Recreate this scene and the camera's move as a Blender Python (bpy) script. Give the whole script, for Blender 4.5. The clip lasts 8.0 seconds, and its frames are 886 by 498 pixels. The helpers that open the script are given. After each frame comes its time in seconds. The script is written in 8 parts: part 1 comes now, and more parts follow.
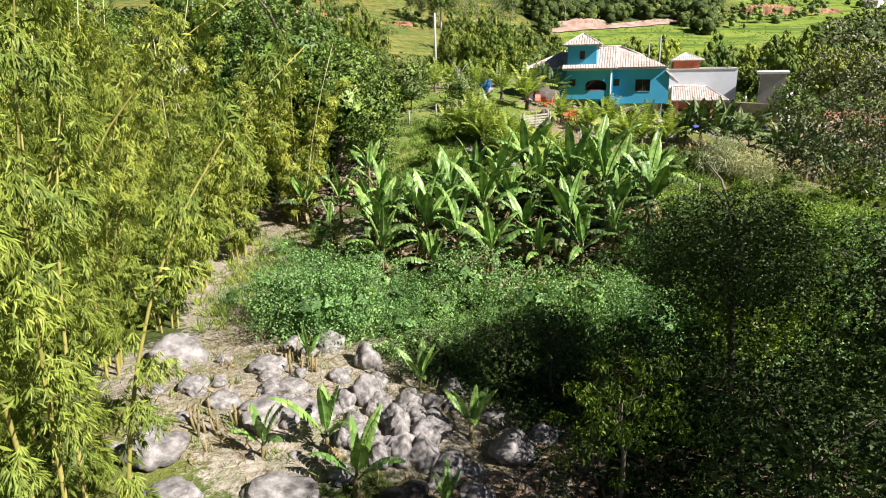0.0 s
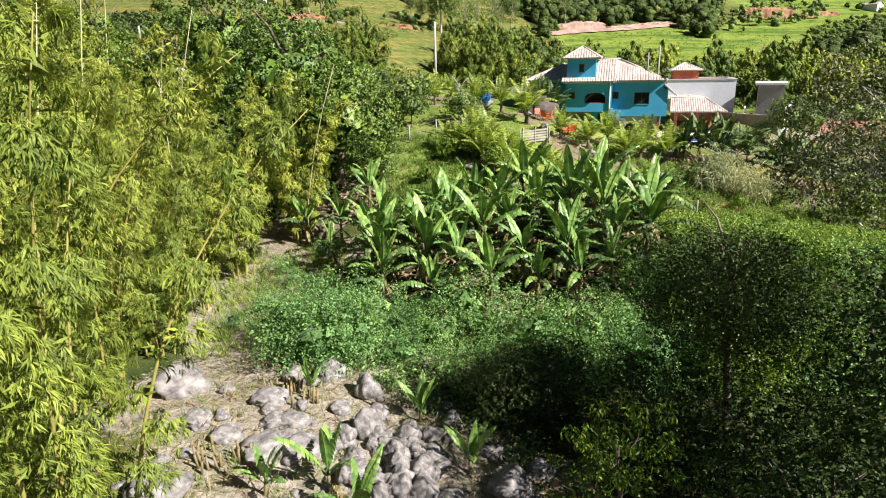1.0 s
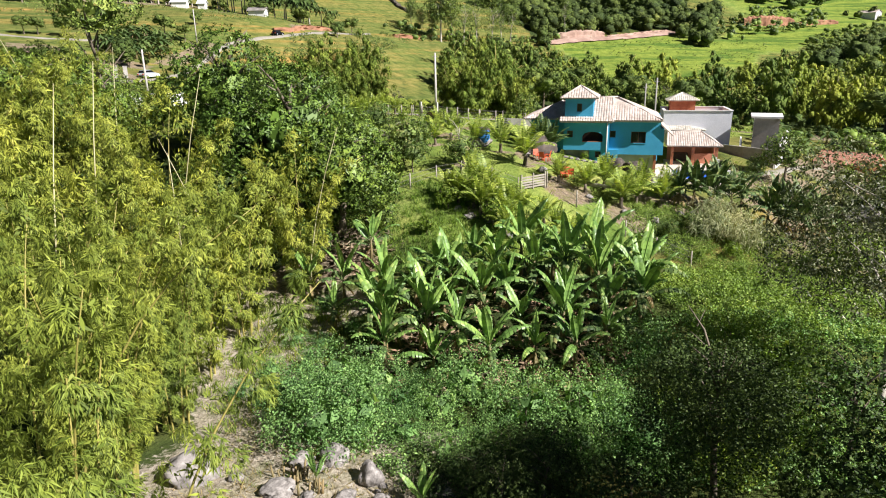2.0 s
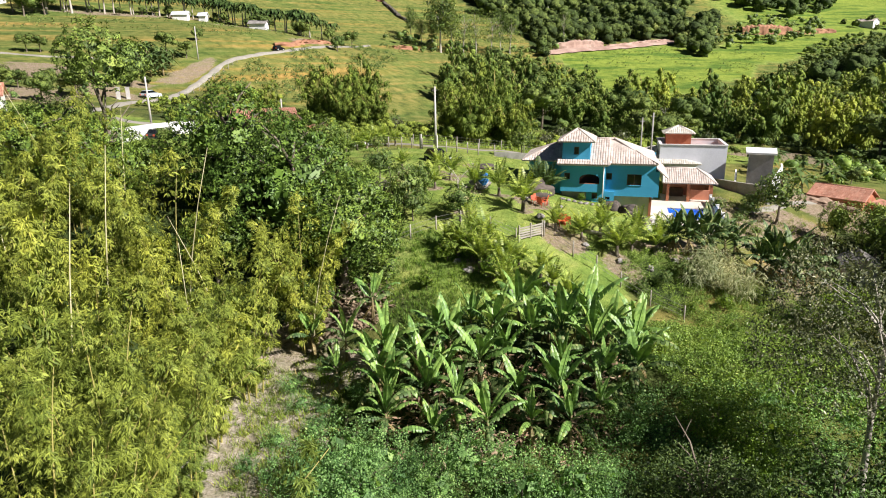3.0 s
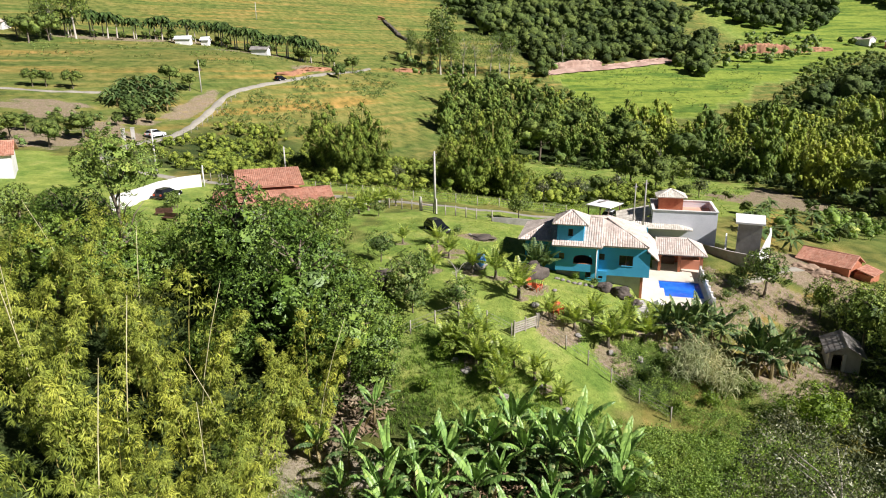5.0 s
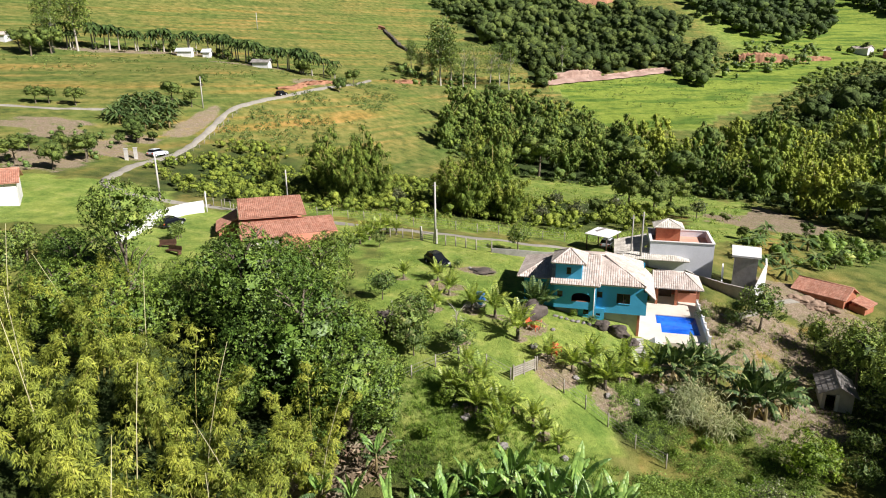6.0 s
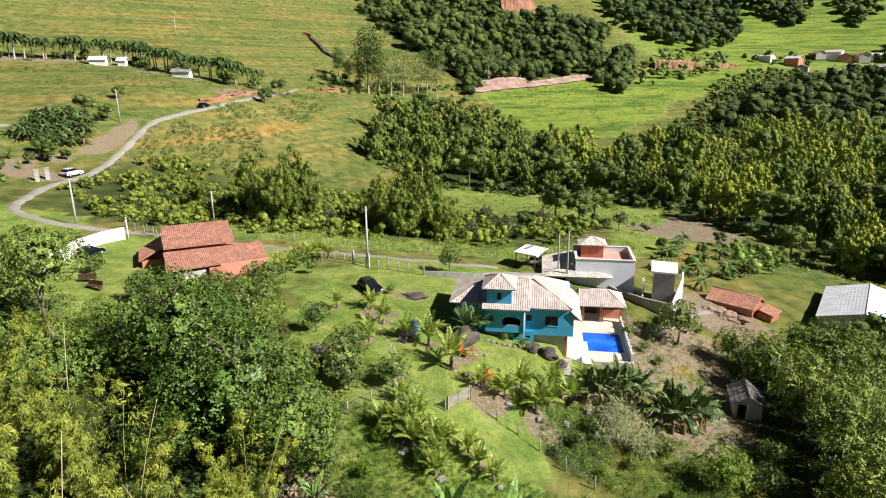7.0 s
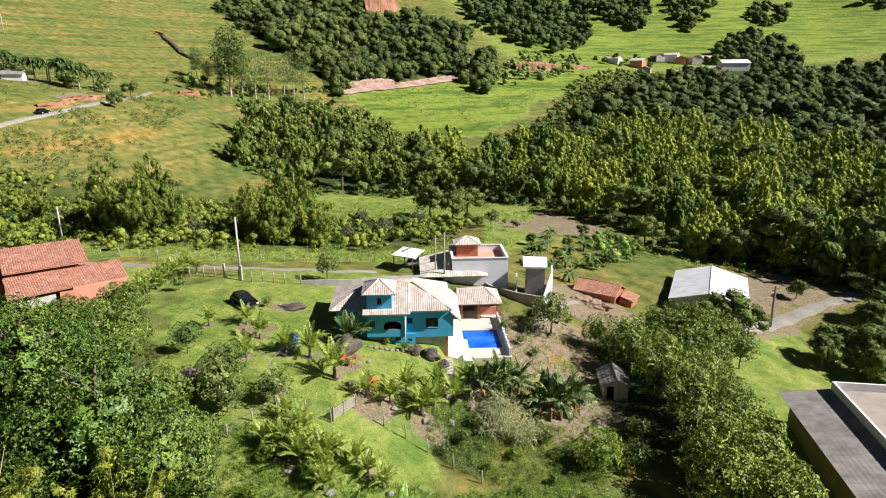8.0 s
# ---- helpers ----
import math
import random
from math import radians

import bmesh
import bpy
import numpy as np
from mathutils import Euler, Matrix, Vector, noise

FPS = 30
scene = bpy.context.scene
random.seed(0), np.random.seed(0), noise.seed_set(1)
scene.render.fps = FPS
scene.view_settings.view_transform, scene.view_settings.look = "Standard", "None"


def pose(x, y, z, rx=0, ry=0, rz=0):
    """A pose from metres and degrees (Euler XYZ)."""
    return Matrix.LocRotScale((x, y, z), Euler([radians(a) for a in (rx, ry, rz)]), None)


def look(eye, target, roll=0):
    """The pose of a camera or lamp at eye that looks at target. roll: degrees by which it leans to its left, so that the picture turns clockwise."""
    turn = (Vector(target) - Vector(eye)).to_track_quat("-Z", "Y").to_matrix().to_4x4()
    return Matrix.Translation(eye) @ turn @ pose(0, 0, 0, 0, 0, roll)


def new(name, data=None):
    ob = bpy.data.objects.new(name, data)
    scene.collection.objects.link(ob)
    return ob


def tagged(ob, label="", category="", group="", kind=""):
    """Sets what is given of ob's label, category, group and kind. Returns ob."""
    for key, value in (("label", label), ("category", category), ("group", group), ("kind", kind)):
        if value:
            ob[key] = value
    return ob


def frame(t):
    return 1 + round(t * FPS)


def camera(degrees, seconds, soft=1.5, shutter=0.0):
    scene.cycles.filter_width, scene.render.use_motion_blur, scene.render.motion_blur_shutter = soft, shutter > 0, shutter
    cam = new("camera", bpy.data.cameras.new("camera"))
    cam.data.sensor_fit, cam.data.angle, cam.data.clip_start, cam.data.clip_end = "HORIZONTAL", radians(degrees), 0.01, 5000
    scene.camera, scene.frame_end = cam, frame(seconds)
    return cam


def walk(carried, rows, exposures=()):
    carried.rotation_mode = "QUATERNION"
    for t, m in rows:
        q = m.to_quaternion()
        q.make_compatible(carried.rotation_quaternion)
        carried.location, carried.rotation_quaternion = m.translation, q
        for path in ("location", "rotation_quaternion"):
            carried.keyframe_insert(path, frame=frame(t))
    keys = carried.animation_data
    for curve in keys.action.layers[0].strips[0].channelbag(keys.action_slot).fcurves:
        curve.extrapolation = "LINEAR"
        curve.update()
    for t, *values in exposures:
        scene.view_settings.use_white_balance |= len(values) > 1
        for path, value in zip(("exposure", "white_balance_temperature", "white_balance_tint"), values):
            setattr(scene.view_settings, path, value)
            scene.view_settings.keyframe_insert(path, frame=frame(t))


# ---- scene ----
cam = camera(70.3, 8.0, soft=1.05)
# a drone that climbs straight up and then turns to its right:
# seconds, x, y, height, heading, pitch, roll
PATH = [
    (0, 0, -0.03, 9.98, 1.41, -16.68, -1.3),
    (0.5, 0, 0, 10.2, 1.38, -16.69, -1.25),
    (1, 0, 0.03, 11.12, 1.35, -16.68, -1.15),
    (1.5, 0.01, 0.05, 12.73, 1.31, -16.63, -1.03),
    (3, 0.06, 0.06, 18.52, 1.2, -16.42, -0.85),
    (3.5, 0.12, 0.03, 20.48, 1.17, -16.33, -0.78),
    (4, 0.16, 0, 22.47, 1.15, -16.24, -0.7),
    (4.5, 0.18, -0.04, 24.44, 1.11, -16.18, -0.62),
    (6, 0.11, -0.05, 30.22, 1.04, -15.9, -0.42),
    (6.5, 0.08, -0.07, 32, 0.98, -15.85, -0.32),
    (6.6, 0.09, -0.08, 32.3, 0.95, -15.85, -0.32),
    (6.7, 0.12, -0.1, 32.58, 0.1, -15.84, -0.31),
    (6.8, 0.16, -0.12, 32.83, -1.85, -15.84, -0.3),
    (6.9, 0.2, -0.14, 33.05, -3.75, -15.83, -0.3),
    (7, 0.235, -0.15, 33.24, -5.3, -15.82, -0.3),
    (7.1, 0.27, -0.15, 33.39, -6.85, -15.82, -0.3),
    (7.2, 0.29, -0.15, 33.51, -9.6, -15.82, -0.3),
    (7.3, 0.31, -0.16, 33.6, -12.3, -15.81, -0.3),
    (7.4, 0.315, -0.16, 33.67, -14.2, -15.81, -0.3),
    (7.5, 0.315, -0.16, 33.72, -15.45, -15.81, -0.3),
    (7.6, 0.31, -0.15, 33.74, -16.2, -15.82, -0.3),
    (7.8, 0.28, -0.14, 33.76, -16.76, -15.83, -0.3),
    (8, 0.26, -0.14, 33.77, -16.86, -15.84, -0.3),
]


def drone(x, y, z, heading, pitch, roll):
    h, p = radians(heading), radians(pitch)
    far = (x - 100 * math.sin(h) * math.cos(p), y + 100 * math.cos(h) * math.cos(p), z + 100 * math.sin(p))
    return look((x, y, z), far, roll)


# the clip's camera closes down as the bright valley fills the picture
walk(cam, [(row[0], drone(*row[1:])) for row in PATH],
     [(0.0, 1.05), (1.0, 1.03), (1.5, 0.97), (3.0, 0.89), (4.5, 0.82), (6.5, 0.73), (8.0, 0.775)])

# ---- light ----
SUN_TO = Vector((0.689, -0.359, 0.629)).normalized()
world = bpy.data.worlds.new("sky")
scene.world = world
world.use_nodes = True
wn = world.node_tree.nodes
sky = wn.new("ShaderNodeTexSky")
sky.sky_type = "NISHITA"
sky.sun_disc = False
sky.air_density = 0.2
sky.dust_density = 0.1
sky.sun_elevation = math.asin(SUN_TO.z)
sky.sun_rotation = math.atan2(SUN_TO.x, SUN_TO.y)
wn["Background"].inputs[1].default_value = 0.05
world.node_tree.links.new(sky.outputs[0], wn["Background"].inputs[0])
sun = new("sun", bpy.data.lights.new("sun", "SUN"))
sun.data.energy = 5.0
sun.data.angle = radians(0.5)
sun.data.color = (1.0, 0.95, 0.925)
sun.matrix_world = look(Vector((0, 0, 200)) + SUN_TO * 50, (0, 0, 200))

# ---- the lie of the land: smooth landforms (x, y, spread, height) ----
WIDE = [
    (350, 850, 300, 25.78),
    (-200, 900, 300, 43.66),
    (-500, 700, 300, 45.39),
    (600, 1000, 300, 32.62),
    (0, 1100, 300, 34.05),
    (800, 800, 300, 28.58),
    (300, 1100, 300, 31.36),
    (-600, 1100, 300, 30.68),
    (900, 1100, 300, 26.63),
    (0, 800, 300, 29.09),
    (900, 300, 300, 14.54),
    (-25, 520, 180, -5.85),
    (-500, 0, 180, 18.35),
    (-450, 400, 180, 28.09),
    (-250, 650, 180, 28.35),
    (-500, 700, 180, 25.17),
]
WIDE += [
    (400, 450, 180, -15.28),
    (-200, 900, 180, 21.27),
    (-600, 1100, 180, 18.85),
    (900, 1100, 180, 18.03),
    (300, 1100, 180, 16.15),
    (0, 1100, 180, 16.53),
    (600, 1000, 180, 16.16),
    (-250, 200, 110, 4.85),
    (170, 300, 110, -13.17),
    (0, -400, 110, 14.78),
    (-400, 200, 110, 15.12),
    (-220, 450, 110, 12.53),
    (300, 100, 110, -10.27),
    (-500, 0, 110, 14.52),
    (-600, 1100, 110, 17.28),
    (50, 220, 60, -9.16),
    (200, 60, 60, -3.58),
    (700, 680, 75, 22),
    (470, 650, 70, 15),
    (585, 650, 40, -10),
]
MIDDLE = [
    (0, 190, 35, -5.05),
    (-59, 207, 35, 7.97),
    (100, 100, 35, -7.05),
    (-40, 150, 35, -7.21),
    (40, -40, 35, -7.79),
    (-40, -40, 35, -6.87),
    (46, 148, 35, -3.95),
    (140, 40, 35, -3.86),
    (40, 300, 35, -5.29),
    (-30, 80, 24, -2.06),
    (60, 40, 24, -15.09),
    (-60, 30, 16, 0.44),
    (20, 105, 16, -2.85),
]
LOCAL = [
    (3, 60, 11, -0.96),
    (-10, 30, 11, -7.52),
    (30, 80, 11, -0.64),
    (-40, 55, 11, -0.56),
    (20, 12, 11, -4.12),
    (60, 40, 11, 6.33),
    (0, 10, 7, -3.21),
    (-60, 0, 7, -0.49),
    (-12, 0, 7, -3.81),
    (0, 0, 7, -2.19),
    (14, 43, 7, -3.88),
    (2, 42, 7, -0.67),
    (-10, 42, 7, -1.21),
]
LOCAL += [
    (36, 59, 7, -1.93),
    (-47, 64, 7, 3.05),
    (-20, 15, 7, -4),
    (6, 23, 7, -3.3),
    (26, 41, 7, -1.52),
    (-20, 42, 7, -2.64),
    (12, 0, 7, -1.33),
    (24, 53, 7, -1.22),
    (60, 60, 7, 2.07),
    (45, 50, 7, 1.51),
    (50, 88, 7, -1.42),
    (14, 66, 7, -1.11),
    (-20, 30, 7, -0.8),
]
RIM = [(650, 1150, 260, 120), (-150, 1200, 330, 130), (1150, 800, 300, 130), (-700, 800, 300, 90)]
LEVEL = 5.69


def gully(x, y):
    """0 in the gullies of the far hills, 1 on their ridges."""
    return np.abs(np.sin((0.8 * x - 0.62 * y) * 0.021 + 0.9 * np.sin(y * 0.011) + 0.5 * np.sin(x * 0.02)))


def lie(x, y):
    """The height of the ground."""
    x, y = np.asarray(x, float), np.asarray(y, float)
    z = np.full(np.broadcast(x, y).shape, LEVEL)
    for cx, cy, s, h in WIDE + MIDDLE + LOCAL + RIM:
        z = z + h * np.exp(-((x - cx) ** 2 + (y - cy) ** 2) / (2.0 * s * s))
    far = np.clip((y - 180) / 300, 0, 1) * 3.0 * np.clip((y - 420) / 100, 0.35, 1)
    z = z + far * (np.sin(x * 0.028 + 1.7 * np.sin(y * 0.013)) * np.sin(y * 0.024 + 0.6) + 0.35 * np.sin(x * 0.07 + y * 0.045))
    z = z + 0.10 * np.sin(x * 0.83 + 1.1 * np.sin(y * 0.5)) * np.sin(y * 0.71 + 0.4) + 0.04 * np.sin(2.3 * x + 1.9 * y) * np.sin(1.7 * y - 2.1 * x)
    z = z + np.clip((x - 300) / 120, 0, 1) * np.clip((y - 540) / 110, 0, 1) * 15.0 * (gully(x, y) - 0.5)
    # the ground is cut away under the pool terrace and the basement
    u, v = 0.970 * (x - 9.8) - 0.242 * (y - 62.0), 0.242 * (x - 9.8) + 0.970 * (y - 62.0)
    inner = np.minimum(np.minimum(u - 8.6, 17.0 - u), np.minimum(v + 0.2, 17.5 - v))
    cut = np.clip(inner / 1.2, 0, 1)
    return z - cut * np.maximum(z - 2.2, 0)


def on(x, y):
    return float(lie(x, y))

# ---- mesh tools ----
class Build:
    """Collects corners and faces of one mesh."""

    def __init__(self):
        self.v, self.f, self.smooth = [], [], []

    def add(self, verts, faces, smooth=False):
        n = len(self.v)
        self.v += [tuple(p) for p in verts]
        self.f += [tuple(i + n for i in f) for f in faces]
        self.smooth += [smooth] * len(faces)
        return self

    def box(self, x0, y0, z0, x1, y1, z1):
        p = [(x, y, z) for z in (z0, z1) for y in (y0, y1) for x in (x0, x1)]
        return self.add(p, [(0, 2, 3, 1), (4, 5, 7, 6), (0, 1, 5, 4), (2, 6, 7, 3), (0, 4, 6, 2), (1, 3, 7, 5)])

    def slab(self, poly, thick):
        """A plate under a flat polygon of 3D corners."""
        n = len(poly)
        low = [(x, y, z - thick) for x, y, z in poly]
        return self.add(list(poly) + low, [tuple(range(n)), tuple(range(2 * n - 1, n - 1, -1))] + [(i, i + n, (i + 1) % n + n, (i + 1) % n) for i in range(n)])

    def tube(self, path, radii, n=8, cap=True):
        path = [Vector(p) for p in path]
        verts, faces = [], []
        for i, p in enumerate(path):
            d = (path[min(i + 1, len(path) - 1)] - path[max(i - 1, 0)]).normalized()
            a = d.orthogonal().normalized()
            if abs(d.z) > 0.5:
                a = (Vector((1, 0, 0)) - d * d.x).normalized()
            b = d.cross(a)
            r = radii[i] if hasattr(radii, "__len__") else radii
            verts += [p + (a * math.cos(t) + b * math.sin(t)) * r for t in (2 * math.pi * k / n for k in range(n))]
        for i in range(len(path) - 1):
            faces += [(i * n + k, i * n + (k + 1) % n, (i + 1) * n + (k + 1) % n, (i + 1) * n + k) for k in range(n)]
        if cap:
            faces += [tuple(range(n - 1, -1, -1)), tuple(range((len(path) - 1) * n, len(path) * n))]
        return self.add(verts, faces, True)

    def tiles(self, poly, width=0.24, rise=0.045, thick=0.10):
        """A pitched tiled roof face: a plate under rows of half-round tiles that run up the slope. The first edge of poly is the eave."""
        p = [Vector(q) for q in poly]
        n = (p[1] - p[0]).cross(p[2] - p[0]).normalized()
        if n.z < 0:
            n = -n
        e = (p[1] - p[0]).normalized()
        s = n.cross(e)
        if s.z < 0:
            s = -s
        self.slab([tuple(q) for q in poly], thick)
        flat = [((q - p[0]).dot(e), (q - p[0]).dot(s)) for q in p]
        u0, u1 = min(q[0] for q in flat), max(q[0] for q in flat)
        count = max(1, int(round((u1 - u0) / width)))
        w = (u1 - u0) / count

        def span(u):
            hits = []
            for (a, b), (c, d) in zip(flat, flat[1:] + flat[:1]):
                if abs(a - c) > 1e-6 and min(a, c) - 1e-6 <= u <= max(a, c) + 1e-6:
                    hits.append(b + (d - b) * (u - a) / (c - a))
            return (min(hits), max(hits)) if hits else None

        for k in range(count):
            mid = u0 + (k + 0.5) * w
            r = span(mid)
            if not r or r[1] - r[0] < 0.05:
                continue
            v0, v1 = r[0] - 0.04, r[1]
            steps = max(1, int((v1 - v0) / 0.42))
            verts, faces = [], []
            for j in range(steps):
                a, b = v0 + (v1 - v0) * j / steps, v0 + (v1 - v0) * (j + 1) / steps
                m = len(verts)
                for v, lift in ((a, 0.022), (b, 0.004)):
                    for x, h in ((-0.5, 0.0), (-0.27, 0.85), (0.27, 0.85), (0.5, 0.0)):
                        verts.append(p[0] + e * (mid + x * w * 0.96) + s * v + n * (0.004 + lift + h * rise))
                faces += [(m, m + 1, m + 5, m + 4), (m + 1, m + 2, m + 6, m + 5), (m + 2, m + 3, m + 7, m + 6)]
            self.add(verts, faces, False)
        return self

    def mesh(self, name, material):
        me = bpy.data.meshes.new(name)
        me.from_pydata(self.v, [], self.f)
        me.polygons.foreach_set("use_smooth", self.smooth)
        me.materials.append(material)
        me.update()
        return me


def part(name, mesh, parent, label=""):
    ob = new(name, mesh)
    ob.parent = parent
    return tagged(ob, label)


def thing(name, m, label, category, group="", kind=""):
    ob = new(name)
    ob.matrix_basis = m
    return tagged(ob, label, category, group, kind)


def unit(v):
    return v / np.maximum(np.linalg.norm(v, axis=1, keepdims=True), 1e-9)


def quad_mesh(name, corners, material, smooth=True, weld=False):
    """A mesh from an (n, 4, 3) array of four-cornered blades; weld joins the facets that share corners."""
    n = len(corners)
    if weld:
        co, at = np.unique(np.round(corners.reshape(-1, 3), 4), axis=0, return_inverse=True)
        me = bpy.data.meshes.new(name)
        me.from_pydata(co, [], at.reshape(-1, 4))
        me.polygons.foreach_set("use_smooth", np.full(n, smooth))
        me.materials.append(material)
        me.update()
        return me
    me = bpy.data.meshes.new(name)
    me.vertices.add(n * 4)
    me.vertices.foreach_set("co", np.ascontiguousarray(corners, np.float32).ravel())
    me.loops.add(n * 4)
    me.loops.foreach_set("vertex_index", np.arange(n * 4, dtype=np.int32))
    me.polygons.add(n)
    me.polygons.foreach_set("loop_start", np.arange(0, n * 4, 4, dtype=np.int32))
    me.polygons.foreach_set("use_smooth", np.full(n, smooth))
    me.materials.append(material)
    me.update()
    me.validate()
    return me


def blades(base, way, face, length, width, fold=0.25, droop=0.15, belly=0.45):
    """Pointed leaves, folded along the middle: corner arrays for quad_mesh."""
    way = unit(way)
    face = unit(face - way * np.sum(face * way, 1, keepdims=True))
    side = np.cross(way, face)
    length, width = np.reshape(length, (-1, 1)), np.reshape(width, (-1, 1))
    mid = base + way * length * belly
    tip = base + way * length - face * length * droop
    lift = face * width * fold
    return np.stack([base, mid + side * width / 2 + lift, tip, mid - side * width / 2 + lift], 1)


def ball(rng, n):
    return unit(rng.normal(size=(n, 3)))


def clump_leaves(rng, centres, radii, per, length, width, droop=0.2, flat=0.8, up=0.45):
    """Leaves that sit round the outside of many small clumps."""
    c = np.repeat(centres, per, 0)
    r = np.repeat(np.reshape(radii, (-1, 1)), per, 0)
    d = ball(rng, len(c))
    base = c + d * r * (0.55 + 0.5 * rng.random((len(c), 1))) * np.array([1, 1, flat])
    way = d * 0.35 + ball(rng, len(c)) * 0.8 - np.array([0, 0, droop])
    face = d * 1.15 + ball(rng, len(c)) * 0.4 + np.array([0, 0, up])
    size = 0.7 + 0.6 * rng.random(len(c))
    return blades(base, way, face, length * size, width * size)


def crown_clumps(rng, n, rx, ry, rz, z, hollow=0.55, lumps=5, bite=0.35):
    """Centres of leaf clumps in an uneven crown."""
    d = ball(rng, n * 6)
    k = ball(rng, lumps)
    swell = 1 + bite * (np.max(d @ k.T, 1) - 0.65) * 1.6
    p = d * (hollow + (1 - hollow) * rng.random((n * 6, 1)) ** 0.5) * swell[:, None]
    p = p[p[:, 2] > -0.62]
    took = [0]
    far = np.linalg.norm(p - p[0], axis=1)
    while len(took) < min(n, len(p)):
        i = int(np.argmax(far * (0.75 + 0.5 * rng.random(len(p)))))
        took.append(i)
        far = np.minimum(far, np.linalg.norm(p - p[i], axis=1))
    return p[took] * np.array([rx, ry, rz]) + np.array([0, 0, z])


def blob_quads(centres, radii, n=2, wave=0.3):
    """Uneven rounded inner masses of foliage, as loose four-sided facets."""
    t = np.linspace(-1, 1, n + 1)
    cells = []
    for axis in range(3):
        for sign in (-1, 1):
            for i in range(n):
                for j in range(n):
                    f = np.zeros((4, 3))
                    f[:, axis] = sign
                    f[:, (axis + 1) % 3] = t[[i, i + 1, i + 1, i]] * sign
                    f[:, (axis + 2) % 3] = t[[j, j, j + 1, j + 1]]
                    cells.append(f)
    d = np.array(cells)
    d = d / np.linalg.norm(d, axis=2, keepdims=True)
    c = np.reshape(centres, (-1, 1, 1, 3))
    r = np.reshape(radii, (-1, 1, 1, np.shape(radii)[-1] if np.ndim(radii) > 1 else 1))
    swell = 1 + wave * np.sin(5.3 * d[..., :1] + 4 * c[..., :1]) * np.sin(5.7 * d[..., 1:2] + 5 * c[..., 1:2]) + 0.8 * wave * np.sin(4.9 * d[..., 2:] + 3 * c[..., 2:] + 2.5 * d[..., :1])
    return (c + d[None] * r * swell).reshape(-1, 4, 3)


def rosettes(rng, centres, out, per, length, width, droop=0.2, ahead=0.35, loose=0.35, up=0.35):
    """Leaves that spread from twig ends, facing the way the twig points."""
    c, o = np.repeat(centres, per, 0), np.repeat(out, per, 0)
    n = len(c)
    around = unit(np.cross(o, ball(rng, n)))
    way = around + o * (ahead + 0.4 * rng.normal(size=(n, 1))) - np.array([0, 0, droop])
    face = o * 1.1 + ball(rng, n) * loose + np.array([0, 0, up])
    size = 0.6 + 0.7 * rng.random(n)
    return blades(c + around * length * 0.12 + 0.1 * length * ball(rng, n), way, face, length * size, width * size, 0.2, 0.18)


def billows(rng, n, rx, ry, rz, z, lobes=10, swell=0.46, low=-0.45):
    """Twig ends over the outside of a crown of rounded boughs: their places, the way they point, and the boughs."""
    d = unit(ball(rng, lobes * 8) * np.array([1, 1, 0.8]) + np.array([0, 0, 0.12]))
    d = d[d[:, 2] > low]
    took = [0]
    gap = np.linalg.norm(d - d[0], axis=1)
    while len(took) < min(lobes, len(d)):
        i = int(np.argmax(gap * (0.6 + 0.6 * rng.random(len(d)))))
        took.append(i)
        gap = np.minimum(gap, np.linalg.norm(d - d[i], axis=1))
    size = np.array([rx, ry, rz])
    c = np.concatenate([d[took] * (0.52 + 0.24 * rng.random((len(took), 1))), np.zeros((1, 3))])
    r = np.append(swell * (0.65 + 0.6 * rng.random(len(took))), 0.5)
    pick = rng.choice(len(c), n * 5, p=r ** 2 / np.sum(r ** 2))
    e = ball(rng, n * 5)
    rough = 0.84 + 0.2 * rng.random((n * 5, 1)) + 0.13 * np.sin(6 * e[:, :1] + 3 * pick[:, None]) * np.sin(7 * e[:, 1:2] + pick[:, None])
    p = c[pick] + e * r[pick][:, None] * rough
    away = np.linalg.norm(p[:, None] - c[None], axis=2) / r[None]
    away[np.arange(len(p)), pick] = 9
    keep = (np.min(away, 1) > 0.86) & (p[:, 2] > low - 0.25)
    p, e = p[keep][:n], e[keep][:n]
    return p * size + np.array([0, 0, z]), unit(e / size), c * size + np.array([0, 0, z]), r[:, None] * size


def limbs(rng, b, height, spread, r0, count=7, lean=0.0, fork=0.35):
    """A tapered trunk with limbs that rise into the crown."""
    bend = [Vector((lean * height * t * t + 0.03 * height * math.sin(5 * t + rng.random()), 0.02 * height * math.sin(4 * t), height * t)) for t in (0, 0.2, 0.4, 0.6, 0.8)]
    b.tube([bend[0] - Vector((0, 0, 0.5))] + bend, [r0 * 1.35, r0 * 1.15, r0 * 0.9, r0 * 0.75, r0 * 0.5, r0 * 0.25], 9)
    for k in range(count):
        a = 2.4 * k + rng.random()
        t = fork + (0.8 - fork) * k / count
        i = min(int(t / 0.2), 3)
        s = bend[i].lerp(bend[i + 1], t / 0.2 - i)
        reach = spread * (0.55 + 0.4 * rng.random())
        e = s + Vector((math.cos(a) * reach, math.sin(a) * reach, height * (0.14 + 0.18 * rng.random())))
        m = s.lerp(e, 0.5) + Vector((0, 0, 0.05 * height))
        b.tube([s, m, e], [r0 * 0.42, r0 * 0.26, r0 * 0.08], 6)
        for q in (0.45, 0.7):
            s2 = s.lerp(e, q)
            a2 = a + (rng.random() - 0.5) * 2.4
            b.tube([s2, s2 + Vector((math.cos(a2), math.sin(a2), 0.7)) * reach * 0.4], [r0 * 0.16, r0 * 0.04], 5)


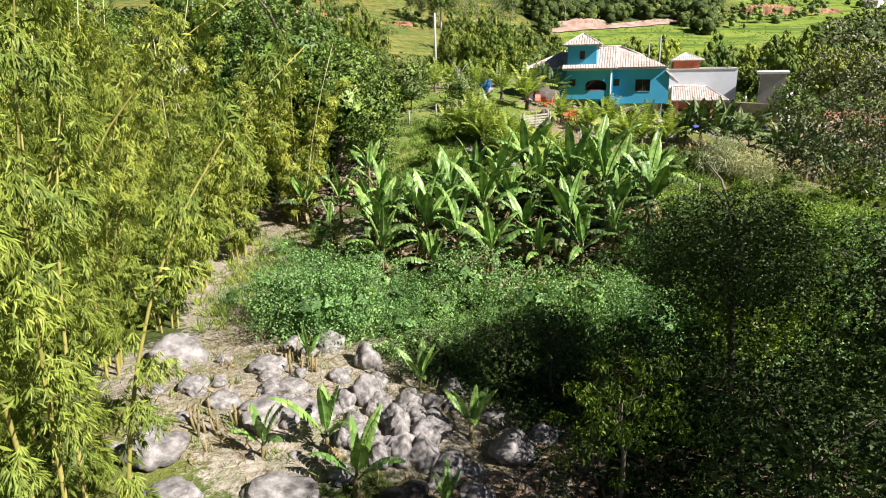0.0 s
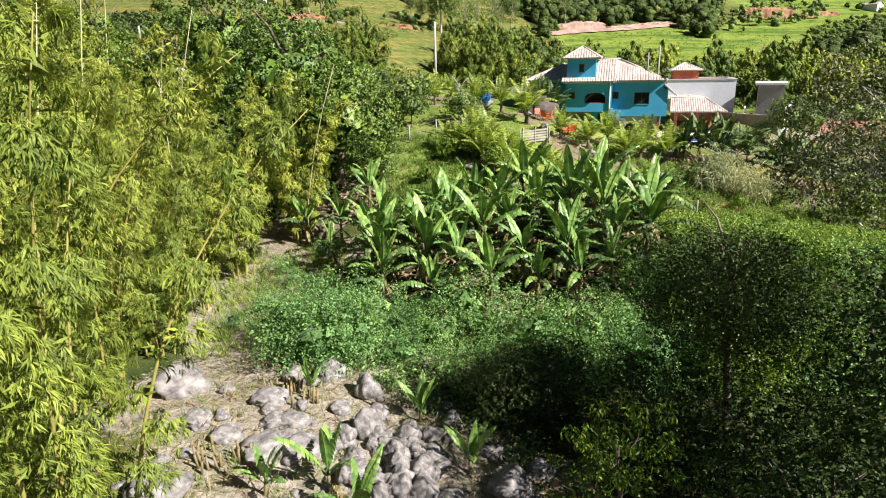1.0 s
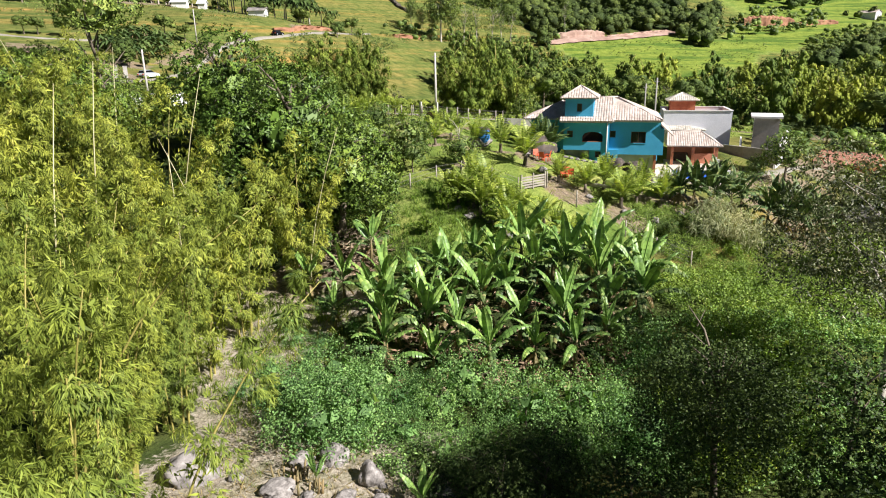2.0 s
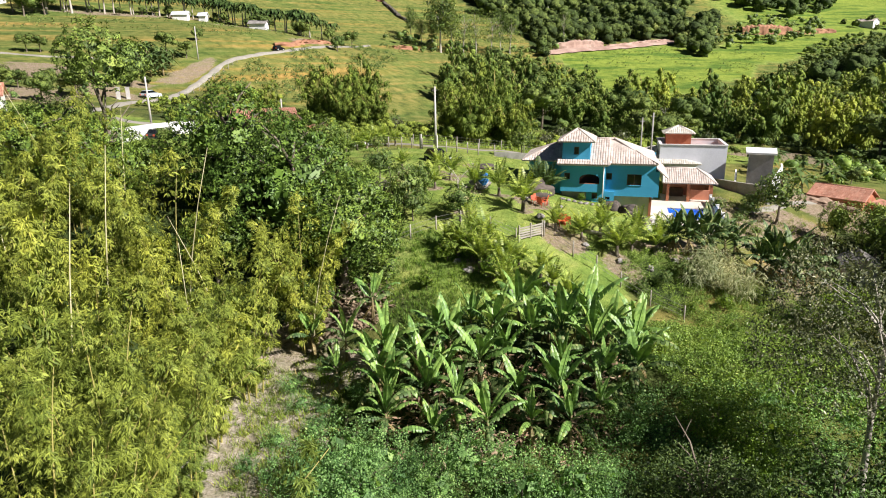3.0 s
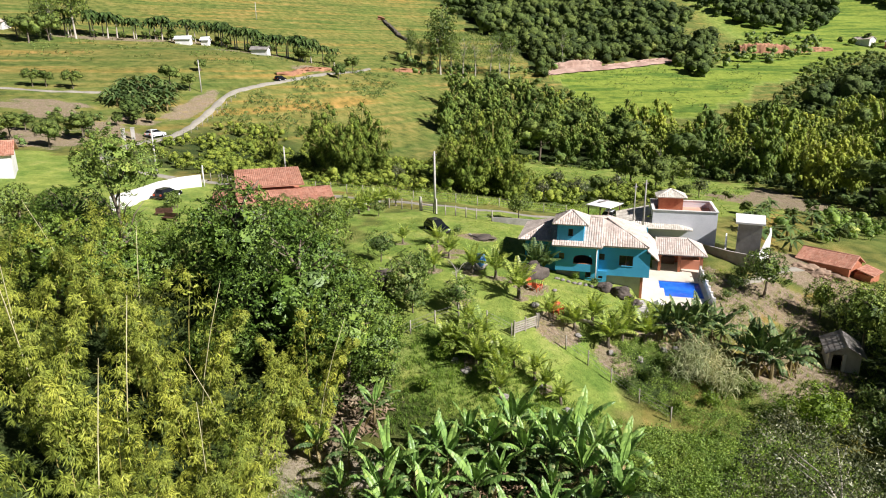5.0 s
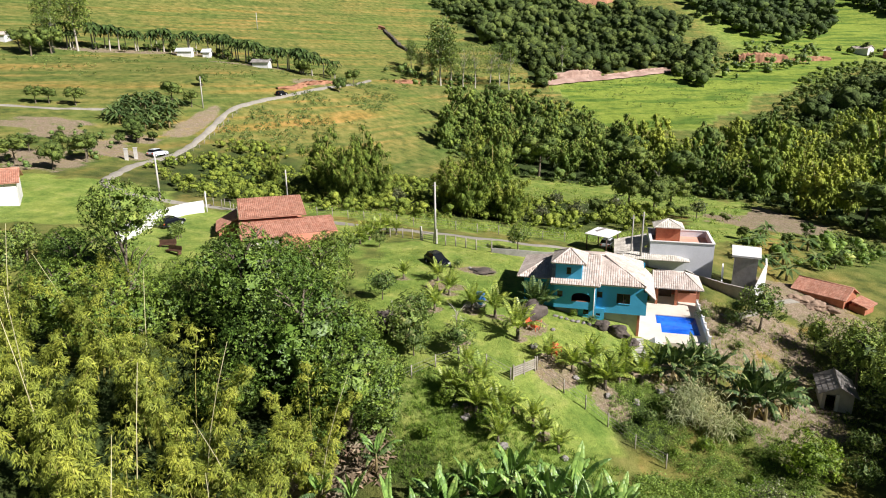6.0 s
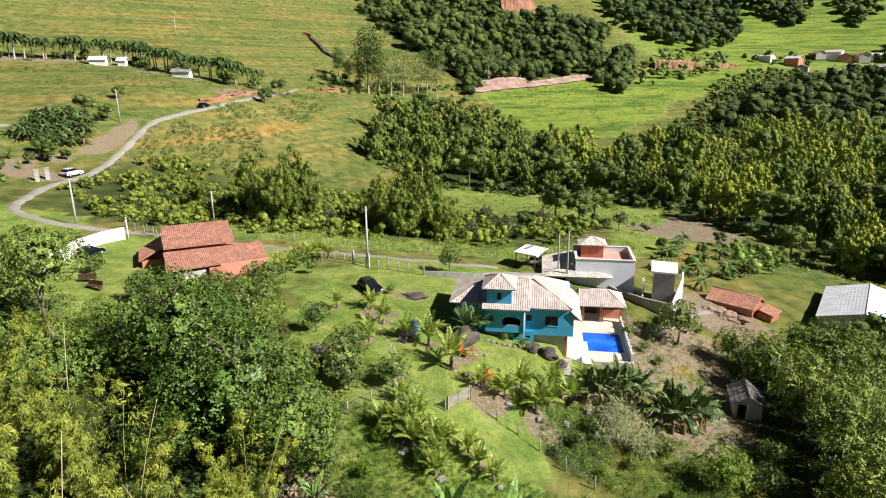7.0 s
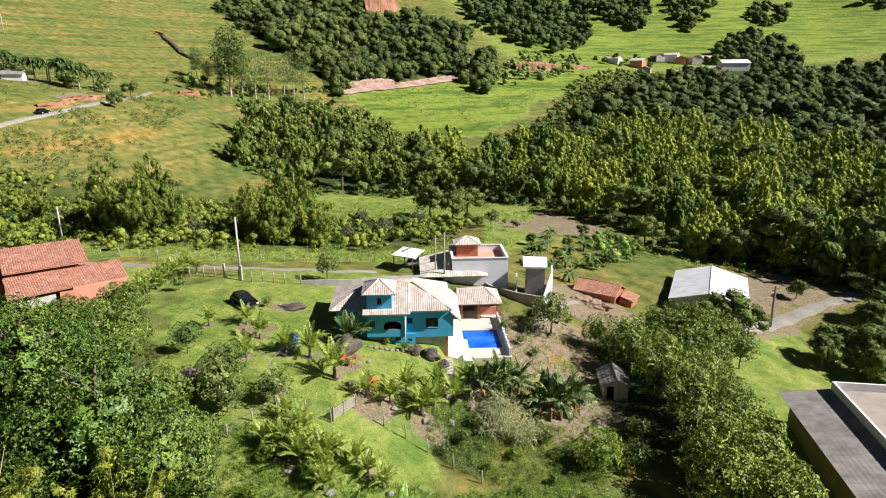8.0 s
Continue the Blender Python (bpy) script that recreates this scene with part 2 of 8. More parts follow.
def scatter(rng, poly, spacing, tries=30):
    """Loosely spread places inside a polygon in the plan."""
    px, py = [p[0] for p in poly], [p[1] for p in poly]
    area = 0.5 * abs(sum(px[i] * py[i - 1] - px[i - 1] * py[i] for i in range(len(poly))))
    out = []
    for _ in range(int(tries * area / spacing ** 2)):
        x, y = px[0] + 0, py[0] + 0
        x = min(px) + (max(px) - min(px)) * rng.random()
        y = min(py) + (max(py) - min(py)) * rng.random()
        if inside(poly, x, y) and all((x - a) ** 2 + (y - b) ** 2 > spacing ** 2 for a, b in out):
            out.append((x, y))
        if len(out) > area / spacing ** 2:
            break
    return out


def inside(poly, x, y):
    hit = False
    for (a, b), (c, d) in zip(poly, poly[1:] + poly[:1]):
        if (b > y) != (d > y) and x < a + (c - a) * (y - b) / (d - b):
            hit = not hit
    return hit


def inside_all(poly, x, y):
    hit = np.zeros(x.shape, bool)
    for (a, b), (c, d) in zip(poly, poly[1:] + poly[:1]):
        if b != d:
            hit ^= ((b > y) != (d > y)) & (x < a + (c - a) * (y - b) / (d - b))
    return hit


# ---- materials ----
def node_material(name):
    m = bpy.data.materials.new(name)
    m.use_nodes = True
    t = m.node_tree
    return m, t, t.nodes["Principled BSDF"], t.nodes["Material Output"]


def link(t, a, b):
    t.links.new(a, b)


def ramp(t, fac, stops):
    n = t.nodes.new("ShaderNodeValToRGB")
    while len(n.color_ramp.elements) < len(stops):
        n.color_ramp.elements.new(0.5)
    for e, (p, c) in zip(n.color_ramp.elements, stops):
        e.position, e.color = p, (*c, 1)
    link(t, fac, n.inputs[0])
    return n.outputs[0]


def noise_fac(t, scale, detail=4, rough=0.6, space="Object", stretch=None, distort=0.0):
    c = t.nodes.new("ShaderNodeTexCoord")
    n = t.nodes.new("ShaderNodeTexNoise")
    n.inputs["Scale"].default_value = scale
    n.inputs["Detail"].default_value = detail
    n.inputs["Roughness"].default_value = rough
    n.inputs["Distortion"].default_value = distort
    if stretch:
        m = t.nodes.new("ShaderNodeMapping")
        m.inputs["Scale"].default_value = stretch
        link(t, c.outputs[space], m.inputs[0])
        link(t, m.outputs[0], n.inputs["Vector"])
    else:
        link(t, c.outputs[space], n.inputs["Vector"])
    return n.outputs[0]


def mix(t, fac, a, b, how="MIX"):
    n = t.nodes.new("ShaderNodeMix")
    n.data_type, n.blend_type = "RGBA", how
    if isinstance(fac, float):
        n.inputs[0].default_value = fac
    else:
        link(t, fac, n.inputs[0])
    for v, i in ((a, 6), (b, 7)):
        if isinstance(v, tuple):
            n.inputs[i].default_value = (*v, 1)
        else:
            link(t, v, n.inputs[i])
    return n.outputs[2]


def calc(t, how, a, b):
    n = t.nodes.new("ShaderNodeMath")
    n.operation = how
    for v, i in ((a, 0), (b, 1)):
        if isinstance(v, (int, float)):
            n.inputs[i].default_value = v
        else:
            link(t, v, n.inputs[i])
    return n.outputs[0]


def bump(t, bsdf, height, strength, distance=0.02):
    n = t.nodes.new("ShaderNodeBump")
    n.inputs["Strength"].default_value = strength
    n.inputs["Distance"].default_value = distance
    link(t, height, n.inputs["Height"])
    link(t, n.outputs[0], bsdf.inputs["Normal"])


def leaf_material(name, dark, light, odd, rough=0.5, thin=0.35, odd_share=0.06, gloss=0.35, patch_scale=0.45, patch_depth=0.0, cell=0.0, grain=0.0):
    """Leaves: every blade has its own tint, every plant its own; part of the light passes through."""
    m, t, b, out = node_material(name)
    g = t.nodes.new("ShaderNodeNewGeometry")
    o = t.nodes.new("ShaderNodeObjectInfo")
    own = ramp(t, g.outputs["Random Per Island"], [(0.0, dark), (0.75, light), (1.0 - odd_share, light), (1.0, odd)])
    tint = ramp(t, o.outputs["Random"], [(0.0, (0.72, 0.80, 0.72)), (1.0, (1.18, 1.12, 0.95))])
    col = mix(t, 1.0, own, tint, "MULTIPLY")
    patch = ramp(t, noise_fac(t, patch_scale, 2), [(0.38, (0.78 - patch_depth, 0.85 - patch_depth, 0.8 - patch_depth)), (0.62, (1.12 + patch_depth, 1.08 + patch_depth * 0.7, 1.0))])
    col = mix(t, 1.0, col, patch, "MULTIPLY")
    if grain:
        # one noise sets both tint and bump, so hollows come out darker
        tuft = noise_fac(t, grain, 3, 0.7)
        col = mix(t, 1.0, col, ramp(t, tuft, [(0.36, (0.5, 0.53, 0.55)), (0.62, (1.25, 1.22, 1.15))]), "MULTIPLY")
        bump(t, b, tuft, 1.0, 0.9 / grain)
    if cell:
        v = t.nodes.new("ShaderNodeTexVoronoi")
        v.inputs["Scale"].default_value = cell
        link(t, t.nodes.new("ShaderNodeTexCoord").outputs["Object"], v.inputs["Vector"])
        s = t.nodes.new("ShaderNodeSeparateColor")
        link(t, v.outputs["Color"], s.inputs[0])
        col = mix(t, 1.0, col, ramp(t, s.outputs[0], [(0.1, (0.62, 0.70, 0.75)), (0.6, (1.0, 1.0, 1.0)), (0.95, (1.45, 1.30, 1.0))]), "MULTIPLY")
    link(t, col, b.inputs["Base Color"])
    b.inputs["Roughness"].default_value = rough
    b.inputs["Specular IOR Level"].default_value = gloss
    tr = t.nodes.new("ShaderNodeBsdfTranslucent")
    link(t, mix(t, 1.0, col, (1.15, 1.2, 0.55), "MULTIPLY"), tr.inputs[0])
    mx = t.nodes.new("ShaderNodeMixShader")
    mx.inputs[0].default_value = thin
    link(t, b.outputs[0], mx.inputs[1])
    link(t, tr.outputs[0], mx.inputs[2])
    link(t, mx.outputs[0], out.inputs[0])
    return m


def plain(name, a, b_, scale=3.0, rough=0.8, relief=0.3, metal=0.0, fine=25.0, streak=None):
    """A painted, plastered, wooden or stony surface with two scales of wear."""
    m, t, b, out = node_material(name)
    wide = noise_fac(t, scale, 5, 0.62, stretch=streak)
    small = noise_fac(t, fine, 4, 0.6, stretch=streak)
    col = ramp(t, wide, [(0.32, a), (0.68, b_)])
    col = mix(t, 1.0, col, ramp(t, small, [(0.3, (0.86, 0.86, 0.86)), (0.7, (1.1, 1.1, 1.1))]), "MULTIPLY")
    link(t, col, b.inputs["Base Color"])
    b.inputs["Roughness"].default_value = rough
    b.inputs["Metallic"].default_value = metal
    if relief:
        bump(t, b, small, relief)
    return m


def tile_material(name, dark, light, pale):
    """Clay tiles, each one fired a little differently, with lichen."""
    m, t, b, out = node_material(name)
    g = t.nodes.new("ShaderNodeNewGeometry")
    own = ramp(t, g.outputs["Random Per Island"], [(0.0, dark), (0.5, light), (1.0, pale)])
    stain = ramp(t, noise_fac(t, 0.9, 6, 0.7), [(0.35, (0.72, 0.70, 0.68)), (0.62, (1.05, 1.05, 1.05))])
    speck = ramp(t, noise_fac(t, 9.0, 3, 0.7), [(0.3, (0.75, 0.74, 0.72)), (0.6, (1.08, 1.08, 1.08))])
    col = mix(t, 1.0, mix(t, 1.0, own, stain, "MULTIPLY"), speck, "MULTIPLY")
    link(t, col, b.inputs["Base Color"])
    b.inputs["Roughness"].default_value = 0.85
    bump(t, b, noise_fac(t, 30.0), 0.3)
    return m


M_BAMBOO = leaf_material("bamboo_leaf", (0.105, 0.140, 0.027), (0.360, 0.412, 0.080), (0.46, 0.45, 0.14), 0.6, 0.16, 0.03, 0.25, 0.5, 0.08)
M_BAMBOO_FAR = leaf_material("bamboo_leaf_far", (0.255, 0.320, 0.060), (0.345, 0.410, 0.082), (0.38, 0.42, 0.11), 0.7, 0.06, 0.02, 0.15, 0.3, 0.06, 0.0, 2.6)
# less yellow, and darkened to carry the shade at the belt's left end
M_BAMBOO_SHADED = leaf_material("shaded_bamboo_leaf", (0.130, 0.195, 0.050), (0.215, 0.290, 0.072), (0.26, 0.33, 0.09), 0.7, 0.06, 0.02, 0.15, 0.3, 0.08, 0.0, 2.6)
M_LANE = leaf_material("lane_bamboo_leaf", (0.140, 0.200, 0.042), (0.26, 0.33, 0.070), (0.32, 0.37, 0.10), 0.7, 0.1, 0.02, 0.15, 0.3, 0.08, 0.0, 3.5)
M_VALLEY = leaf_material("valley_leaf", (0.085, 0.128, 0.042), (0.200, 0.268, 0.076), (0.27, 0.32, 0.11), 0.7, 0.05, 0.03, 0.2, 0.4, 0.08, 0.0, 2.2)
M_DARK = leaf_material("mango_leaf", (0.028, 0.056, 0.014), (0.195, 0.300, 0.056), (0.36, 0.42, 0.12), 0.5, 0.04, 0.03, 0.35, 0.5, 0.1)
M_TREE = leaf_material("tree_leaf", (0.024, 0.046, 0.014), (0.225, 0.315, 0.075), (0.42, 0.45, 0.15), 0.55, 0.08, 0.04, 0.35, 0.5, 0.1)
M_LIME = leaf_material("lime_leaf", (0.050, 0.095, 0.018), (0.27, 0.385, 0.060), (0.45, 0.47, 0.12), 0.45, 0.3, 0.05)
M_YOUNG = leaf_material("young_leaf", (0.030, 0.060, 0.014), (0.22, 0.34, 0.050), (0.46, 0.50, 0.11), 0.45, 0.3, 0.12)
M_GREY = leaf_material("grey_leaf", (0.045, 0.060, 0.032), (0.16, 0.18, 0.10), (0.50, 0.51, 0.44), 0.5, 0.12, 0.14)
M_SHRUB = leaf_material("shrub_leaf", (0.056, 0.120, 0.047), (0.305, 0.515, 0.188), (0.45, 0.60, 0.26), 0.6, 0.28, 0.05)
M_SCRUB = leaf_material("scrub_leaf", (0.030, 0.054, 0.018), (0.25, 0.345, 0.101), (0.492, 0.427, 0.216), 0.6, 0.22, 0.08)
M_BANANA = leaf_material("banana_leaf", (0.125, 0.225, 0.062), (0.250, 0.405, 0.112), (0.35, 0.44, 0.14), 0.42, 0.12, 0.03, 0.5)
M_PALM = leaf_material("palm_leaf", (0.10, 0.150, 0.034), (0.47, 0.56, 0.130), (0.726, 0.616, 0.275), 0.45, 0.3, 0.06, 0.4)
M_GRASS = leaf_material("grass_blade", (0.079, 0.131, 0.023), (0.372, 0.466, 0.095), (0.678, 0.532, 0.281), 0.6, 0.35, 0.08)
M_TALL_GRASS = leaf_material("tall_grass_blade", (0.050, 0.100, 0.016), (0.215, 0.335, 0.052), (0.40, 0.40, 0.13), 0.6, 0.3, 0.06)
M_HERB = leaf_material("herb_leaf", (0.075, 0.130, 0.030), (0.32, 0.45, 0.100), (0.572, 0.594, 0.198), 0.6, 0.25, 0.05)
M_CANE = leaf_material("cane_leaf", (0.24, 0.27, 0.12), (0.52, 0.50, 0.33), (0.64, 0.60, 0.45), 0.7, 0.2, 0.1)
M_ROW = leaf_material("acacia_leaf", (0.050, 0.084, 0.022), (0.31, 0.405, 0.095), (0.44, 0.49, 0.15), 0.6, 0.1, 0.04, 0.3, 0.5, 0.08)
# a darker variety's leaf; also used on grove leaves to paint them unlit
M_BANANA_DARK = leaf_material("dark_banana_leaf", (0.050, 0.088, 0.032), (0.145, 0.215, 0.078), (0.32, 0.32, 0.16), 0.55, 0.08, 0.06, 0.3)
M_STRAW = leaf_material("dry_leaf", (0.176, 0.121, 0.060), (0.396, 0.308, 0.168), (0.550, 0.462, 0.312), 0.8, 0.2, 0.1)
M_LITTER = leaf_material("litter", (0.187, 0.121, 0.090), (0.418, 0.286, 0.228), (0.550, 0.440, 0.336), 0.85, 0.1, 0.1)
M_COFFEE = leaf_material("coffee_leaf", (0.020, 0.037, 0.014), (0.112, 0.170, 0.053), (0.23, 0.28, 0.105), 0.58, 0.10, 0.04, 0.22)
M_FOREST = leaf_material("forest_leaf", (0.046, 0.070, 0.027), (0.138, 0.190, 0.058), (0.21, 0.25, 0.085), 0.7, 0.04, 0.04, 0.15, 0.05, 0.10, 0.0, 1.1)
M_BARK = plain("bark", (0.10, 0.075, 0.05), (0.24, 0.20, 0.15), 2.0, 0.9, 0.7, fine=18, streak=(1, 1, 0.3))
M_PALE_BARK = plain("pale_bark", (0.34, 0.30, 0.25), (0.55, 0.5, 0.43), 2.0, 0.85, 0.4, streak=(1, 1, 0.3))
M_CULM = plain("bamboo_culm", (0.25, 0.23, 0.05), (0.42, 0.36, 0.11), 1.5, 0.5, 0.15, streak=(1, 1, 0.2))
M_BARE_CULM = plain("bare_culm", (0.45, 0.40, 0.20), (0.68, 0.62, 0.38), 1.5, 0.5, 0.15, streak=(1, 1, 0.2))
M_STEM = plain("banana_stem", (0.13, 0.12, 0.05), (0.30, 0.22, 0.10), 3.0, 0.7, 0.3, streak=(1, 1, 0.25))
M_ROCK = plain("granite", (0.085, 0.075, 0.068), (0.40, 0.37, 0.345), 2.2, 0.9, 1.0, fine=8)
M_DARK_ROCK = plain("weathered_rock", (0.034, 0.028, 0.024), (0.130, 0.104, 0.085), 0.9, 0.9, 0.9, fine=7)
M_BLUE = plain("blue_paint", (0.045, 0.34, 0.56), (0.065, 0.41, 0.65), 0.6, 0.75, 0.12)
M_WHITE = plain("white_plaster", (0.62, 0.61, 0.60), (0.82, 0.81, 0.79), 0.5, 0.85, 0.15)
M_LILAC = plain("pale_plaster", (0.66, 0.68, 0.74), (0.78, 0.80, 0.86), 0.4, 0.85, 0.15)
M_RENDER = plain("grey_render", (0.24, 0.23, 0.21), (0.42, 0.40, 0.37), 0.8, 0.92, 0.3)
M_SALMON = plain("salmon_paint", (0.52, 0.20, 0.12), (0.62, 0.27, 0.17), 0.6, 0.85, 0.15)
M_BRICK = plain("brick_red", (0.30, 0.10, 0.05), (0.48, 0.19, 0.10), 1.2, 0.9, 0.4)
M_CONCRETE = plain("concrete", (0.40, 0.38, 0.35), (0.60, 0.57, 0.53), 0.7, 0.9, 0.25)
M_DECK = plain("deck_tiles", (0.62, 0.54, 0.45), (0.76, 0.68, 0.58), 0.6, 0.7, 0.1)
M_METAL = plain("zinc_sheet", (0.62, 0.64, 0.66), (0.82, 0.84, 0.86), 0.5, 0.55, 0.1, 0.1)
M_OLD_METAL = plain("old_fibre_sheet", (0.17, 0.155, 0.14), (0.34, 0.315, 0.29), 0.6, 0.85, 0.25)
M_WOOD = plain("grey_wood", (0.25, 0.22, 0.18), (0.44, 0.40, 0.34), 2.0, 0.9, 0.4, streak=(0.3, 1, 1))
M_DARK_WOOD = plain("dark_wood", (0.05, 0.025, 0.015), (0.12, 0.06, 0.035), 2.0, 0.6, 0.3)
M_SOIL = plain("soil_heap", (0.20, 0.13, 0.09), (0.38, 0.27, 0.19), 0.8, 0.95, 0.8, fine=5)
M_RED_SOIL = plain("red_earth", (0.20, 0.085, 0.05), (0.44, 0.23, 0.13), 0.12, 0.95, 0.8, fine=1.2)
M_PINK_SOIL = plain("pink_earth", (0.27, 0.165, 0.125), (0.50, 0.355, 0.285), 0.1, 0.95, 0.8, fine=1.0)
M_ROAD = plain("dirt_road", (0.21, 0.195, 0.16), (0.33, 0.305, 0.255), 0.2, 0.95, 0.4, fine=2)
M_ORANGE = plain("orange_plastic", (0.60, 0.09, 0.03), (0.70, 0.13, 0.05), 2.0, 0.45, 0.05)
M_BLUE_PLASTIC = plain("blue_plastic", (0.03, 0.16, 0.45), (0.05, 0.22, 0.55), 2.0, 0.4, 0.05)
M_BLACK = plain("black_plastic", (0.012, 0.012, 0.014), (0.03, 0.03, 0.034), 2.0, 0.4, 0.05)
M_CAR = plain("dark_car_paint", (0.008, 0.010, 0.016), (0.012, 0.014, 0.022), 2.0, 0.25, 0.0, 0.3)
M_CAR_WHITE = plain("white_car_paint", (0.62, 0.66, 0.70), (0.7, 0.73, 0.76), 2.0, 0.3, 0.0)
M_TIRE = plain("rubber", (0.012, 0.012, 0.012), (0.025, 0.025, 0.025), 5.0, 0.9, 0.2)
M_POOL = plain("pool_tiles", (0.004, 0.07, 0.42), (0.006, 0.10, 0.52), 0.5, 0.4, 0.05)
M_TILE_PALE = tile_material("pale_clay_tiles", (0.56, 0.46, 0.40), (0.64, 0.55, 0.49), (0.70, 0.62, 0.56))
M_TILE_RED = tile_material("red_clay_tiles", (0.44, 0.19, 0.12), (0.52, 0.25, 0.17), (0.58, 0.31, 0.22))
M_TILE_WHITE = tile_material("washed_tiles", (0.60, 0.56, 0.48), (0.70, 0.66, 0.58), (0.78, 0.74, 0.66))

m, t, b, out = node_material("window_glass")
b.inputs["Base Color"].default_value = (0.012, 0.014, 0.016, 1)
b.inputs["Roughness"].default_value = 0.08
M_GLASS = m
m, t, b, out = node_material("pool_water")
link(t, ramp(t, noise_fac(t, 0.55, 3), [(0.35, (0.008, 0.085, 0.55)), (0.7, (0.03, 0.20, 0.75))]), b.inputs["Base Color"])
b.inputs["Roughness"].default_value = 0.08
b.inputs["IOR"].default_value = 1.33
bump(t, b, noise_fac(t, 2.2, 3), 0.25, 0.02)
M_WATER = m


def ground_material():
    """Grass, pasture, scrub and bare earth, blended by the zone values kept on the ground's corners; the scrub colour
    also carries tree shade.
    """
    m, t, b, out = node_material("ground")
    z = t.nodes.new("ShaderNodeVertexColor")
    z.layer_name = "zone"
    sep = t.nodes.new("ShaderNodeSeparateColor")
    link(t, z.outputs[0], sep.inputs[0])
    wide = noise_fac(t, 0.035, 5, 0.6)
    mid = noise_fac(t, 0.35, 5, 0.65)
    fine = noise_fac(t, 4.0, 5, 0.7)
    grain = noise_fac(t, 22.0, 3, 0.7)
    pasture = ramp(t, mid, [(0.30, (0.065, 0.09, 0.026)), (0.5, (0.165, 0.178, 0.05)), (0.72, (0.27, 0.245, 0.09))])
    pasture = mix(t, 1.0, pasture, ramp(t, wide, [(0.35, (0.80, 0.95, 0.8)), (0.65, (1.2, 1.05, 1.05))]), "MULTIPLY")
    rows_ = noise_fac(t, 1.0, 4, 0.6, stretch=(0.012, 0.012, 0.75))
    pasture = mix(t, 1.0, pasture, ramp(t, rows_, [(0.36, (0.62, 0.80, 0.66)), (0.55, (1.10, 1.06, 1.0)), (0.66, (1.62, 1.14, 1.06))]), "MULTIPLY")
    lawn = ramp(t, mid, [(0.30, (0.120, 0.186, 0.036)), (0.52, (0.222, 0.290, 0.064)), (0.75, (0.33, 0.35, 0.112))])
    lawn = mix(t, 1.0, lawn, ramp(t, noise_fac(t, 0.16, 4, 0.65), [(0.36, (0.76, 0.86, 0.78)), (0.64, (1.16, 1.06, 1.06))]), "MULTIPLY")
    lawn = mix(t, 1.0, lawn, ramp(t, noise_fac(t, 1.7, 5, 0.75), [(0.34, (0.76, 0.82, 0.74)), (0.52, (1.08, 1.07, 1.05)), (0.68, (1.34, 1.24, 1.2))]), "MULTIPLY")
    # nearly black, as it also stands for the shade under trees
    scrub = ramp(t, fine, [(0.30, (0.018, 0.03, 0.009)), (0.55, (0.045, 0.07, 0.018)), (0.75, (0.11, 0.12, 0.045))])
    soil = ramp(t, fine, [(0.28, (0.13, 0.095, 0.065)), (0.5, (0.27, 0.205, 0.145)), (0.75, (0.44, 0.36, 0.27))])
    pale = ramp(t, fine, [(0.28, (0.16, 0.125, 0.09)), (0.5, (0.42, 0.36, 0.28)), (0.75, (0.62, 0.56, 0.47))])
    soil = mix(t, z.outputs["Alpha"], soil, pale)
    grassy = ramp(t, noise_fac(t, 0.9, 5, 0.7), [(0.42, (0.0, 0.0, 0.0)), (0.62, (1.0, 1.0, 1.0))])
    soil = mix(t, calc(t, "MULTIPLY", grassy, 0.45), soil, pasture)
    col = mix(t, sep.outputs["Green"], pasture, lawn)
    fresh = ramp(t, mid, [(0.30, (0.125, 0.180, 0.030)), (0.55, (0.200, 0.275, 0.042)), (0.75, (0.27, 0.31, 0.068))])
    treads = noise_fac(t, 1.0, 3, 0.6, stretch=(0.03, 0.03, 0.58))
    fresh = mix(t, 1.0, fresh, ramp(t, treads, [(0.40, (0.42, 0.58, 0.5)), (0.54, (1.12, 1.06, 1.0))]), "MULTIPLY")
    over = t.nodes.new("ShaderNodeClamp")
    link(t, calc(t, "SUBTRACT", sep.outputs["Green"], 1.0), over.inputs[0])
    col = mix(t, over.outputs[0], col, fresh)
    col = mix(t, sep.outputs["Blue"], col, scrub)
    edge = calc(t, "ADD", sep.outputs["Red"], calc(t, "MULTIPLY", calc(t, "SUBTRACT", fine, 0.5), 1.1))
    col = mix(t, ramp(t, edge, [(0.42, (0, 0, 0)), (0.58, (1, 1, 1))]), col, soil)
    col = mix(t, 1.0, col, ramp(t, grain, [(0.3, (0.75, 0.75, 0.75)), (0.7, (1.18, 1.18, 1.18))]), "MULTIPLY")
    link(t, col, b.inputs["Base Color"])
    b.inputs["Roughness"].default_value = 0.95
    b.inputs["Specular IOR Level"].default_value = 0.15
    bump(t, b, calc(t, "ADD", fine, calc(t, "MULTIPLY", mid, 1.6)), 0.9, 0.2)
    return m


M_GROUND = ground_material()

# ---- ground: one sheet to the horizon ----
def growing(start, step, ratio, end):
    out, v = [], start
    while v < end:
        step *= ratio
        v += step
        out.append(v)
    return np.array(out)


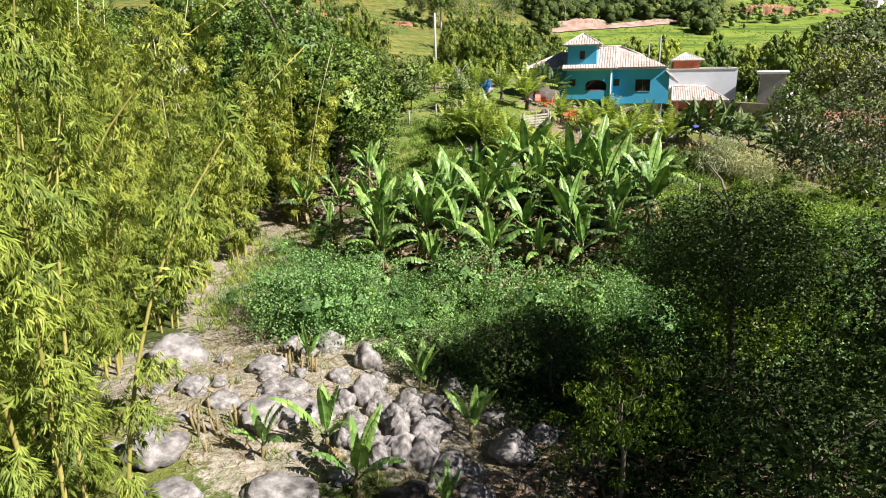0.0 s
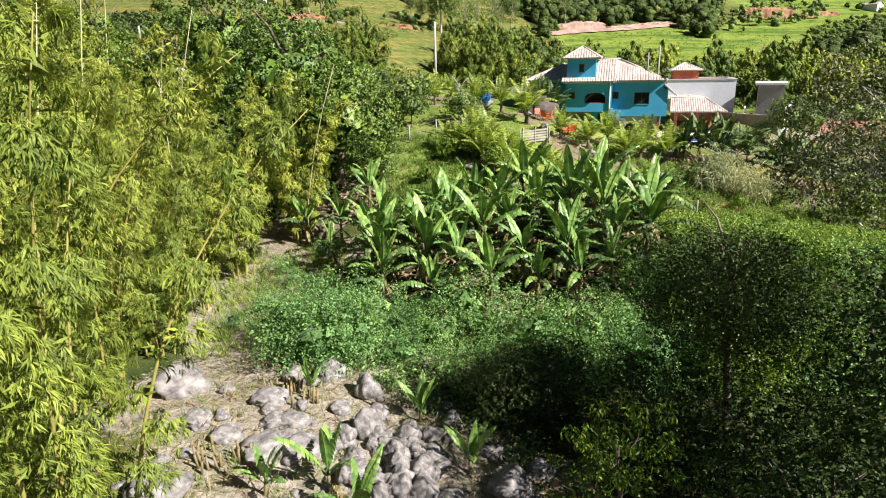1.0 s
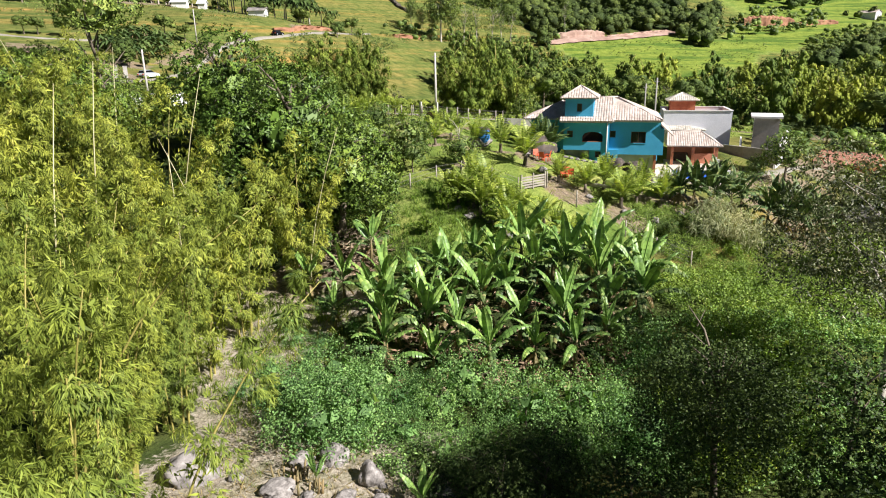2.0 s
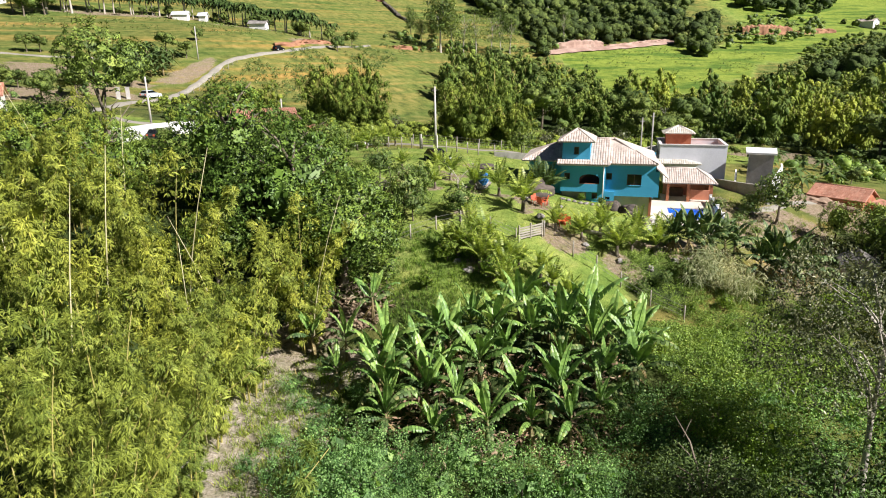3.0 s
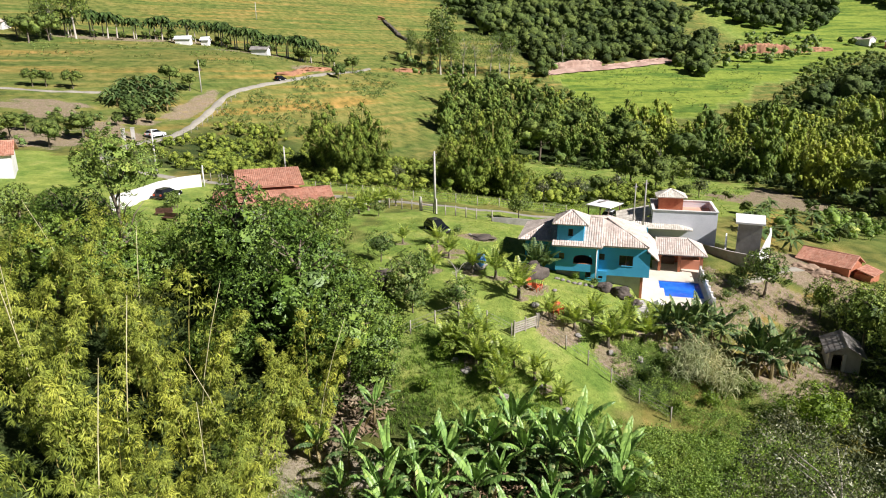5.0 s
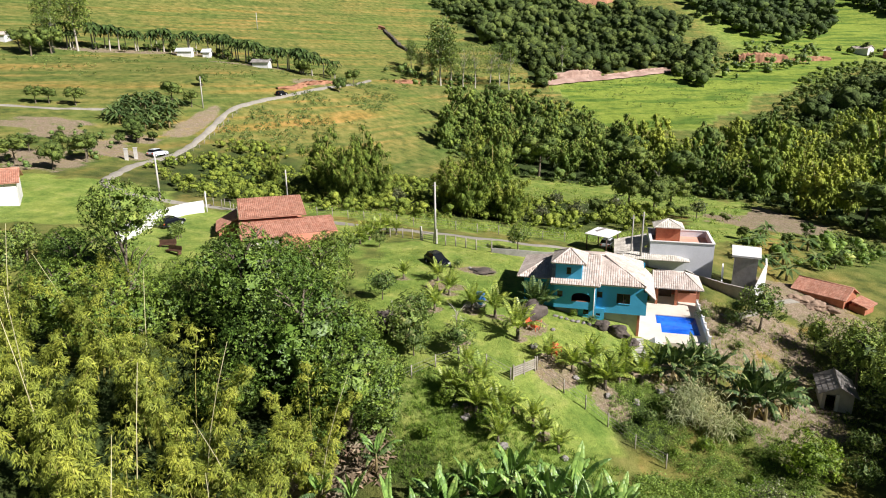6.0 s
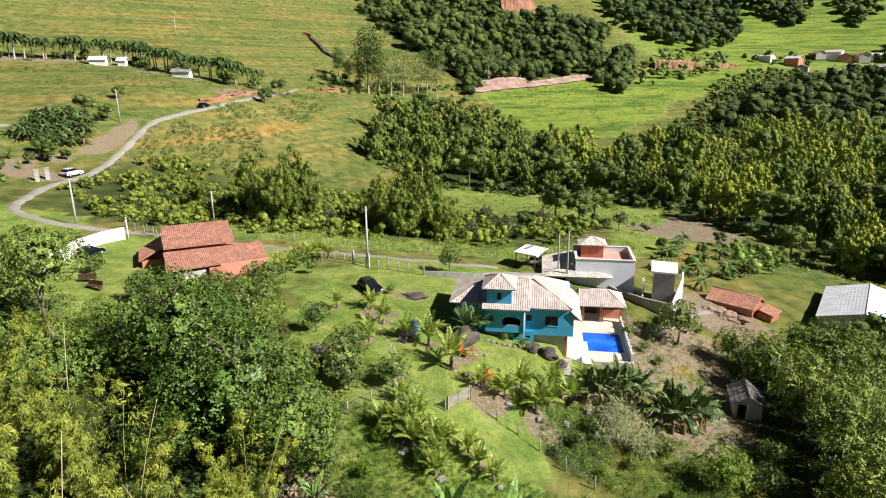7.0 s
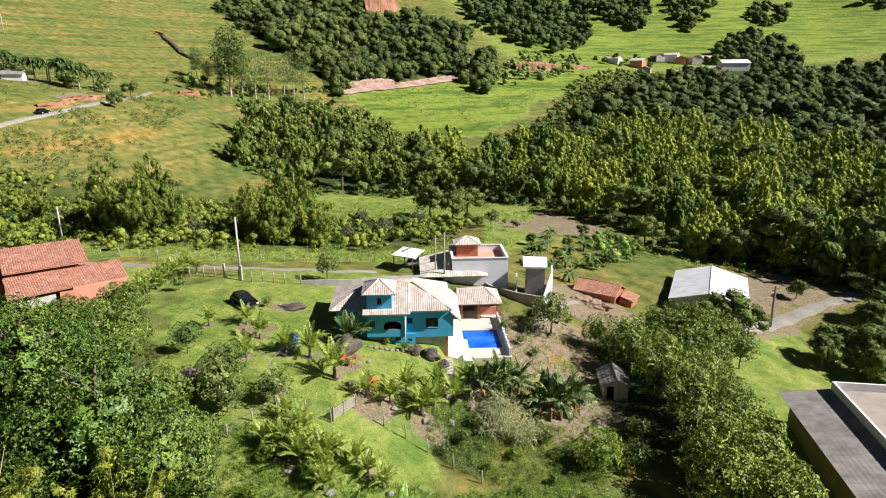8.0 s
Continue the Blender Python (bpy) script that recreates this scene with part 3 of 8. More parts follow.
def spot(x, y, cx, cy, rx, ry, turn=0.0, soft=0.9):
    """1 inside an ellipse in the plan, 0 outside, with an uneven soft rim."""
    c, s = math.cos(radians(turn)), math.sin(radians(turn))
    u, v = ((x - cx) * c + (y - cy) * s) / rx, (-(x - cx) * s + (y - cy) * c) / ry
    d = np.hypot(u, v) + 0.16 * np.sin(1.3 * x + 0.7 * y + 2 * np.sin(0.6 * y)) * np.sin(0.9 * y - 0.4 * x) + 0.22 * np.sin(0.41 * x + 0.5 * y) * np.sin(0.37 * y - 0.62 * x)
    return np.clip((1 + soft / 2 - d) / soft, 0, 1)


NEAR_BELT = [(-4, 204), (22, 183), (48, 172), (74, 152), (84, 122), (92, 98), (99, 74), (112, 62), (150, 100), (200, 150), (215, 200), (190, 250), (156, 262), (118, 230), (96, 238), (75, 206), (59, 222), (42, 246), (37, 270), (20, 280), (1, 240)]
FAR_BELT = [(215, 200), (240, 180), (360, 270), (480, 360), (535, 435), (493, 400), (429, 407), (441, 434), (484, 488), (485, 515), (483, 528), (460, 528), (426, 514), (393, 478), (341, 429), (278, 400), (224, 366), (188, 338), (160, 298), (150, 275), (156, 262), (190, 250)]
FAR_WOOD = [(-17, 462), (103, 563), (100, 524), (133, 547), (156, 551), (170, 530), (186, 526), (160, 470), (149, 444), (175, 462), (179, 450), (164, 421), (154, 385), (132, 357), (132, 378), (128, 391), (122, 399), (110, 392), (88, 372),
            (56, 352), (45, 330), (38, 359), (22, 385), (2, 425)]
YARD = [(-9, 47), (-3, 40), (3, 38), (9, 38), (14, 43), (12, 50), (19, 56), (21, 62), (30, 74), (18, 84), (-2, 88), (-10, 80), (-10, 62)]
RED_YARD = [(-48, 70), (-38, 62), (-14, 62), (-10, 80), (-14, 92), (-40, 100), (-52, 92)]
LEFT_YARD = [(-76, 92), (-66, 76), (-50, 84), (-46, 96), (-50, 110), (-62, 112), (-76, 108)]
FIELD = [(49, 337), (90, 365), (130, 393), (156, 392), (173, 423), (229, 439), (277, 473), (289, 458), (246, 419), (199, 380), (163, 353), (143, 317), (123, 301), (106, 272), (71, 270), (55, 291), (55, 321)]
LANE_FIELD = [(-38, 104), (0, 92), (30, 93), (46, 101), (40, 107), (0, 102), (-30, 110)]
MEADOW = [(12, 180), (48, 174), (64, 152), (72, 147), (53, 116), (62, 110), (46, 99), (40, 108), (47, 122), (40, 134), (17, 135), (4, 160)]
PAV_LAWN = [(44, 40), (62, 72), (75, 70), (80, 30), (50, 26)]

gx = np.concatenate([-growing(60, 0.7, 1.075, 1700)[::-1], np.arange(-60, 86, 0.85), growing(85.85, 0.85, 1.045, 1700)])
gy = np.concatenate([-growing(0, 1.0, 1.15, 500)[::-1], np.arange(0, 104, 0.85), growing(103.7, 0.85, 1.03, 1700)])
GX, GY = np.meshgrid(gx, gy)
GZ = lie(GX, GY)
nx, ny = len(gx), len(gy)
quads = (np.arange(ny - 1)[:, None] * nx + np.arange(nx - 1)[None]).reshape(-1, 1) + np.array([0, 1, nx + 1, nx])
me = bpy.data.meshes.new("ground")
me.vertices.add(nx * ny)
me.vertices.foreach_set("co", np.stack([GX, GY, GZ], -1).astype(np.float32).ravel())
me.loops.add(len(quads) * 4)
me.loops.foreach_set("vertex_index", quads.astype(np.int32).ravel())
me.polygons.add(len(quads))
me.polygons.foreach_set("loop_start", np.arange(0, len(quads) * 4, 4, dtype=np.int32))
me.polygons.foreach_set("use_smooth", np.ones(len(quads), bool))
me.update()

soil = np.zeros(GX.shape)
for q in [(-5.5, 18.5, 6.0, 5.2, 0), (0.6, 15.6, 3.6, 2.4, 0), (-9.0, 24.5, 2.4, 5, 10), (-8.5, 30, 1.6, 4, 0), (-6.5, 36, 2.5, 1.5, 0), (-9.5, 39.5, 5.0, 1.6, 15), (-8.6, 33, 1.2, 2.2, 0), (-11.8, 31.5, 2.6, 4.5, 0), (-11.5, 36, 3.0, 2.0, 0), (32, 54, 4.5, 6.5, -20), (28, 47, 3.2, 3.2, 0),
          (36, 66, 4.5, 5.5, 0), (29, 64, 3.5, 6, 0), (45, 73, 7, 4.5, -20), (71, 72, 8, 6, 0), (84, 80, 11, 8, -20), (80, 84, 10, 5, 0), (62, 125, 11, 9, 0), (44, 80, 5, 3, 0),
          (-67.5, 166, 3.0, 13, -8), (-75, 148, 5, 4, 0), (-50, 225, 4, 8, -15), (-90, 143, 5, 6, 0), (-77, 140, 4, 4, 0), (-80, 120, 8, 9, 0), (-72, 135, 7, 4, 0), (-100, 143, 12, 3, 20), (-122, 250, 34, 3.5, 28), (-72, 246, 22, 3, -5), (-94, 150, 8, 2.5, 10),
          (3.2, 71, 2.2, 1.4, 0), (-1, 65, 2.0, 1.2, 0), (7.2, 57.5, 2.0, 2.2, 0), (9, 50.5, 2.4, 1.6, 0), (13.6, 49, 1.6, 1.6, 0), (20, 53, 3, 2.6, 0), (2, 45, 1.8, 1.2, 0)]:
    soil = np.maximum(soil, spot(GX, GY, *q))
for px_, py_ in [(-5.5, 66.5), (-1.7, 66.5), (-0.4, 62.8), (-1.8, 58.4), (1.9, 59.2), (0.7, 52.6), (4.2, 58.4), (6.1, 54.7), (1.2, 49.1), (8.6, 52.1), (10.7, 51.4), (13.4, 50.3), (2.5, 44.4), (7.0, 43.0), (16.0, 52.5)]:
    soil = np.maximum(soil, spot(GX, GY, px_, py_, 0.9, 0.7))
soil = np.maximum(soil, inside_all([(53.5, 116.5), (70.5, 146), (77, 124.5), (69, 116)], GX, GY) * 1.0)
WX = GX + 1.2 * np.sin(0.9 * GY) + 0.8 * np.sin(1.7 * GX + 0.6 * GY)
WY = GY + 1.2 * np.sin(0.8 * GX) + 0.8 * np.sin(1.9 * GY - 0.5 * GX)
green_hills = np.clip((GX - 185) / 30, 0, 1) * np.clip((GY - 440) / 30, 0, 1)
lawn = np.maximum.reduce([green_hills] + [inside_all(p, WX, WY).astype(float) for p in (YARD, RED_YARD, LEFT_YARD, FIELD, PAV_LAWN, LANE_FIELD, MEADOW)])
lawn = lawn + np.maximum(green_hills, inside_all(FIELD, WX, WY)) * 0.9
# scrub, plus ground painted darker where trees and woods shade it
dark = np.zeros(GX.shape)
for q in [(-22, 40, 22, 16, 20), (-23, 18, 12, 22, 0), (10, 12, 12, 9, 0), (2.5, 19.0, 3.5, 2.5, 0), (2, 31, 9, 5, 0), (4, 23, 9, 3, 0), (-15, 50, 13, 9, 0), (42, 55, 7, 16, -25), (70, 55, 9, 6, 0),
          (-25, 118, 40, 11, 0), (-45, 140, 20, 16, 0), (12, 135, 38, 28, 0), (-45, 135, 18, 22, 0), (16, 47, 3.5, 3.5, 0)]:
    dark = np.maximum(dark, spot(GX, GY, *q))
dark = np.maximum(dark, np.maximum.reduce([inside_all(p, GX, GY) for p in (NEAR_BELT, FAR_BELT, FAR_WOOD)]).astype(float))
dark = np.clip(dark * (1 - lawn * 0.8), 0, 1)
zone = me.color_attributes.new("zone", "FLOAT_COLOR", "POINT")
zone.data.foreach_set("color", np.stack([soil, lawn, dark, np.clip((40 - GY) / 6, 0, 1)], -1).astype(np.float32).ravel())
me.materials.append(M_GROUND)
ground = tagged(new("ground", me), "hilly valley ground with lawns, pasture, scrub, bare earth and painted tree shade", "ground", kind="structure")


def ribbon(name, path, width, material, label, lift=0.07, category="road"):
    """A road or track that lies on the ground."""
    pts = [Vector((x, y, 0)) for x, y in path]
    fine = []
    for i in range(len(pts) - 1):
        a, b_, c, d = pts[max(i - 1, 0)], pts[i], pts[i + 1], pts[min(i + 2, len(pts) - 1)]
        for k in range(10):
            s = k / 10
            fine.append(0.5 * ((2 * b_) + (c - a) * s + (2 * a - 5 * b_ + 4 * c - d) * s * s + (3 * b_ - a - 3 * c + d) * s ** 3))
    fine.append(pts[-1])
    b = Build()
    verts, faces = [], []
    for i, p in enumerate(fine):
        d = (fine[min(i + 1, len(fine) - 1)] - fine[max(i - 1, 0)]).normalized()
        s = Vector((d.y, -d.x, 0))
        w = width * (1 + 0.12 * math.sin(i * 1.3))
        for k in range(5):
            q = p + s * w * (k / 4 - 0.5)
            verts.append((q.x, q.y, on(q.x, q.y) + lift + (0.05 if k == 2 else 0.0) - (0.3 if k in (0, 4) else 0)))
    for i in range(len(fine) - 1):
        faces += [(i * 5 + k, i * 5 + k + 1, i * 5 + k + 6, i * 5 + k + 5) for k in range(4)]
    b.add(verts, faces, True)
    return tagged(new(name, b.mesh(name, material)), label, category, kind="structure")


ribbon("road_hill", [(-34.9, 272.6), (-41.3, 234.2), (-49.1, 206), (-56.7, 191), (-62.3, 179.5), (-63.1, 163.4), (-63.1, 150), (-63.7, 139.8), (-65.3, 127.7), (-63.8, 115.9), (-61.5, 109), (-55.4, 104.2), (-47, 101.5), (-40, 101)], 1.9, M_ROAD, "pale unpaved road winding down the hillside", 0.25)
ribbon("road_hill", [(-150, 150), (-112, 156.5), (-104, 158), (-96, 161), (-89, 164.7)], 1.6, M_ROAD, "narrow pale dirt track across the pasture", 0.2)
ribbon("road_lane", [(-40, 101), (-25, 96), (-10, 90), (4, 86.5), (16, 85)], 2.2, M_ROAD, "pale dirt lane behind the garden fence", 0.08)
ribbon("path_dirt", [(31, 68), (35, 70), (40, 74), (46, 77)], 1.6, M_ROAD, "worn dirt footpath below the boundary wall", 0.06)
ribbon("road_yard", [(60, 70), (70, 69), (82, 72), (100, 76)], 4.0, M_ROAD, "dusty pale yard track beside the barn", 0.06)
ribbon("road_cut", [(44, 336), (60, 345), (81, 357), (106, 377), (131, 395), (150, 402)], 6.0, M_PINK_SOIL, "pale pink unpaved road along a hillside cut", 0.9)
# ---- vegetation, kinds ----
def plume(rng, path, s, clouds, sprays, per, girth, length, width, weep=0.5):
    """The feathery plume of one culm: leaf fans that hang over a long rounded mass, in loose tufts."""
    u = 0.10 + 0.90 * (np.arange(clouds) + rng.random(clouds)) / clouds
    at = np.stack([np.interp(u, s, path[:, i]) for i in range(3)], 1)
    a = 2.4 * np.arange(clouds) + 0.5 * rng.normal(size=clouds)
    d = unit(np.stack([np.cos(a), np.sin(a), 0.15 + 0.9 * np.clip((u - 0.72) / 0.28, 0, 1)], 1))
    g = girth * np.clip(u / 0.4, 0.45, 1) * np.sqrt(np.clip((1.12 - u) / 0.36, 0.2, 1)) * (0.85 + 0.3 * rng.random(clouds))
    c, r, o = np.repeat(at + d * g[:, None] * 0.8, sprays, 0), np.repeat(g, sprays)[:, None] * 0.42, np.repeat(d, sprays, 0)
    e = unit(ball(rng, len(c)) + 0.7 * o + np.array([0, 0, 0.2]))
    base = c + e * r * (0.5 + 0.6 * rng.random((len(c), 1))) * np.array([1, 1, 1.15])
    c, e, o = np.repeat(base, per, 0), np.repeat(e, per, 0), np.repeat(o, per, 0)
    n = len(c)
    way = o * 0.4 + e * 0.25 + ball(rng, n) * 0.5 + np.array([0, 0, -weep])
    face = o * 1.0 + e * 0.5 + ball(rng, n) * 0.28 + np.array([0, 0, 0.35])
    size = 0.55 + 0.8 * rng.random(n)
    q = blades(c + 0.12 * length * ball(rng, n), way, face, length * size, width * size, 0.12, 0.2, 0.38)
    k = clouds * 9
    o = np.repeat(d, 9, 0)
    inner = np.repeat(at, 9, 0) + (o + 0.5 * ball(rng, k)) * np.repeat(g, 9)[:, None] * 0.45
    return np.concatenate([q, blades(inner, np.cross(o, ball(rng, k)) - np.array([0, 0, 0.5]), o, length * 1.5 * np.ones(k), width * 2.6 * np.ones(k))])


def bamboo_kind(seed, culms, height, lean, clouds, sprays, per, length, width, leaf=M_BAMBOO, base_r=0.9, girth=1.0, bare=0, uneven=0.34, weep=0.5):
    """A clump of arching culms, each hung with leaf sprays. Returns culm mesh list and leaf mesh."""
    rng = np.random.default_rng(seed)
    out = []
    for k in range(culms):
        a = 2 * math.pi * (k / culms + 0.2 * rng.random())
        r0 = base_r * math.sqrt(rng.random())
        h = height * (1.06 - uneven * (0.4 * rng.random() + 0.6 * (r0 / base_r) ** 2))
        tilt = lean * (0.35 + 0.9 * rng.random())
        s = np.linspace(0, 1, 12)
        reach = tilt * h * (0.35 * s + 0.9 * s ** 3.2)
        z = h * (s - 0.14 * tilt * s ** 4)
        x, y = r0 * math.cos(a) + reach * math.cos(a), r0 * math.sin(a) + reach * math.sin(a)
        path = np.stack([x, y, z], 1)
        b = Build()
        b.tube([path[0] - np.array([0, 0, 0.6])] + [p for p in path], [0.055] + [0.055 * (1 - 0.85 * q) for q in s], 6)
        out.append((b.mesh("culm", M_CULM), plume(rng, path, s, clouds, sprays, per, girth * (0.8 + 0.4 * rng.random()) * h / 11, length, width, weep)))
    for k in range(bare):
        a, h = 6.283 * rng.random(), height * (1.0 + 0.2 * rng.random())
        lean_ = 0.08 + 0.2 * rng.random()
        b = Build()
        b.tube([(0.5 * math.cos(a), 0.5 * math.sin(a), -0.5)] + [(math.cos(a) * (0.5 + lean_ * h * q ** 1.6), math.sin(a) * (0.5 + lean_ * h * q ** 1.6), h * q) for q in (0.25, 0.5, 0.75, 1.0)], [0.04, 0.036, 0.03, 0.022, 0.01], 6)
        out.append((b.mesh("culm", M_BARE_CULM), np.zeros((0, 4, 3))))
    leaves = quad_mesh("foliage", np.concatenate([q[1] for q in out]), leaf)
    return [q[0] for q in out], leaves


def bamboo_clump(kind, x, y, turn, scale, label="tall arching bamboo clump with yellow-green hanging leaves", group="bamboo grove"):
    ob = thing("bamboo_clump", pose(x, y, on(x, y) - 0.1, 0, 0, turn) @ Matrix.Scale(scale, 4), label, "bamboo", group)
    for me in kind[0]:
        part("culm", me, ob)
    part("foliage", kind[1], ob)
    return ob


def tree_kind(seed, height, rx, rz, clumps, clump_r, per, length, width, leaf, trunk_r=0.22, crown_z=0.62, bark=M_BARK, droop=0.2, hollow=0.55, bite=0.35, count=7, lean=0.0, core=110, lobed=True, mass=0.0):
    rng = np.random.default_rng(seed)
    b = Build()
    limbs(rng, b, height * 0.9, rx * 0.8, trunk_r, count, lean)
    c = crown_clumps(rng, clumps, rx, rx * (0.85 + 0.3 * rng.random()), rz, height * crown_z, hollow, 6, bite)
    c[:, 0] += lean * height * 0.4
    c[:, 2] = np.minimum(c[:, 2], height)
    if lobed:
        p, e, c, r = billows(rng, clumps * per // 8, rx * 1.04, rx * (0.9 + 0.25 * rng.random()), rz * 1.04, height * crown_z, max(7, min(clumps // 2, 15)))
        k = 36
        d = ball(rng, len(c) * k)
        inner = np.repeat(c, k, 0) + d * np.repeat(r, k, 0) * (0.35 + 0.3 * rng.random((len(d), 1)))
        q = np.concatenate([rosettes(rng, p, e, 8, length, width, droop), blades(inner, np.cross(d, ball(rng, len(d))), d + 0.3 * ball(rng, len(d)), np.full(len(d), 0.2 * np.mean(r)), np.full(len(d), 0.11 * np.mean(r)))])
        if mass:
            q = np.concatenate([q, blob_quads(c, r * mass, 3, 0.22)])
    else:
        q = clump_leaves(rng, c, clump_r * (0.7 + 0.6 * rng.random(len(c))), per, length, width, droop)
    if core:
        d = ball(rng, core)
        inner = d * np.array([rx, rx, rz]) * 0.55 * (0.5 + 0.5 * rng.random((core, 1))) + np.array([lean * height * 0.4, 0, height * crown_z])
        q = np.concatenate([q, blades(inner, np.cross(d, ball(rng, core)), d, rx * 0.42 * np.ones(core), rx * 0.26 * np.ones(core))])
    return b.mesh("trunk", bark), quad_mesh("crown", q, leaf, weld=lobed)


def plant(name, kind, x, y, turn, scale, label, category="tree", group="", sink=0.0, stretch=1.0, names=("trunk", "crown")):
    m = pose(x, y, on(x, y) - sink, 0, 0, turn) @ Matrix.Diagonal((scale, scale, scale * stretch, 1))
    ob = thing(name, m, label, category, group)
    for n, me in zip(names, kind):
        p = part(n, me, ob)
        if n in ("stem_thicket", "leaf_rosette"):
            tagged(p, kind="stuff")
    return ob


def banana_leaf(seed, length, width, rise, torn, bow=0.6):
    """One arching paddle leaf with a folded, torn blade; its stalk starts at the origin and heads along +x."""
    rng = np.random.default_rng(seed)
    n = 13
    s = np.linspace(0, 1, n)
    ang = rise - (0.12 + bow) * s ** 2.2
    step = length / (n - 1)
    x = np.concatenate([[0], np.cumsum(np.cos(ang[:-1]) * step)])
    z = np.concatenate([[0], np.cumsum(np.sin(ang[:-1]) * step)])
    w = width * np.clip(np.sin(np.pi * np.clip((s - 0.16) / 0.84, 0, 1) ** 0.8), 0.0, 1) ** 0.6
    b = Build()
    for i in range(1, n - 1):
        for side in (-1, 1):
            hang = (0.12 + 0.5 * torn * rng.random()) * w[i]
            gap = 0.012 + (0.10 * step if rng.random() < torn else 0)
            p = []
            for k, t in ((i, gap), (i + 1, -gap)):
                nx_, nz_ = -math.sin(ang[min(k, n - 1)]), math.cos(ang[min(k, n - 1)])
                m = np.array([x[k] + t * 0.5, 0, z[k]])
                q1 = m + np.array([0, side * w[k] * 0.27, 0]) + np.array([nx_, 0, nz_]) * w[k] * 0.13
                q2 = m + np.array([t, side * w[k] * 0.5, 0]) + np.array([nx_, 0, nz_]) * w[k] * 0.12 - np.array([0, 0, hang])
                p += [m, q1, q2]
            f = [(0, 3, 4, 1), (1, 4, 5, 2)]
            b.add(p, f if side < 0 else [q[::-1] for q in f], True)
    b.tube([(x[k], 0, z[k] - 0.012) for k in range(0, n, 2)], [0.035 * (1 - 0.8 * k / n) for k in range(0, n, 2)], 5)
    return b.mesh("leaf", M_BANANA)


BANANA_LEAVES = [banana_leaf(k, 2.4 + 0.2 * (k % 3), 0.50 + 0.07 * (k % 2), 1.38 - 0.17 * k, 0.10 + 0.12 * k, 0.12 + 0.27 * k) for k in range(7)]
DRY_LEAF = banana_leaf(20, 1.5, 0.3, -0.6, 0.8, 0.5).copy()
DRY_LEAF.materials.clear()
DRY_LEAF.materials.append(M_STRAW)


def with_material(me, material):
    me = me.copy()
    me.materials.clear()
    me.materials.append(material)
    return me


DARK_LEAVES = [with_material(me, M_BANANA_DARK) for me in BANANA_LEAVES]


def banana_stem():
    b = Build()
    b.tube([(0, 0, -0.4), (0, 0, 0), (0.01, 0, 0.7), (0.03, 0.01, 1.4), (0.05, 0.02, 2.0)], [0.15, 0.14, 0.115, 0.09, 0.05], 9)
    b.tube([(0.08, 0.05, 0), (0.10, 0.07, 0.8), (0.06, 0.04, 1.4)], [0.07, 0.06, 0.03], 6)
    return b.mesh("pseudostem", M_STEM)


BANANA_STEM = banana_stem()


def banana_plant(x, y, scale, seed, count=9, dry=2, label="banana plant with broad arching torn green leaves", group="banana grove", stem=1.0, blades_=None):
    rng = np.random.default_rng(seed)
    ob = thing("banana_plant", pose(x, y, on(x, y), 0, 0, 360 * rng.random()) @ Matrix.Scale(scale, 4), label, "banana plant", group)
    s = part("pseudostem", BANANA_STEM, ob)
    s.matrix_basis = Matrix.Diagonal((1, 1, stem, 1))
    oldest = 6 if stem > 0.6 else 3
    for k in range(count):
        old = k / max(count - 1, 1)
        # the lowest leaves take the darker copy, so their shade is in the colour
        me = (blades_ or (DARK_LEAVES if old > 0.7 and stem > 0.6 else BANANA_LEAVES))[min(int(old * oldest + rng.random() * 1.2), oldest)]
        leaf = part("leaf", me, ob)
        z = (2.0 - 0.55 * old) * stem
        leaf.matrix_basis = pose(0.05, 0.02, z, (rng.random() - 0.5) * 34, -8 + 16 * rng.random(), 137.5 * k + 25 * rng.random()) @ Matrix.Scale(0.85 + 0.3 * rng.random(), 4)
    for k in range(dry):
        leaf = part("leaf", DRY_LEAF, ob, "dry brown hanging leaf")
        leaf.matrix_basis = pose(0.04, 0, 1.35 * stem, 0, 10, 360 * rng.random())
    return ob


def palm_frond(seed, length, rise, leaflets, lw, ll, bow=1.0):
    rng = np.random.default_rng(seed)
    s = np.linspace(0, 1, 14)
    ang = rise - bow * s ** 1.6
    step = length / 13
    x = np.concatenate([[0], np.cumsum(np.cos(ang[:-1]) * step)])
    z = np.concatenate([[0], np.cumsum(np.sin(ang[:-1]) * step)])
    b = Build()
    b.tube([(x[k], 0, z[k]) for k in range(0, 14, 2)] + [(x[13], 0, z[13])], [0.035, 0.03, 0.026, 0.022, 0.017, 0.013, 0.009, 0.005], 5)
    for k in range(leaflets):
        u = 0.2 + 0.8 * k / (leaflets - 1)
        px, pz = np.interp(u, s, x), np.interp(u, s, z)
        a = np.interp(u, s, ang)
        l = ll * math.sin(math.pi * min(0.25 + 0.68 * u, 1)) ** 0.7
        for side in (-1, 1):
            d = Vector((0.55 * math.cos(a), side * (0.85 + 0.1 * rng.random()), 0.55 * math.sin(a) - 0.15 - 0.2 * rng.random())).normalized()
            n = Vector((-math.sin(a), 0, math.cos(a)))
            w = d.cross(n).normalized() * lw
            p0 = Vector((px, 0, pz))
            m = p0 + d * l * 0.55
            tip = p0 + d * l - Vector((0, 0, 0.16 * l))
            b.add([p0, m + w, tip, m - w], [(0, 1, 2, 3)], True)
    return b.mesh("frond", M_PALM)


FRONDS = [palm_frond(k, 2.3, 1.48 - 0.16 * k, 24, 0.040, 0.46, 0.45 + 0.24 * k) for k in range(5)]


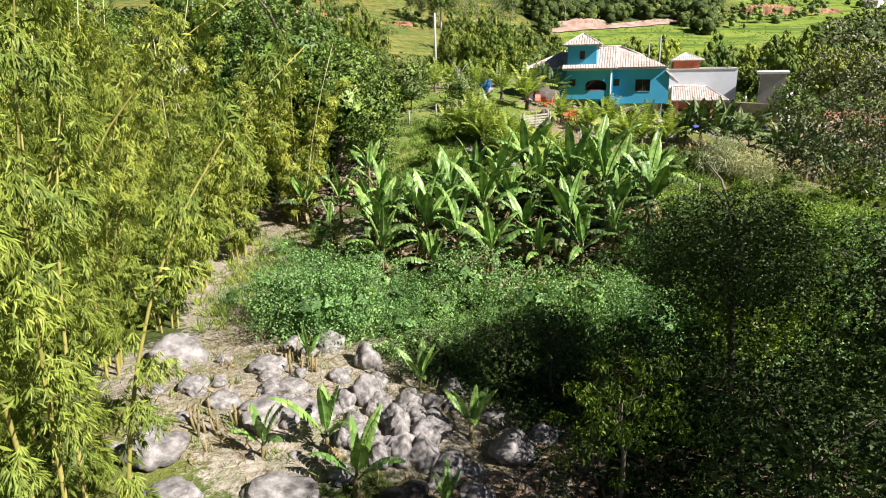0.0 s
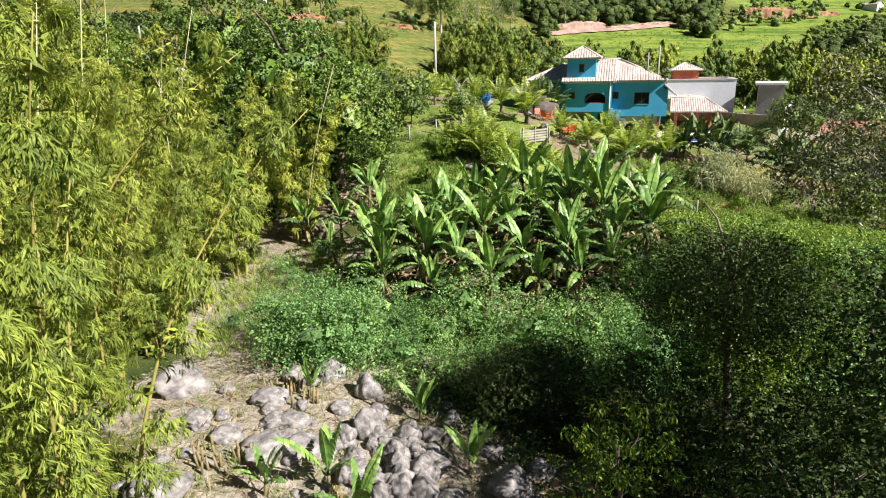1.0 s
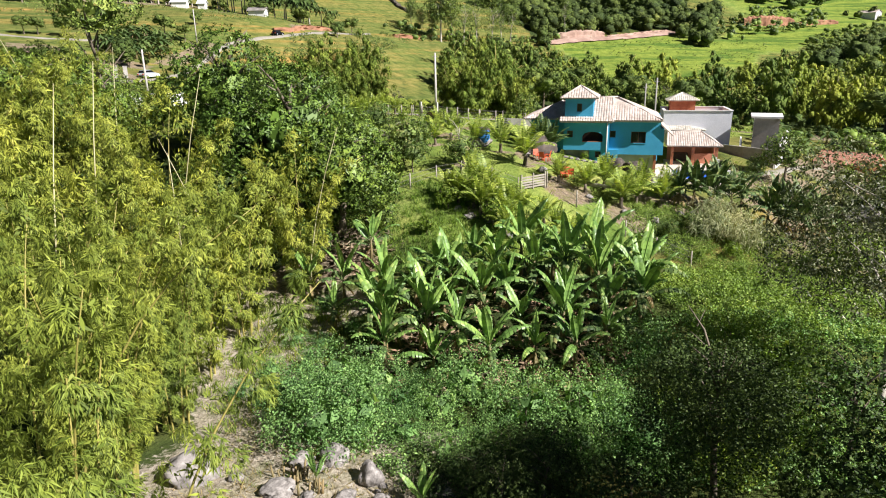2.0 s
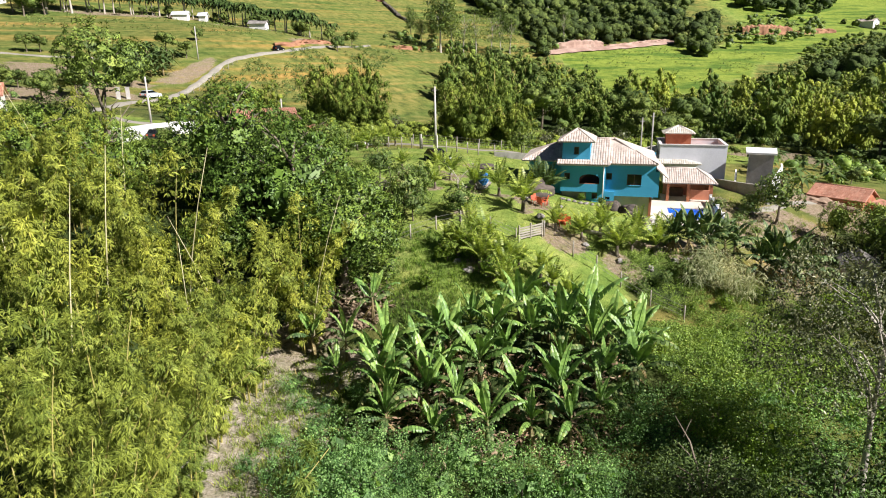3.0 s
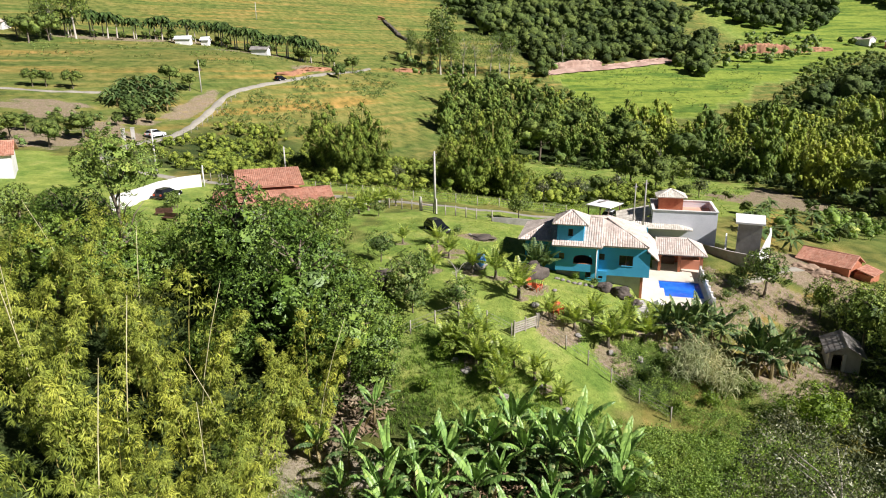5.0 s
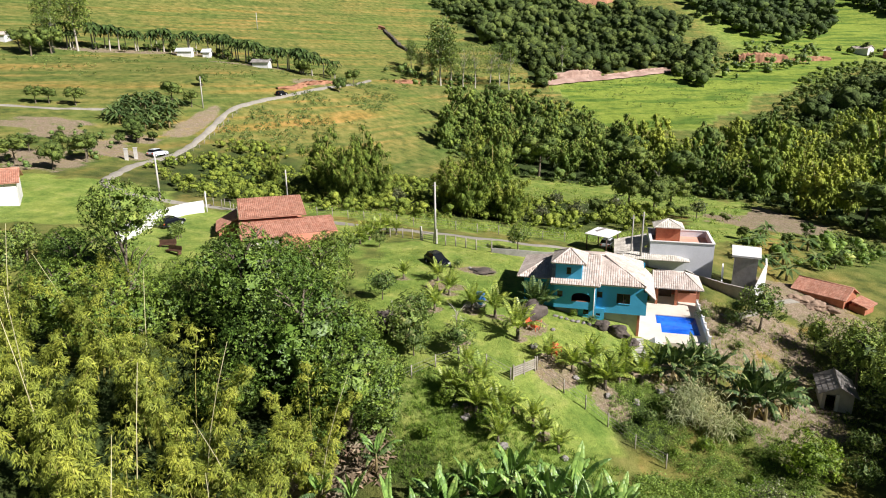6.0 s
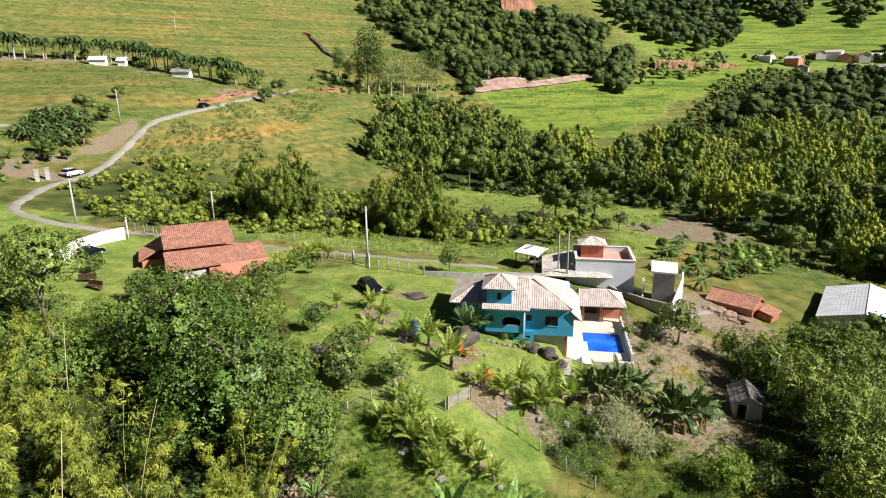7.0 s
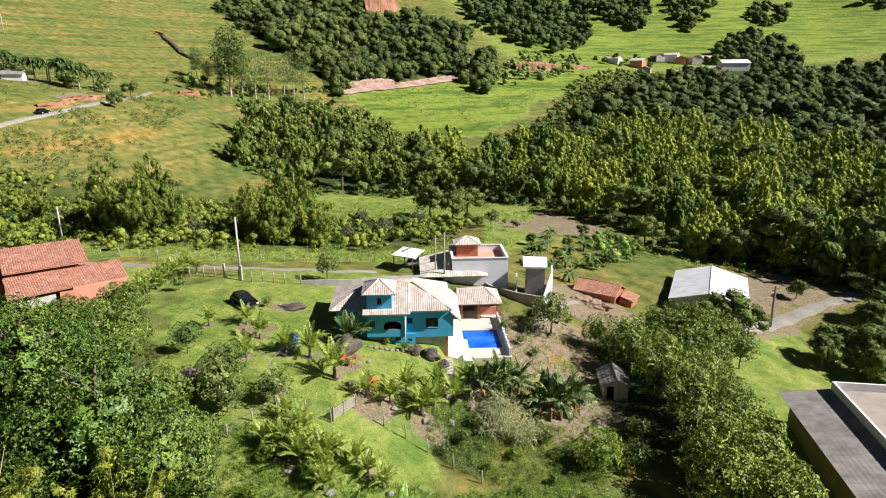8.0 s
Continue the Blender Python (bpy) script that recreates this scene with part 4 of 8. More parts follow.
def palm_trunk(h, r):
    b = Build()
    b.tube([(0, 0, -0.3), (0, 0, 0), (0.02, 0.01, h * 0.5), (0.04, 0.02, h)], [r * 1.6, r * 1.5, r, r * 0.85], 8)
    for k in range(int(h / 0.12)):
        b.tube([(0.04 * k * 0.12 / h, 0, k * 0.12), (0.04 * k * 0.12 / h, 0, k * 0.12 + 0.03)], [r * 1.12, r * 1.05], 8)
    return b.mesh("trunk", M_BARK)


PALM_TRUNK = palm_trunk(0.7, 0.13)
PALM_TALL = palm_trunk(2.2, 0.11)


def coconut_palm(x, y, scale, seed, count=15, tall=False, label="young coconut palm with arching yellow-green fronds", group="garden palms", fronds=FRONDS):
    rng = np.random.default_rng(seed)
    ob = thing("coconut_palm", pose(x, y, on(x, y), 0, 0, 360 * rng.random()) @ Matrix.Scale(scale, 4), label, "palm", group)
    part("trunk", PALM_TALL if tall else PALM_TRUNK, ob)
    h = 2.2 if tall else 0.7
    for k in range(count):
        f = part("frond", fronds[min(int(5 * k / count), 4)], ob)
        f.matrix_basis = pose(0.04, 0.02, h, 0, 0, 137.5 * k + 20 * rng.random()) @ Matrix.Scale(0.8 + 0.35 * rng.random(), 4)
    return ob


def rock_kind(seed, rough=0.22, material=M_ROCK, fine=4):
    bm = bmesh.new()
    bmesh.ops.create_icosphere(bm, subdivisions=fine, radius=1)
    off = Vector((seed * 7.3, seed * 3.1, seed))
    for v in bm.verts:
        d = v.co.normalized()
        k = 1 + rough * noise.noise(d * 1.1 + off) * 1.9 - rough * 0.9 * abs(noise.noise(d * 2.2 + off)) + rough * 0.45 * noise.noise(d * 4.0 + off) + rough * 0.22 * noise.noise(d * 10 + off)
        v.co = d * k
        v.co.z = max(v.co.z, -0.55)
    for f in bm.faces:
        f.smooth = True
    me = bpy.data.meshes.new("boulder")
    bm.to_mesh(me)
    bm.free()
    me.materials.append(material)
    return me


ROCKS = [rock_kind(k) for k in range(5)]
STONES = [rock_kind(k + 20, 0.28, M_ROCK, 2) for k in range(4)]
DARK_ROCKS = [rock_kind(k + 9, 0.25, M_DARK_ROCK) for k in range(2)]


def boulder(x, y, sx, sy, sz, turn, k=0, dark=False, sink=0.3, label="", group="stream boulders", tip=0):
    ob = new("boulder", (DARK_ROCKS if dark else ROCKS)[k % (2 if dark else 5)])
    ob.matrix_basis = pose(x, y, on(x, y) + sz * (0.55 - sink), tip, tip * 0.6, turn) @ Matrix.Diagonal((sx, sy, sz, 1))
    return tagged(ob, label or "rounded pale granite boulder in the stream bed", "rock", group)


def grass_kind(seed, n, radius, height, width, lean=0.45):
    rng = np.random.default_rng(seed)
    r = radius * np.sqrt(rng.random(n))
    a = rng.random(n) * 6.283
    base = np.stack([r * np.cos(a), r * np.sin(a), np.full(n, -0.03)], 1)
    way = np.stack([rng.normal(size=n) * lean, rng.normal(size=n) * lean, np.ones(n)], 1)
    return blades(base, way, ball(rng, n), height * (0.5 + 0.7 * rng.random(n)), np.full(n, width), 0.1, 0.25, 0.4)


def strewn(name, poly_list, spacing, patches, material, label, category, size=(0.7, 1.4), seed=1, avoid=()):
    """Uncountable growth: many small tufts joined into one mesh that covers polygons in the plan."""
    rng = np.random.default_rng(seed)
    quads_ = []
    for poly in poly_list:
        px, py = np.array([p[0] for p in poly]), np.array([p[1] for p in poly])
        area = (px.max() - px.min()) * (py.max() - py.min())
        n = int(area / spacing ** 2)
        x = px.min() + (px.max() - px.min()) * rng.random(n)
        y = py.min() + (py.max() - py.min()) * rng.random(n)
        keep = inside_all(poly, x, y)
        for q in avoid:
            keep &= ~inside_all(q, x, y)
        x, y = x[keep], y[keep]
        z = lie(x, y)
        for k in range(len(x)):
            s = size[0] + (size[1] - size[0]) * rng.random()
            a = rng.random() * 6.283
            q = patches[k % len(patches)] * s
            c, d = math.cos(a), math.sin(a)
            r = q.copy()
            r[..., 0], r[..., 1] = q[..., 0] * c - q[..., 1] * d, q[..., 0] * d + q[..., 1] * c
            quads_.append(r + np.array([x[k], y[k], z[k]]))
    return tagged(new(name, quad_mesh(name, np.concatenate(quads_), material)), label, category, kind="stuff")


# ---- plants of the foreground ----
BAMBOO_NEAR = [bamboo_kind(1, 10, 11.5, 0.28, 34, 25, 9, 0.165, 0.021, girth=0.85, weep=0.75), bamboo_kind(2, 10, 11.0, 0.34, 34, 25, 9, 0.165, 0.021, girth=0.85, weep=0.75)]
BAMBOO_MID = [bamboo_kind(3, 6, 11.5, 0.26, 30, 28, 4, 0.26, 0.042, girth=1.12, bare=1, uneven=0.42, base_r=0.9, weep=0.7), bamboo_kind(4, 6, 11.0, 0.32, 30, 28, 4, 0.26, 0.042, girth=1.16, bare=1, uneven=0.42, base_r=0.9, weep=0.7)]
for k, (x, y, s) in enumerate([(-7.2, 9.0, 1.10), (-10.5, 12.8, 1.08), (-11.8, 18.5, 1.02), (-12.0, 23.5, 0.90)]):
    bamboo_clump(BAMBOO_NEAR[k % 2], x, y, 77 * k, s)
for k, (x, y, s) in enumerate([(-15.5, 21.5, 1.1), (-12.9, 28.3, 0.92), (-12.2, 33.6, 0.92), (-18.5, 29.5, 1.12), (-17.5, 37, 1.05), (-24, 33, 1.05),
                               (-22.5, 41, 0.98), (-28, 37, 0.92), (-28, 45, 0.85), (-33, 42, 0.92), (-9.8, 38.0, 0.84)]):
    bamboo_clump(BAMBOO_MID[k % 2], x, y, 61 * k, s)

MANGO = [tree_kind(11, 10, 4.3, 4.1, 36, 1.35, 370, 0.235, 0.095, M_DARK, 0.32, 0.50, hollow=0.85, bite=0.7), tree_kind(12, 10, 4.4, 4.0, 36, 1.45, 370, 0.235, 0.095, M_DARK, 0.32, 0.50, hollow=0.85, bite=0.7)]
for k, (x, y, s) in enumerate([(-8.2, 43.6, 0.90), (-11.8, 46.0, 1.14), (-17.5, 44.0, 0.6), (-18.4, 51.5, 1.12), (-26, 53, 0.5), (-14.5, 52.5, 0.72), (-8.5, 50.5, 0.55), (-32, 57, 0.6),
                               (-22, 58, 0.48), (-34, 54, 0.8), (-39, 60, 0.52), (-26.8, 47.3, 0.85), (-32.0, 47.5, 0.8), (-13.2, 58, 0.70), (-16.6, 59.5, 0.66), (-28, 61, 0.36)]):
    plant("mango_tree", MANGO[k % 2], x, y, 83 * k, s, "dense dark-green mango tree with a rounded crown", "tree", "mango trees")

NEAR_TREE = tree_kind(21, 10.5, 2.3, 3.1, 250, 0.5, 75, 0.12, 0.066, M_COFFEE, 0.14, 0.58, hollow=0.2, bite=0.6, count=12, lobed=False, core=0)
plant("leafy_tree", NEAR_TREE, 8.2, 17.6, 20, 0.93, "slender dark tree with small leaves by the stream", "tree", stretch=0.86)
LIME_TREE = tree_kind(22, 5.3, 1.25, 1.7, 46, 0.30, 46, 0.19, 0.055, M_YOUNG, 0.08, 0.66, droop=0.9, hollow=0.1, lobed=False, bite=1.3, core=0)
# unseen trees, placed and sized to throw shade on the stream bank
SHADE_TREE = tree_kind(25, 10.5, 2.6, 3.6, 220, 0.55, 66, 0.13, 0.07, M_COFFEE, 0.15, 0.6, hollow=0.2, bite=0.5, count=10, lobed=False, core=0)
for k, (x, y, s) in enumerate([(12.6, 12.2, 1.22), (9.5, 6.2, 1.15)]):
    plant("leafy_tree", SHADE_TREE, x, y, 100 * k, s, "tall dark tree added out of view to shade the bank", "tree", "tall bank trees")
plant("fruit_tree", LIME_TREE, 3.8, 13.0, 0, 0.82, "small tree with drooping lime-green young leaves", "tree")
UNDER_TREE = tree_kind(23, 5.2, 2.4, 2.0, 60, 0.55, 95, 0.12, 0.06, M_COFFEE, 0.10, 0.55, hollow=0.5, core=0)
# the last five are added dark growth where the bank lies in shade
for k, (x, y, s) in enumerate([(6.8, 10.5, 0.9), (10.0, 11.5, 1.05), (7.2, 13.8, 0.85), (12.2, 15.0, 1.1), (5.4, 16.8, 0.72), (14, 20, 1.0), (1.5, 18.3, 0.48), (3.1, 18.9, 0.55), (0.6, 19.6, 0.42), (3.4, 20.6, 0.5), (2.0, 20.4, 0.45)]):
    plant("undergrowth_tree", UNDER_TREE, x, y, 70 * k, s, "low bushy dark-green tree on the stream bank", "tree", "bank trees")
SPARSE = tree_kind(24, 10.0, 3.9, 3.6, 200, 0.6, 70, 0.16, 0.066, M_GREY, 0.15, 0.66, bark=M_PALE_BARK, hollow=0.25, bite=0.7, count=12, core=0, lobed=False)
plant("sparse_tree", SPARSE, 16.8, 22.6, 40, 0.95, "tall open-crowned tree with grey-green leaves and bare pale twigs", "tree", stretch=1.12)

LIT_BUSH = tree_kind(26, 2.4, 1.5, 1.1, 60, 0.4, 70, 0.10, 0.055, M_LIME, 0.05, 0.5, hollow=0.4, bite=0.6, core=20, lobed=False)
for k, (x, y, s) in enumerate([(10.2, 20.2, 1.0), (11.8, 22.0, 1.1), (13.6, 24.5, 1.2), (9.4, 23.6, 0.8), (12.4, 26.5, 1.0)]):
    plant("bush", LIT_BUSH, x, y, 70 * k, s, "sunlit yellow-green bush on the bank", "bush", "bank bushes", 0.05, names=("stem", "foliage"))

# banana grove and young plants in the stream bed
rng = np.random.default_rng(5)
k = 0
for x, y in scatter(rng, [(-4.6, 30), (-3, 27.5), (6, 26.8), (9.5, 29), (10.5, 34), (6, 36.5), (-1, 36), (-4.5, 34)], 1.72):
    banana_plant(x, y, 0.66 + 0.36 * rng.random() + 0.020 * (y - 28), 100 + k, 11, 3)
    k += 1
for x, y, s in [(-9.3, 37.5, 0.8), (-6.9, 36.3, 0.85), (-5.6, 39.7, 0.9), (-7.0, 33.5, 0.7)]:
    banana_plant(x, y, s, 200 + int(x * 10), 8, 2)
for x, y, s in [(-3.5, 14.3, 0.62), (-2.6, 13.0, 0.66), (-5.1, 13.9, 0.48), (0.3, 16.0, 0.56), (-1.3, 18.4, 0.5), (-0.4, 12.6, 0.45), (-5.0, 18.9, 0.4)]:
    banana_plant(x, y, s, 300 + int(x * 10), 6, 1, "young banana plant with glossy bright leaves among stones", "young banana plants", 0.45)

LOW_BUSH = tree_kind(33, 3.2, 1.7, 1.5, 26, 0.6, 70, 0.22, 0.10, M_DARK, 0.06, 0.5, hollow=0.6, bite=0.6, core=0)
for k, (x, y, s) in enumerate([(-6.4, 43.4, 1.0), (-9.6, 41.4, 0.8), (-5.6, 46.0, 0.8), (-11.4, 42.6, 0.9), (-14.0, 41.0, 0.8)]):
    plant("bush", LOW_BUSH, x, y, 70 * k, s, "leafy dark-green bush below the mango trees", "bush", "mango undergrowth", 0.1, names=("stem", "foliage"))

# green shrubs in front of the grove
SHRUB = [tree_kind(31 + k, 1.9, 1.25, 0.95, 40, 0.33, 66, 0.085, 0.045, M_SHRUB, 0.03, 0.5, hollow=0.4, bite=0.6, core=30, lobed=False) for k in range(2)]
k = 0
for x, y in scatter(rng, [(-7.0, 23.0), (-5.5, 21.5), (-2, 20.6), (0.5, 21.4), (6, 21.6), (8, 22), (7.5, 25), (-1, 25.6), (-6, 26.5), (-7.5, 25)], 1.6):
    plant("shrub", SHRUB[k % 2], x, y, 50 * k, 0.65 + 0.75 * rng.random(), "bushy shrub with fine blue-green leaves", "shrub", "stream shrubs", 0.1, names=("stem", "foliage"))
    k += 1

# boulders
for k, (x, y, sx, sy, sz, a, dark) in enumerate([(-9.6, 19.4, 0.95, 0.8, 0.75, 20, 0), (-4.7, 20.6, 0.55, 0.5, 0.48, 0, 0), (-3.2, 19.6, 0.5, 0.45, 0.6, 40, 0), (-7.6, 13.3, 0.75, 0.6, 0.55, 10, 0), (-5.6, 15.6, 0.8, 0.6, 0.4, 70, 0),
        (-4.6, 15.8, 0.65, 0.5, 0.4, 0, 0), (-1.9, 15.8, 0.42, 0.4, 0.55, 0, 0), (-1.6, 14.9, 0.4, 0.36, 0.5, 60, 0), (-2.1, 14.2, 0.38, 0.33, 0.42, 30, 0), (-1.1, 14.5, 0.4, 0.35, 0.42, 0, 0), (-1.0, 15.6, 0.45, 0.4, 0.5, 15, 0),
        (-2.5, 16.8, 0.4, 0.38, 0.35, 0, 0), (-1.6, 17.0, 0.45, 0.4, 0.42, 80, 0), (-0.9, 17.4, 0.35, 0.3, 0.3, 0, 0), (-2.9, 15.2, 0.35, 0.3, 0.3, 0, 0), (-3.4, 16.4, 0.33, 0.3, 0.28, 0, 0), (-0.3, 14.2, 0.5, 0.4, 0.45, 20, 0),
        (1.5, 15.3, 0.75, 0.6, 0.55, 0, 0), (2.4, 16.0, 0.45, 0.4, 0.4, 0, 0), (-1.3, 12.8, 0.75, 0.6, 0.45, 10, 1), (0.4, 13.4, 0.5, 0.45, 0.35, 50, 0), (-6.2, 18.3, 0.6, 0.45, 0.35, 30, 0), (-5.8, 20.2, 0.55, 0.4, 0.35, 0, 0),
        (-4.4, 12.6, 0.8, 0.6, 0.4, 0, 0), (-6.6, 11.9, 0.6, 0.5, 0.35, 0, 0), (-3.9, 18.3, 0.35, 0.3, 0.3, 0, 0), (-2.7, 18.4, 0.35, 0.32, 0.3, 20, 0), (-0.2, 18.3, 0.4, 0.35, 0.35, 0, 0), (0.9, 17.0, 0.4, 0.3, 0.3, 0, 0), (-5.2, 17.1, 0.5, 0.35, 0.3, 10, 0),
        (-6.9, 16.2, 0.5, 0.4, 0.3, 10, 0), (-8.0, 16.8, 0.45, 0.4, 0.3, 40, 0), (-3.0, 13.5, 0.4, 0.3, 0.25, 0, 0), (-2.4, 11.9, 0.5, 0.4, 0.3, 0, 0)]):
    boulder(x, y, sx, sy, sz, a, k, bool(dark), 0.25)
# the pile of rounded rocks beside the young bananas
for k, (x, y, r, h) in enumerate([(-2.8, 17.1, 0.45, 0.6), (-2.6, 16.4, 0.19, 0.21), (-2.3, 16.5, 0.24, 0.21), (-1.8, 16.5, 0.34, 0.24), (-1.4, 16.5, 0.29, 0.34), (-1.8, 15.3, 0.33, 0.51), (-2.5, 15.2, 0.28, 0.2), (-2.9, 14.7, 0.23, 0.2), (-2.2, 14.6, 0.29, 0.32), (-1.6, 14.5, 0.38, 0.46), (-1.1, 15.3, 0.29, 0.26), (-1, 14.6, 0.43, 0.43), (-3.2, 14.7, 0.22, 0.27), (-0.8, 16.5, 0.37, 0.21), (-0.3, 14.4, 0.4, 0.37), (1.9, 15.5, 0.28, 0.28), (0.3, 14.3, 0.31, 0.25), (-3.4, 16.5, 0.29, 0.34), (-3, 15.8, 0.28, 0.21), (-5, 16.2, 0.37, 0.24), (-5.8, 17.1, 0.39, 0.22), (-1.6, 17.6, 0.31, 0.25), (-1.2, 16.4, 0.27, 0.19), (-1.9, 14.8, 0.22, 0.22), (-2.6, 14.6, 0.22, 0.18)]):
    boulder(x, y, r * 1.12, r, h * 1.15, 47 * k, k, False, 0.15, "rounded pale rock heaped in the stream bed", "rock pile")
# small growth on the bank between bamboo and bananas
for k, (x, y, s) in enumerate([(-8.6, 25.5, 0.5), (-9.4, 28.5, 0.6), (-7.6, 29.5, 0.5), (-8.8, 31.8, 0.55), (-7.4, 31.5, 0.45), (-6.4, 30.5, 0.5), (-9.8, 33.8, 0.6), (-5.6, 32.6, 0.5), (-10.2, 26.2, 0.5), (-6.8, 26.8, 0.5), (-8.0, 35.6, 0.5)]):
    plant("shrub", SHRUB[k % 2], x, y, 50 * k, s, "small green shrub on the sandy bank", "shrub", "bank shrubs", 0.05, names=("stem", "foliage"))
# loose stones between the boulders
rng = np.random.default_rng(77)
for k in range(70):
    x, y = -3.0 + rng.normal() * 2.6, 16.2 + rng.normal() * 2.2
    s = 0.10 + 0.16 * rng.random()
    ob = boulder(x, y, s * 1.3, s, s * 0.8, 360 * rng.random(), k, False, 0.3, "small loose stone in the dry stream bed", "stream stones")
    ob.name = "stone"
    ob.data = STONES[k % 4]
# cut stumps and dead stalks
for k, (x, y) in enumerate([(-6.9, 14.9), (-6.3, 15.2), (-5.9, 18.9), (-5.5, 19.3), (-7.4, 15.0), (-5.2, 18.6), (-6.1, 19.5)]):
    b = Build()
    for j in range(6):
        px_, py_ = 0.25 * rng.normal(), 0.2 * rng.normal()
        b.tube([(px_, py_, -0.1), (px_ + 0.08 * rng.normal(), py_ + 0.08 * rng.normal(), 0.3 + 0.25 * rng.random())], [0.045, 0.035], 6)
    ob = new("cane_stubble", b.mesh("cane_stubble", M_STEM))
    ob.matrix_basis = pose(x, y, on(x, y))
    tagged(ob, "clump of cut dry cane stumps", "stump", "cane stubble", "stuff")
# ---- the valley: bamboo belt, woods, scrub ----
def far_bamboo_kind(seed, height=9.0, culms=7, per=70, length=0.5, width=0.15, leaf=M_BAMBOO_FAR, core=0.74):
    """A far bamboo clump: feathery plumes that arch outwards and hang at their tips."""
    rng = np.random.default_rng(seed)
    b = Build()
    q = []
    s = np.linspace(0, 1, 9)
    for k in range(culms):
        a = 2.4 * k + 0.6 * rng.random()
        h = height * (1.08 - 0.5 * k / culms + 0.16 * rng.normal())
        reach = (0.6 + 3.6 * math.sqrt(k / culms)) * (0.7 + 0.5 * rng.random())
        side = np.array([math.cos(a), math.sin(a), 0])
        path = side * (0.3 + reach * (0.35 * s + 0.65 * s ** 2.6))[:, None] + np.array([0, 0, 1.0]) * (h * (s - 0.2 * s ** 4))[:, None]
        b.tube([path[0] - np.array([0, 0, 0.8])] + [path[i] for i in (2, 4, 6, 8)], [0.1, 0.08, 0.06, 0.05, 0.02], 4)
        girth = (0.85 + 0.5 * rng.random()) * height / 9
        # tufts along the culm, the lowest ones missing, and leaves that fringe them
        tufts = 9
        v = 0.22 + 0.76 * (np.arange(tufts) + 0.7 * rng.random(tufts)) / tufts
        c = np.stack([np.interp(v, s, path[:, i]) for i in range(3)], 1) + ball(rng, tufts) * np.array([0.75, 0.75, 0.3]) * girth
        r = (girth * np.clip(1.35 - 0.85 * v, 0.36, 1) * (0.5 + 0.45 * rng.random(tufts)))[:, None] * np.array([0.9, 0.9, 1.15])
        q.append(blob_quads(c, r * core, 2, 0.24))
        at = rng.integers(0, tufts, per)
        e = unit(ball(rng, per) + 0.3 * side + np.array([0, 0, 0.15]))
        way = e * 0.6 + 0.35 * ball(rng, per) - np.array([0, 0, 0.75])
        face = e * 1.2 + 0.2 * ball(rng, per) + np.array([0, 0, 0.25])
        size = 0.6 + 0.8 * rng.random(per)
        q.append(blades(c[at] + e * r[at] * (0.66 + 0.5 * rng.random((per, 1))), way, face, length * size * 1.25, width * size, 0.15, 0.2))
    return b.mesh("stem_thicket", M_CULM), quad_mesh("foliage", np.concatenate(q), leaf, weld=True)


FAR_BAMBOO = [far_bamboo_kind(41 + k, 9.0 + 0.3 * k, 12 - k, 108, 0.48, 0.19) for k in range(3)]
SHADED_BAMBOO = [far_bamboo_kind(44 + k, 9.0 + 0.3 * k, 11 - k, 92, 0.50, 0.20, M_BAMBOO_SHADED) for k in range(3)]
MID_TREE = [tree_kind(51, 8, 3.6, 3.2, 16, 1.5, 90, 0.36, 0.19, M_VALLEY, 0.22, 0.58, hollow=0.7, bite=0.55, count=4, core=0, mass=0.72), tree_kind(52, 8, 4.0, 2.6, 16, 1.55, 90, 0.36, 0.19, M_VALLEY, 0.22, 0.62, hollow=0.7, bite=0.6, count=4, core=0, mass=0.72), tree_kind(53, 7, 3.2, 2.6, 18, 1.05, 45, 0.40, 0.2, M_GREY, 0.18, 0.6, hollow=0.55, bite=0.6, count=5, core=20)]
rng = np.random.default_rng(8)

k = 0
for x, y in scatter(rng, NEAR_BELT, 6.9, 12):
    # left of this line the belt's shade is put into the leaf colour
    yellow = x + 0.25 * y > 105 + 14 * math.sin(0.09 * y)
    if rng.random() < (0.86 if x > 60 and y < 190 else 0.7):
        plant("bamboo_clump", (FAR_BAMBOO if yellow and k % 5 else SHADED_BAMBOO)[k % 3], x, y, 360 * rng.random(), 0.85 + 0.95 * rng.random() ** 1.3, "feathery yellow-green bamboo clump in the valley" if yellow and k % 5 else "feathery bamboo clump in a green darkened for shade", "bamboo", "valley bamboo belt", 0.2, names=("stem_thicket", "foliage"))
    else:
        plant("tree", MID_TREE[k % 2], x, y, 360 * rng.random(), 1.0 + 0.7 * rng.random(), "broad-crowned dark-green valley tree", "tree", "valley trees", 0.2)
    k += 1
# single clumps and trees of the middle distance
LANE_BAMBOO = [far_bamboo_kind(47 + k, 9.0 + 0.3 * k, 14 - k, 420, 0.30, 0.10, M_LANE, 0.6) for k in range(3)]
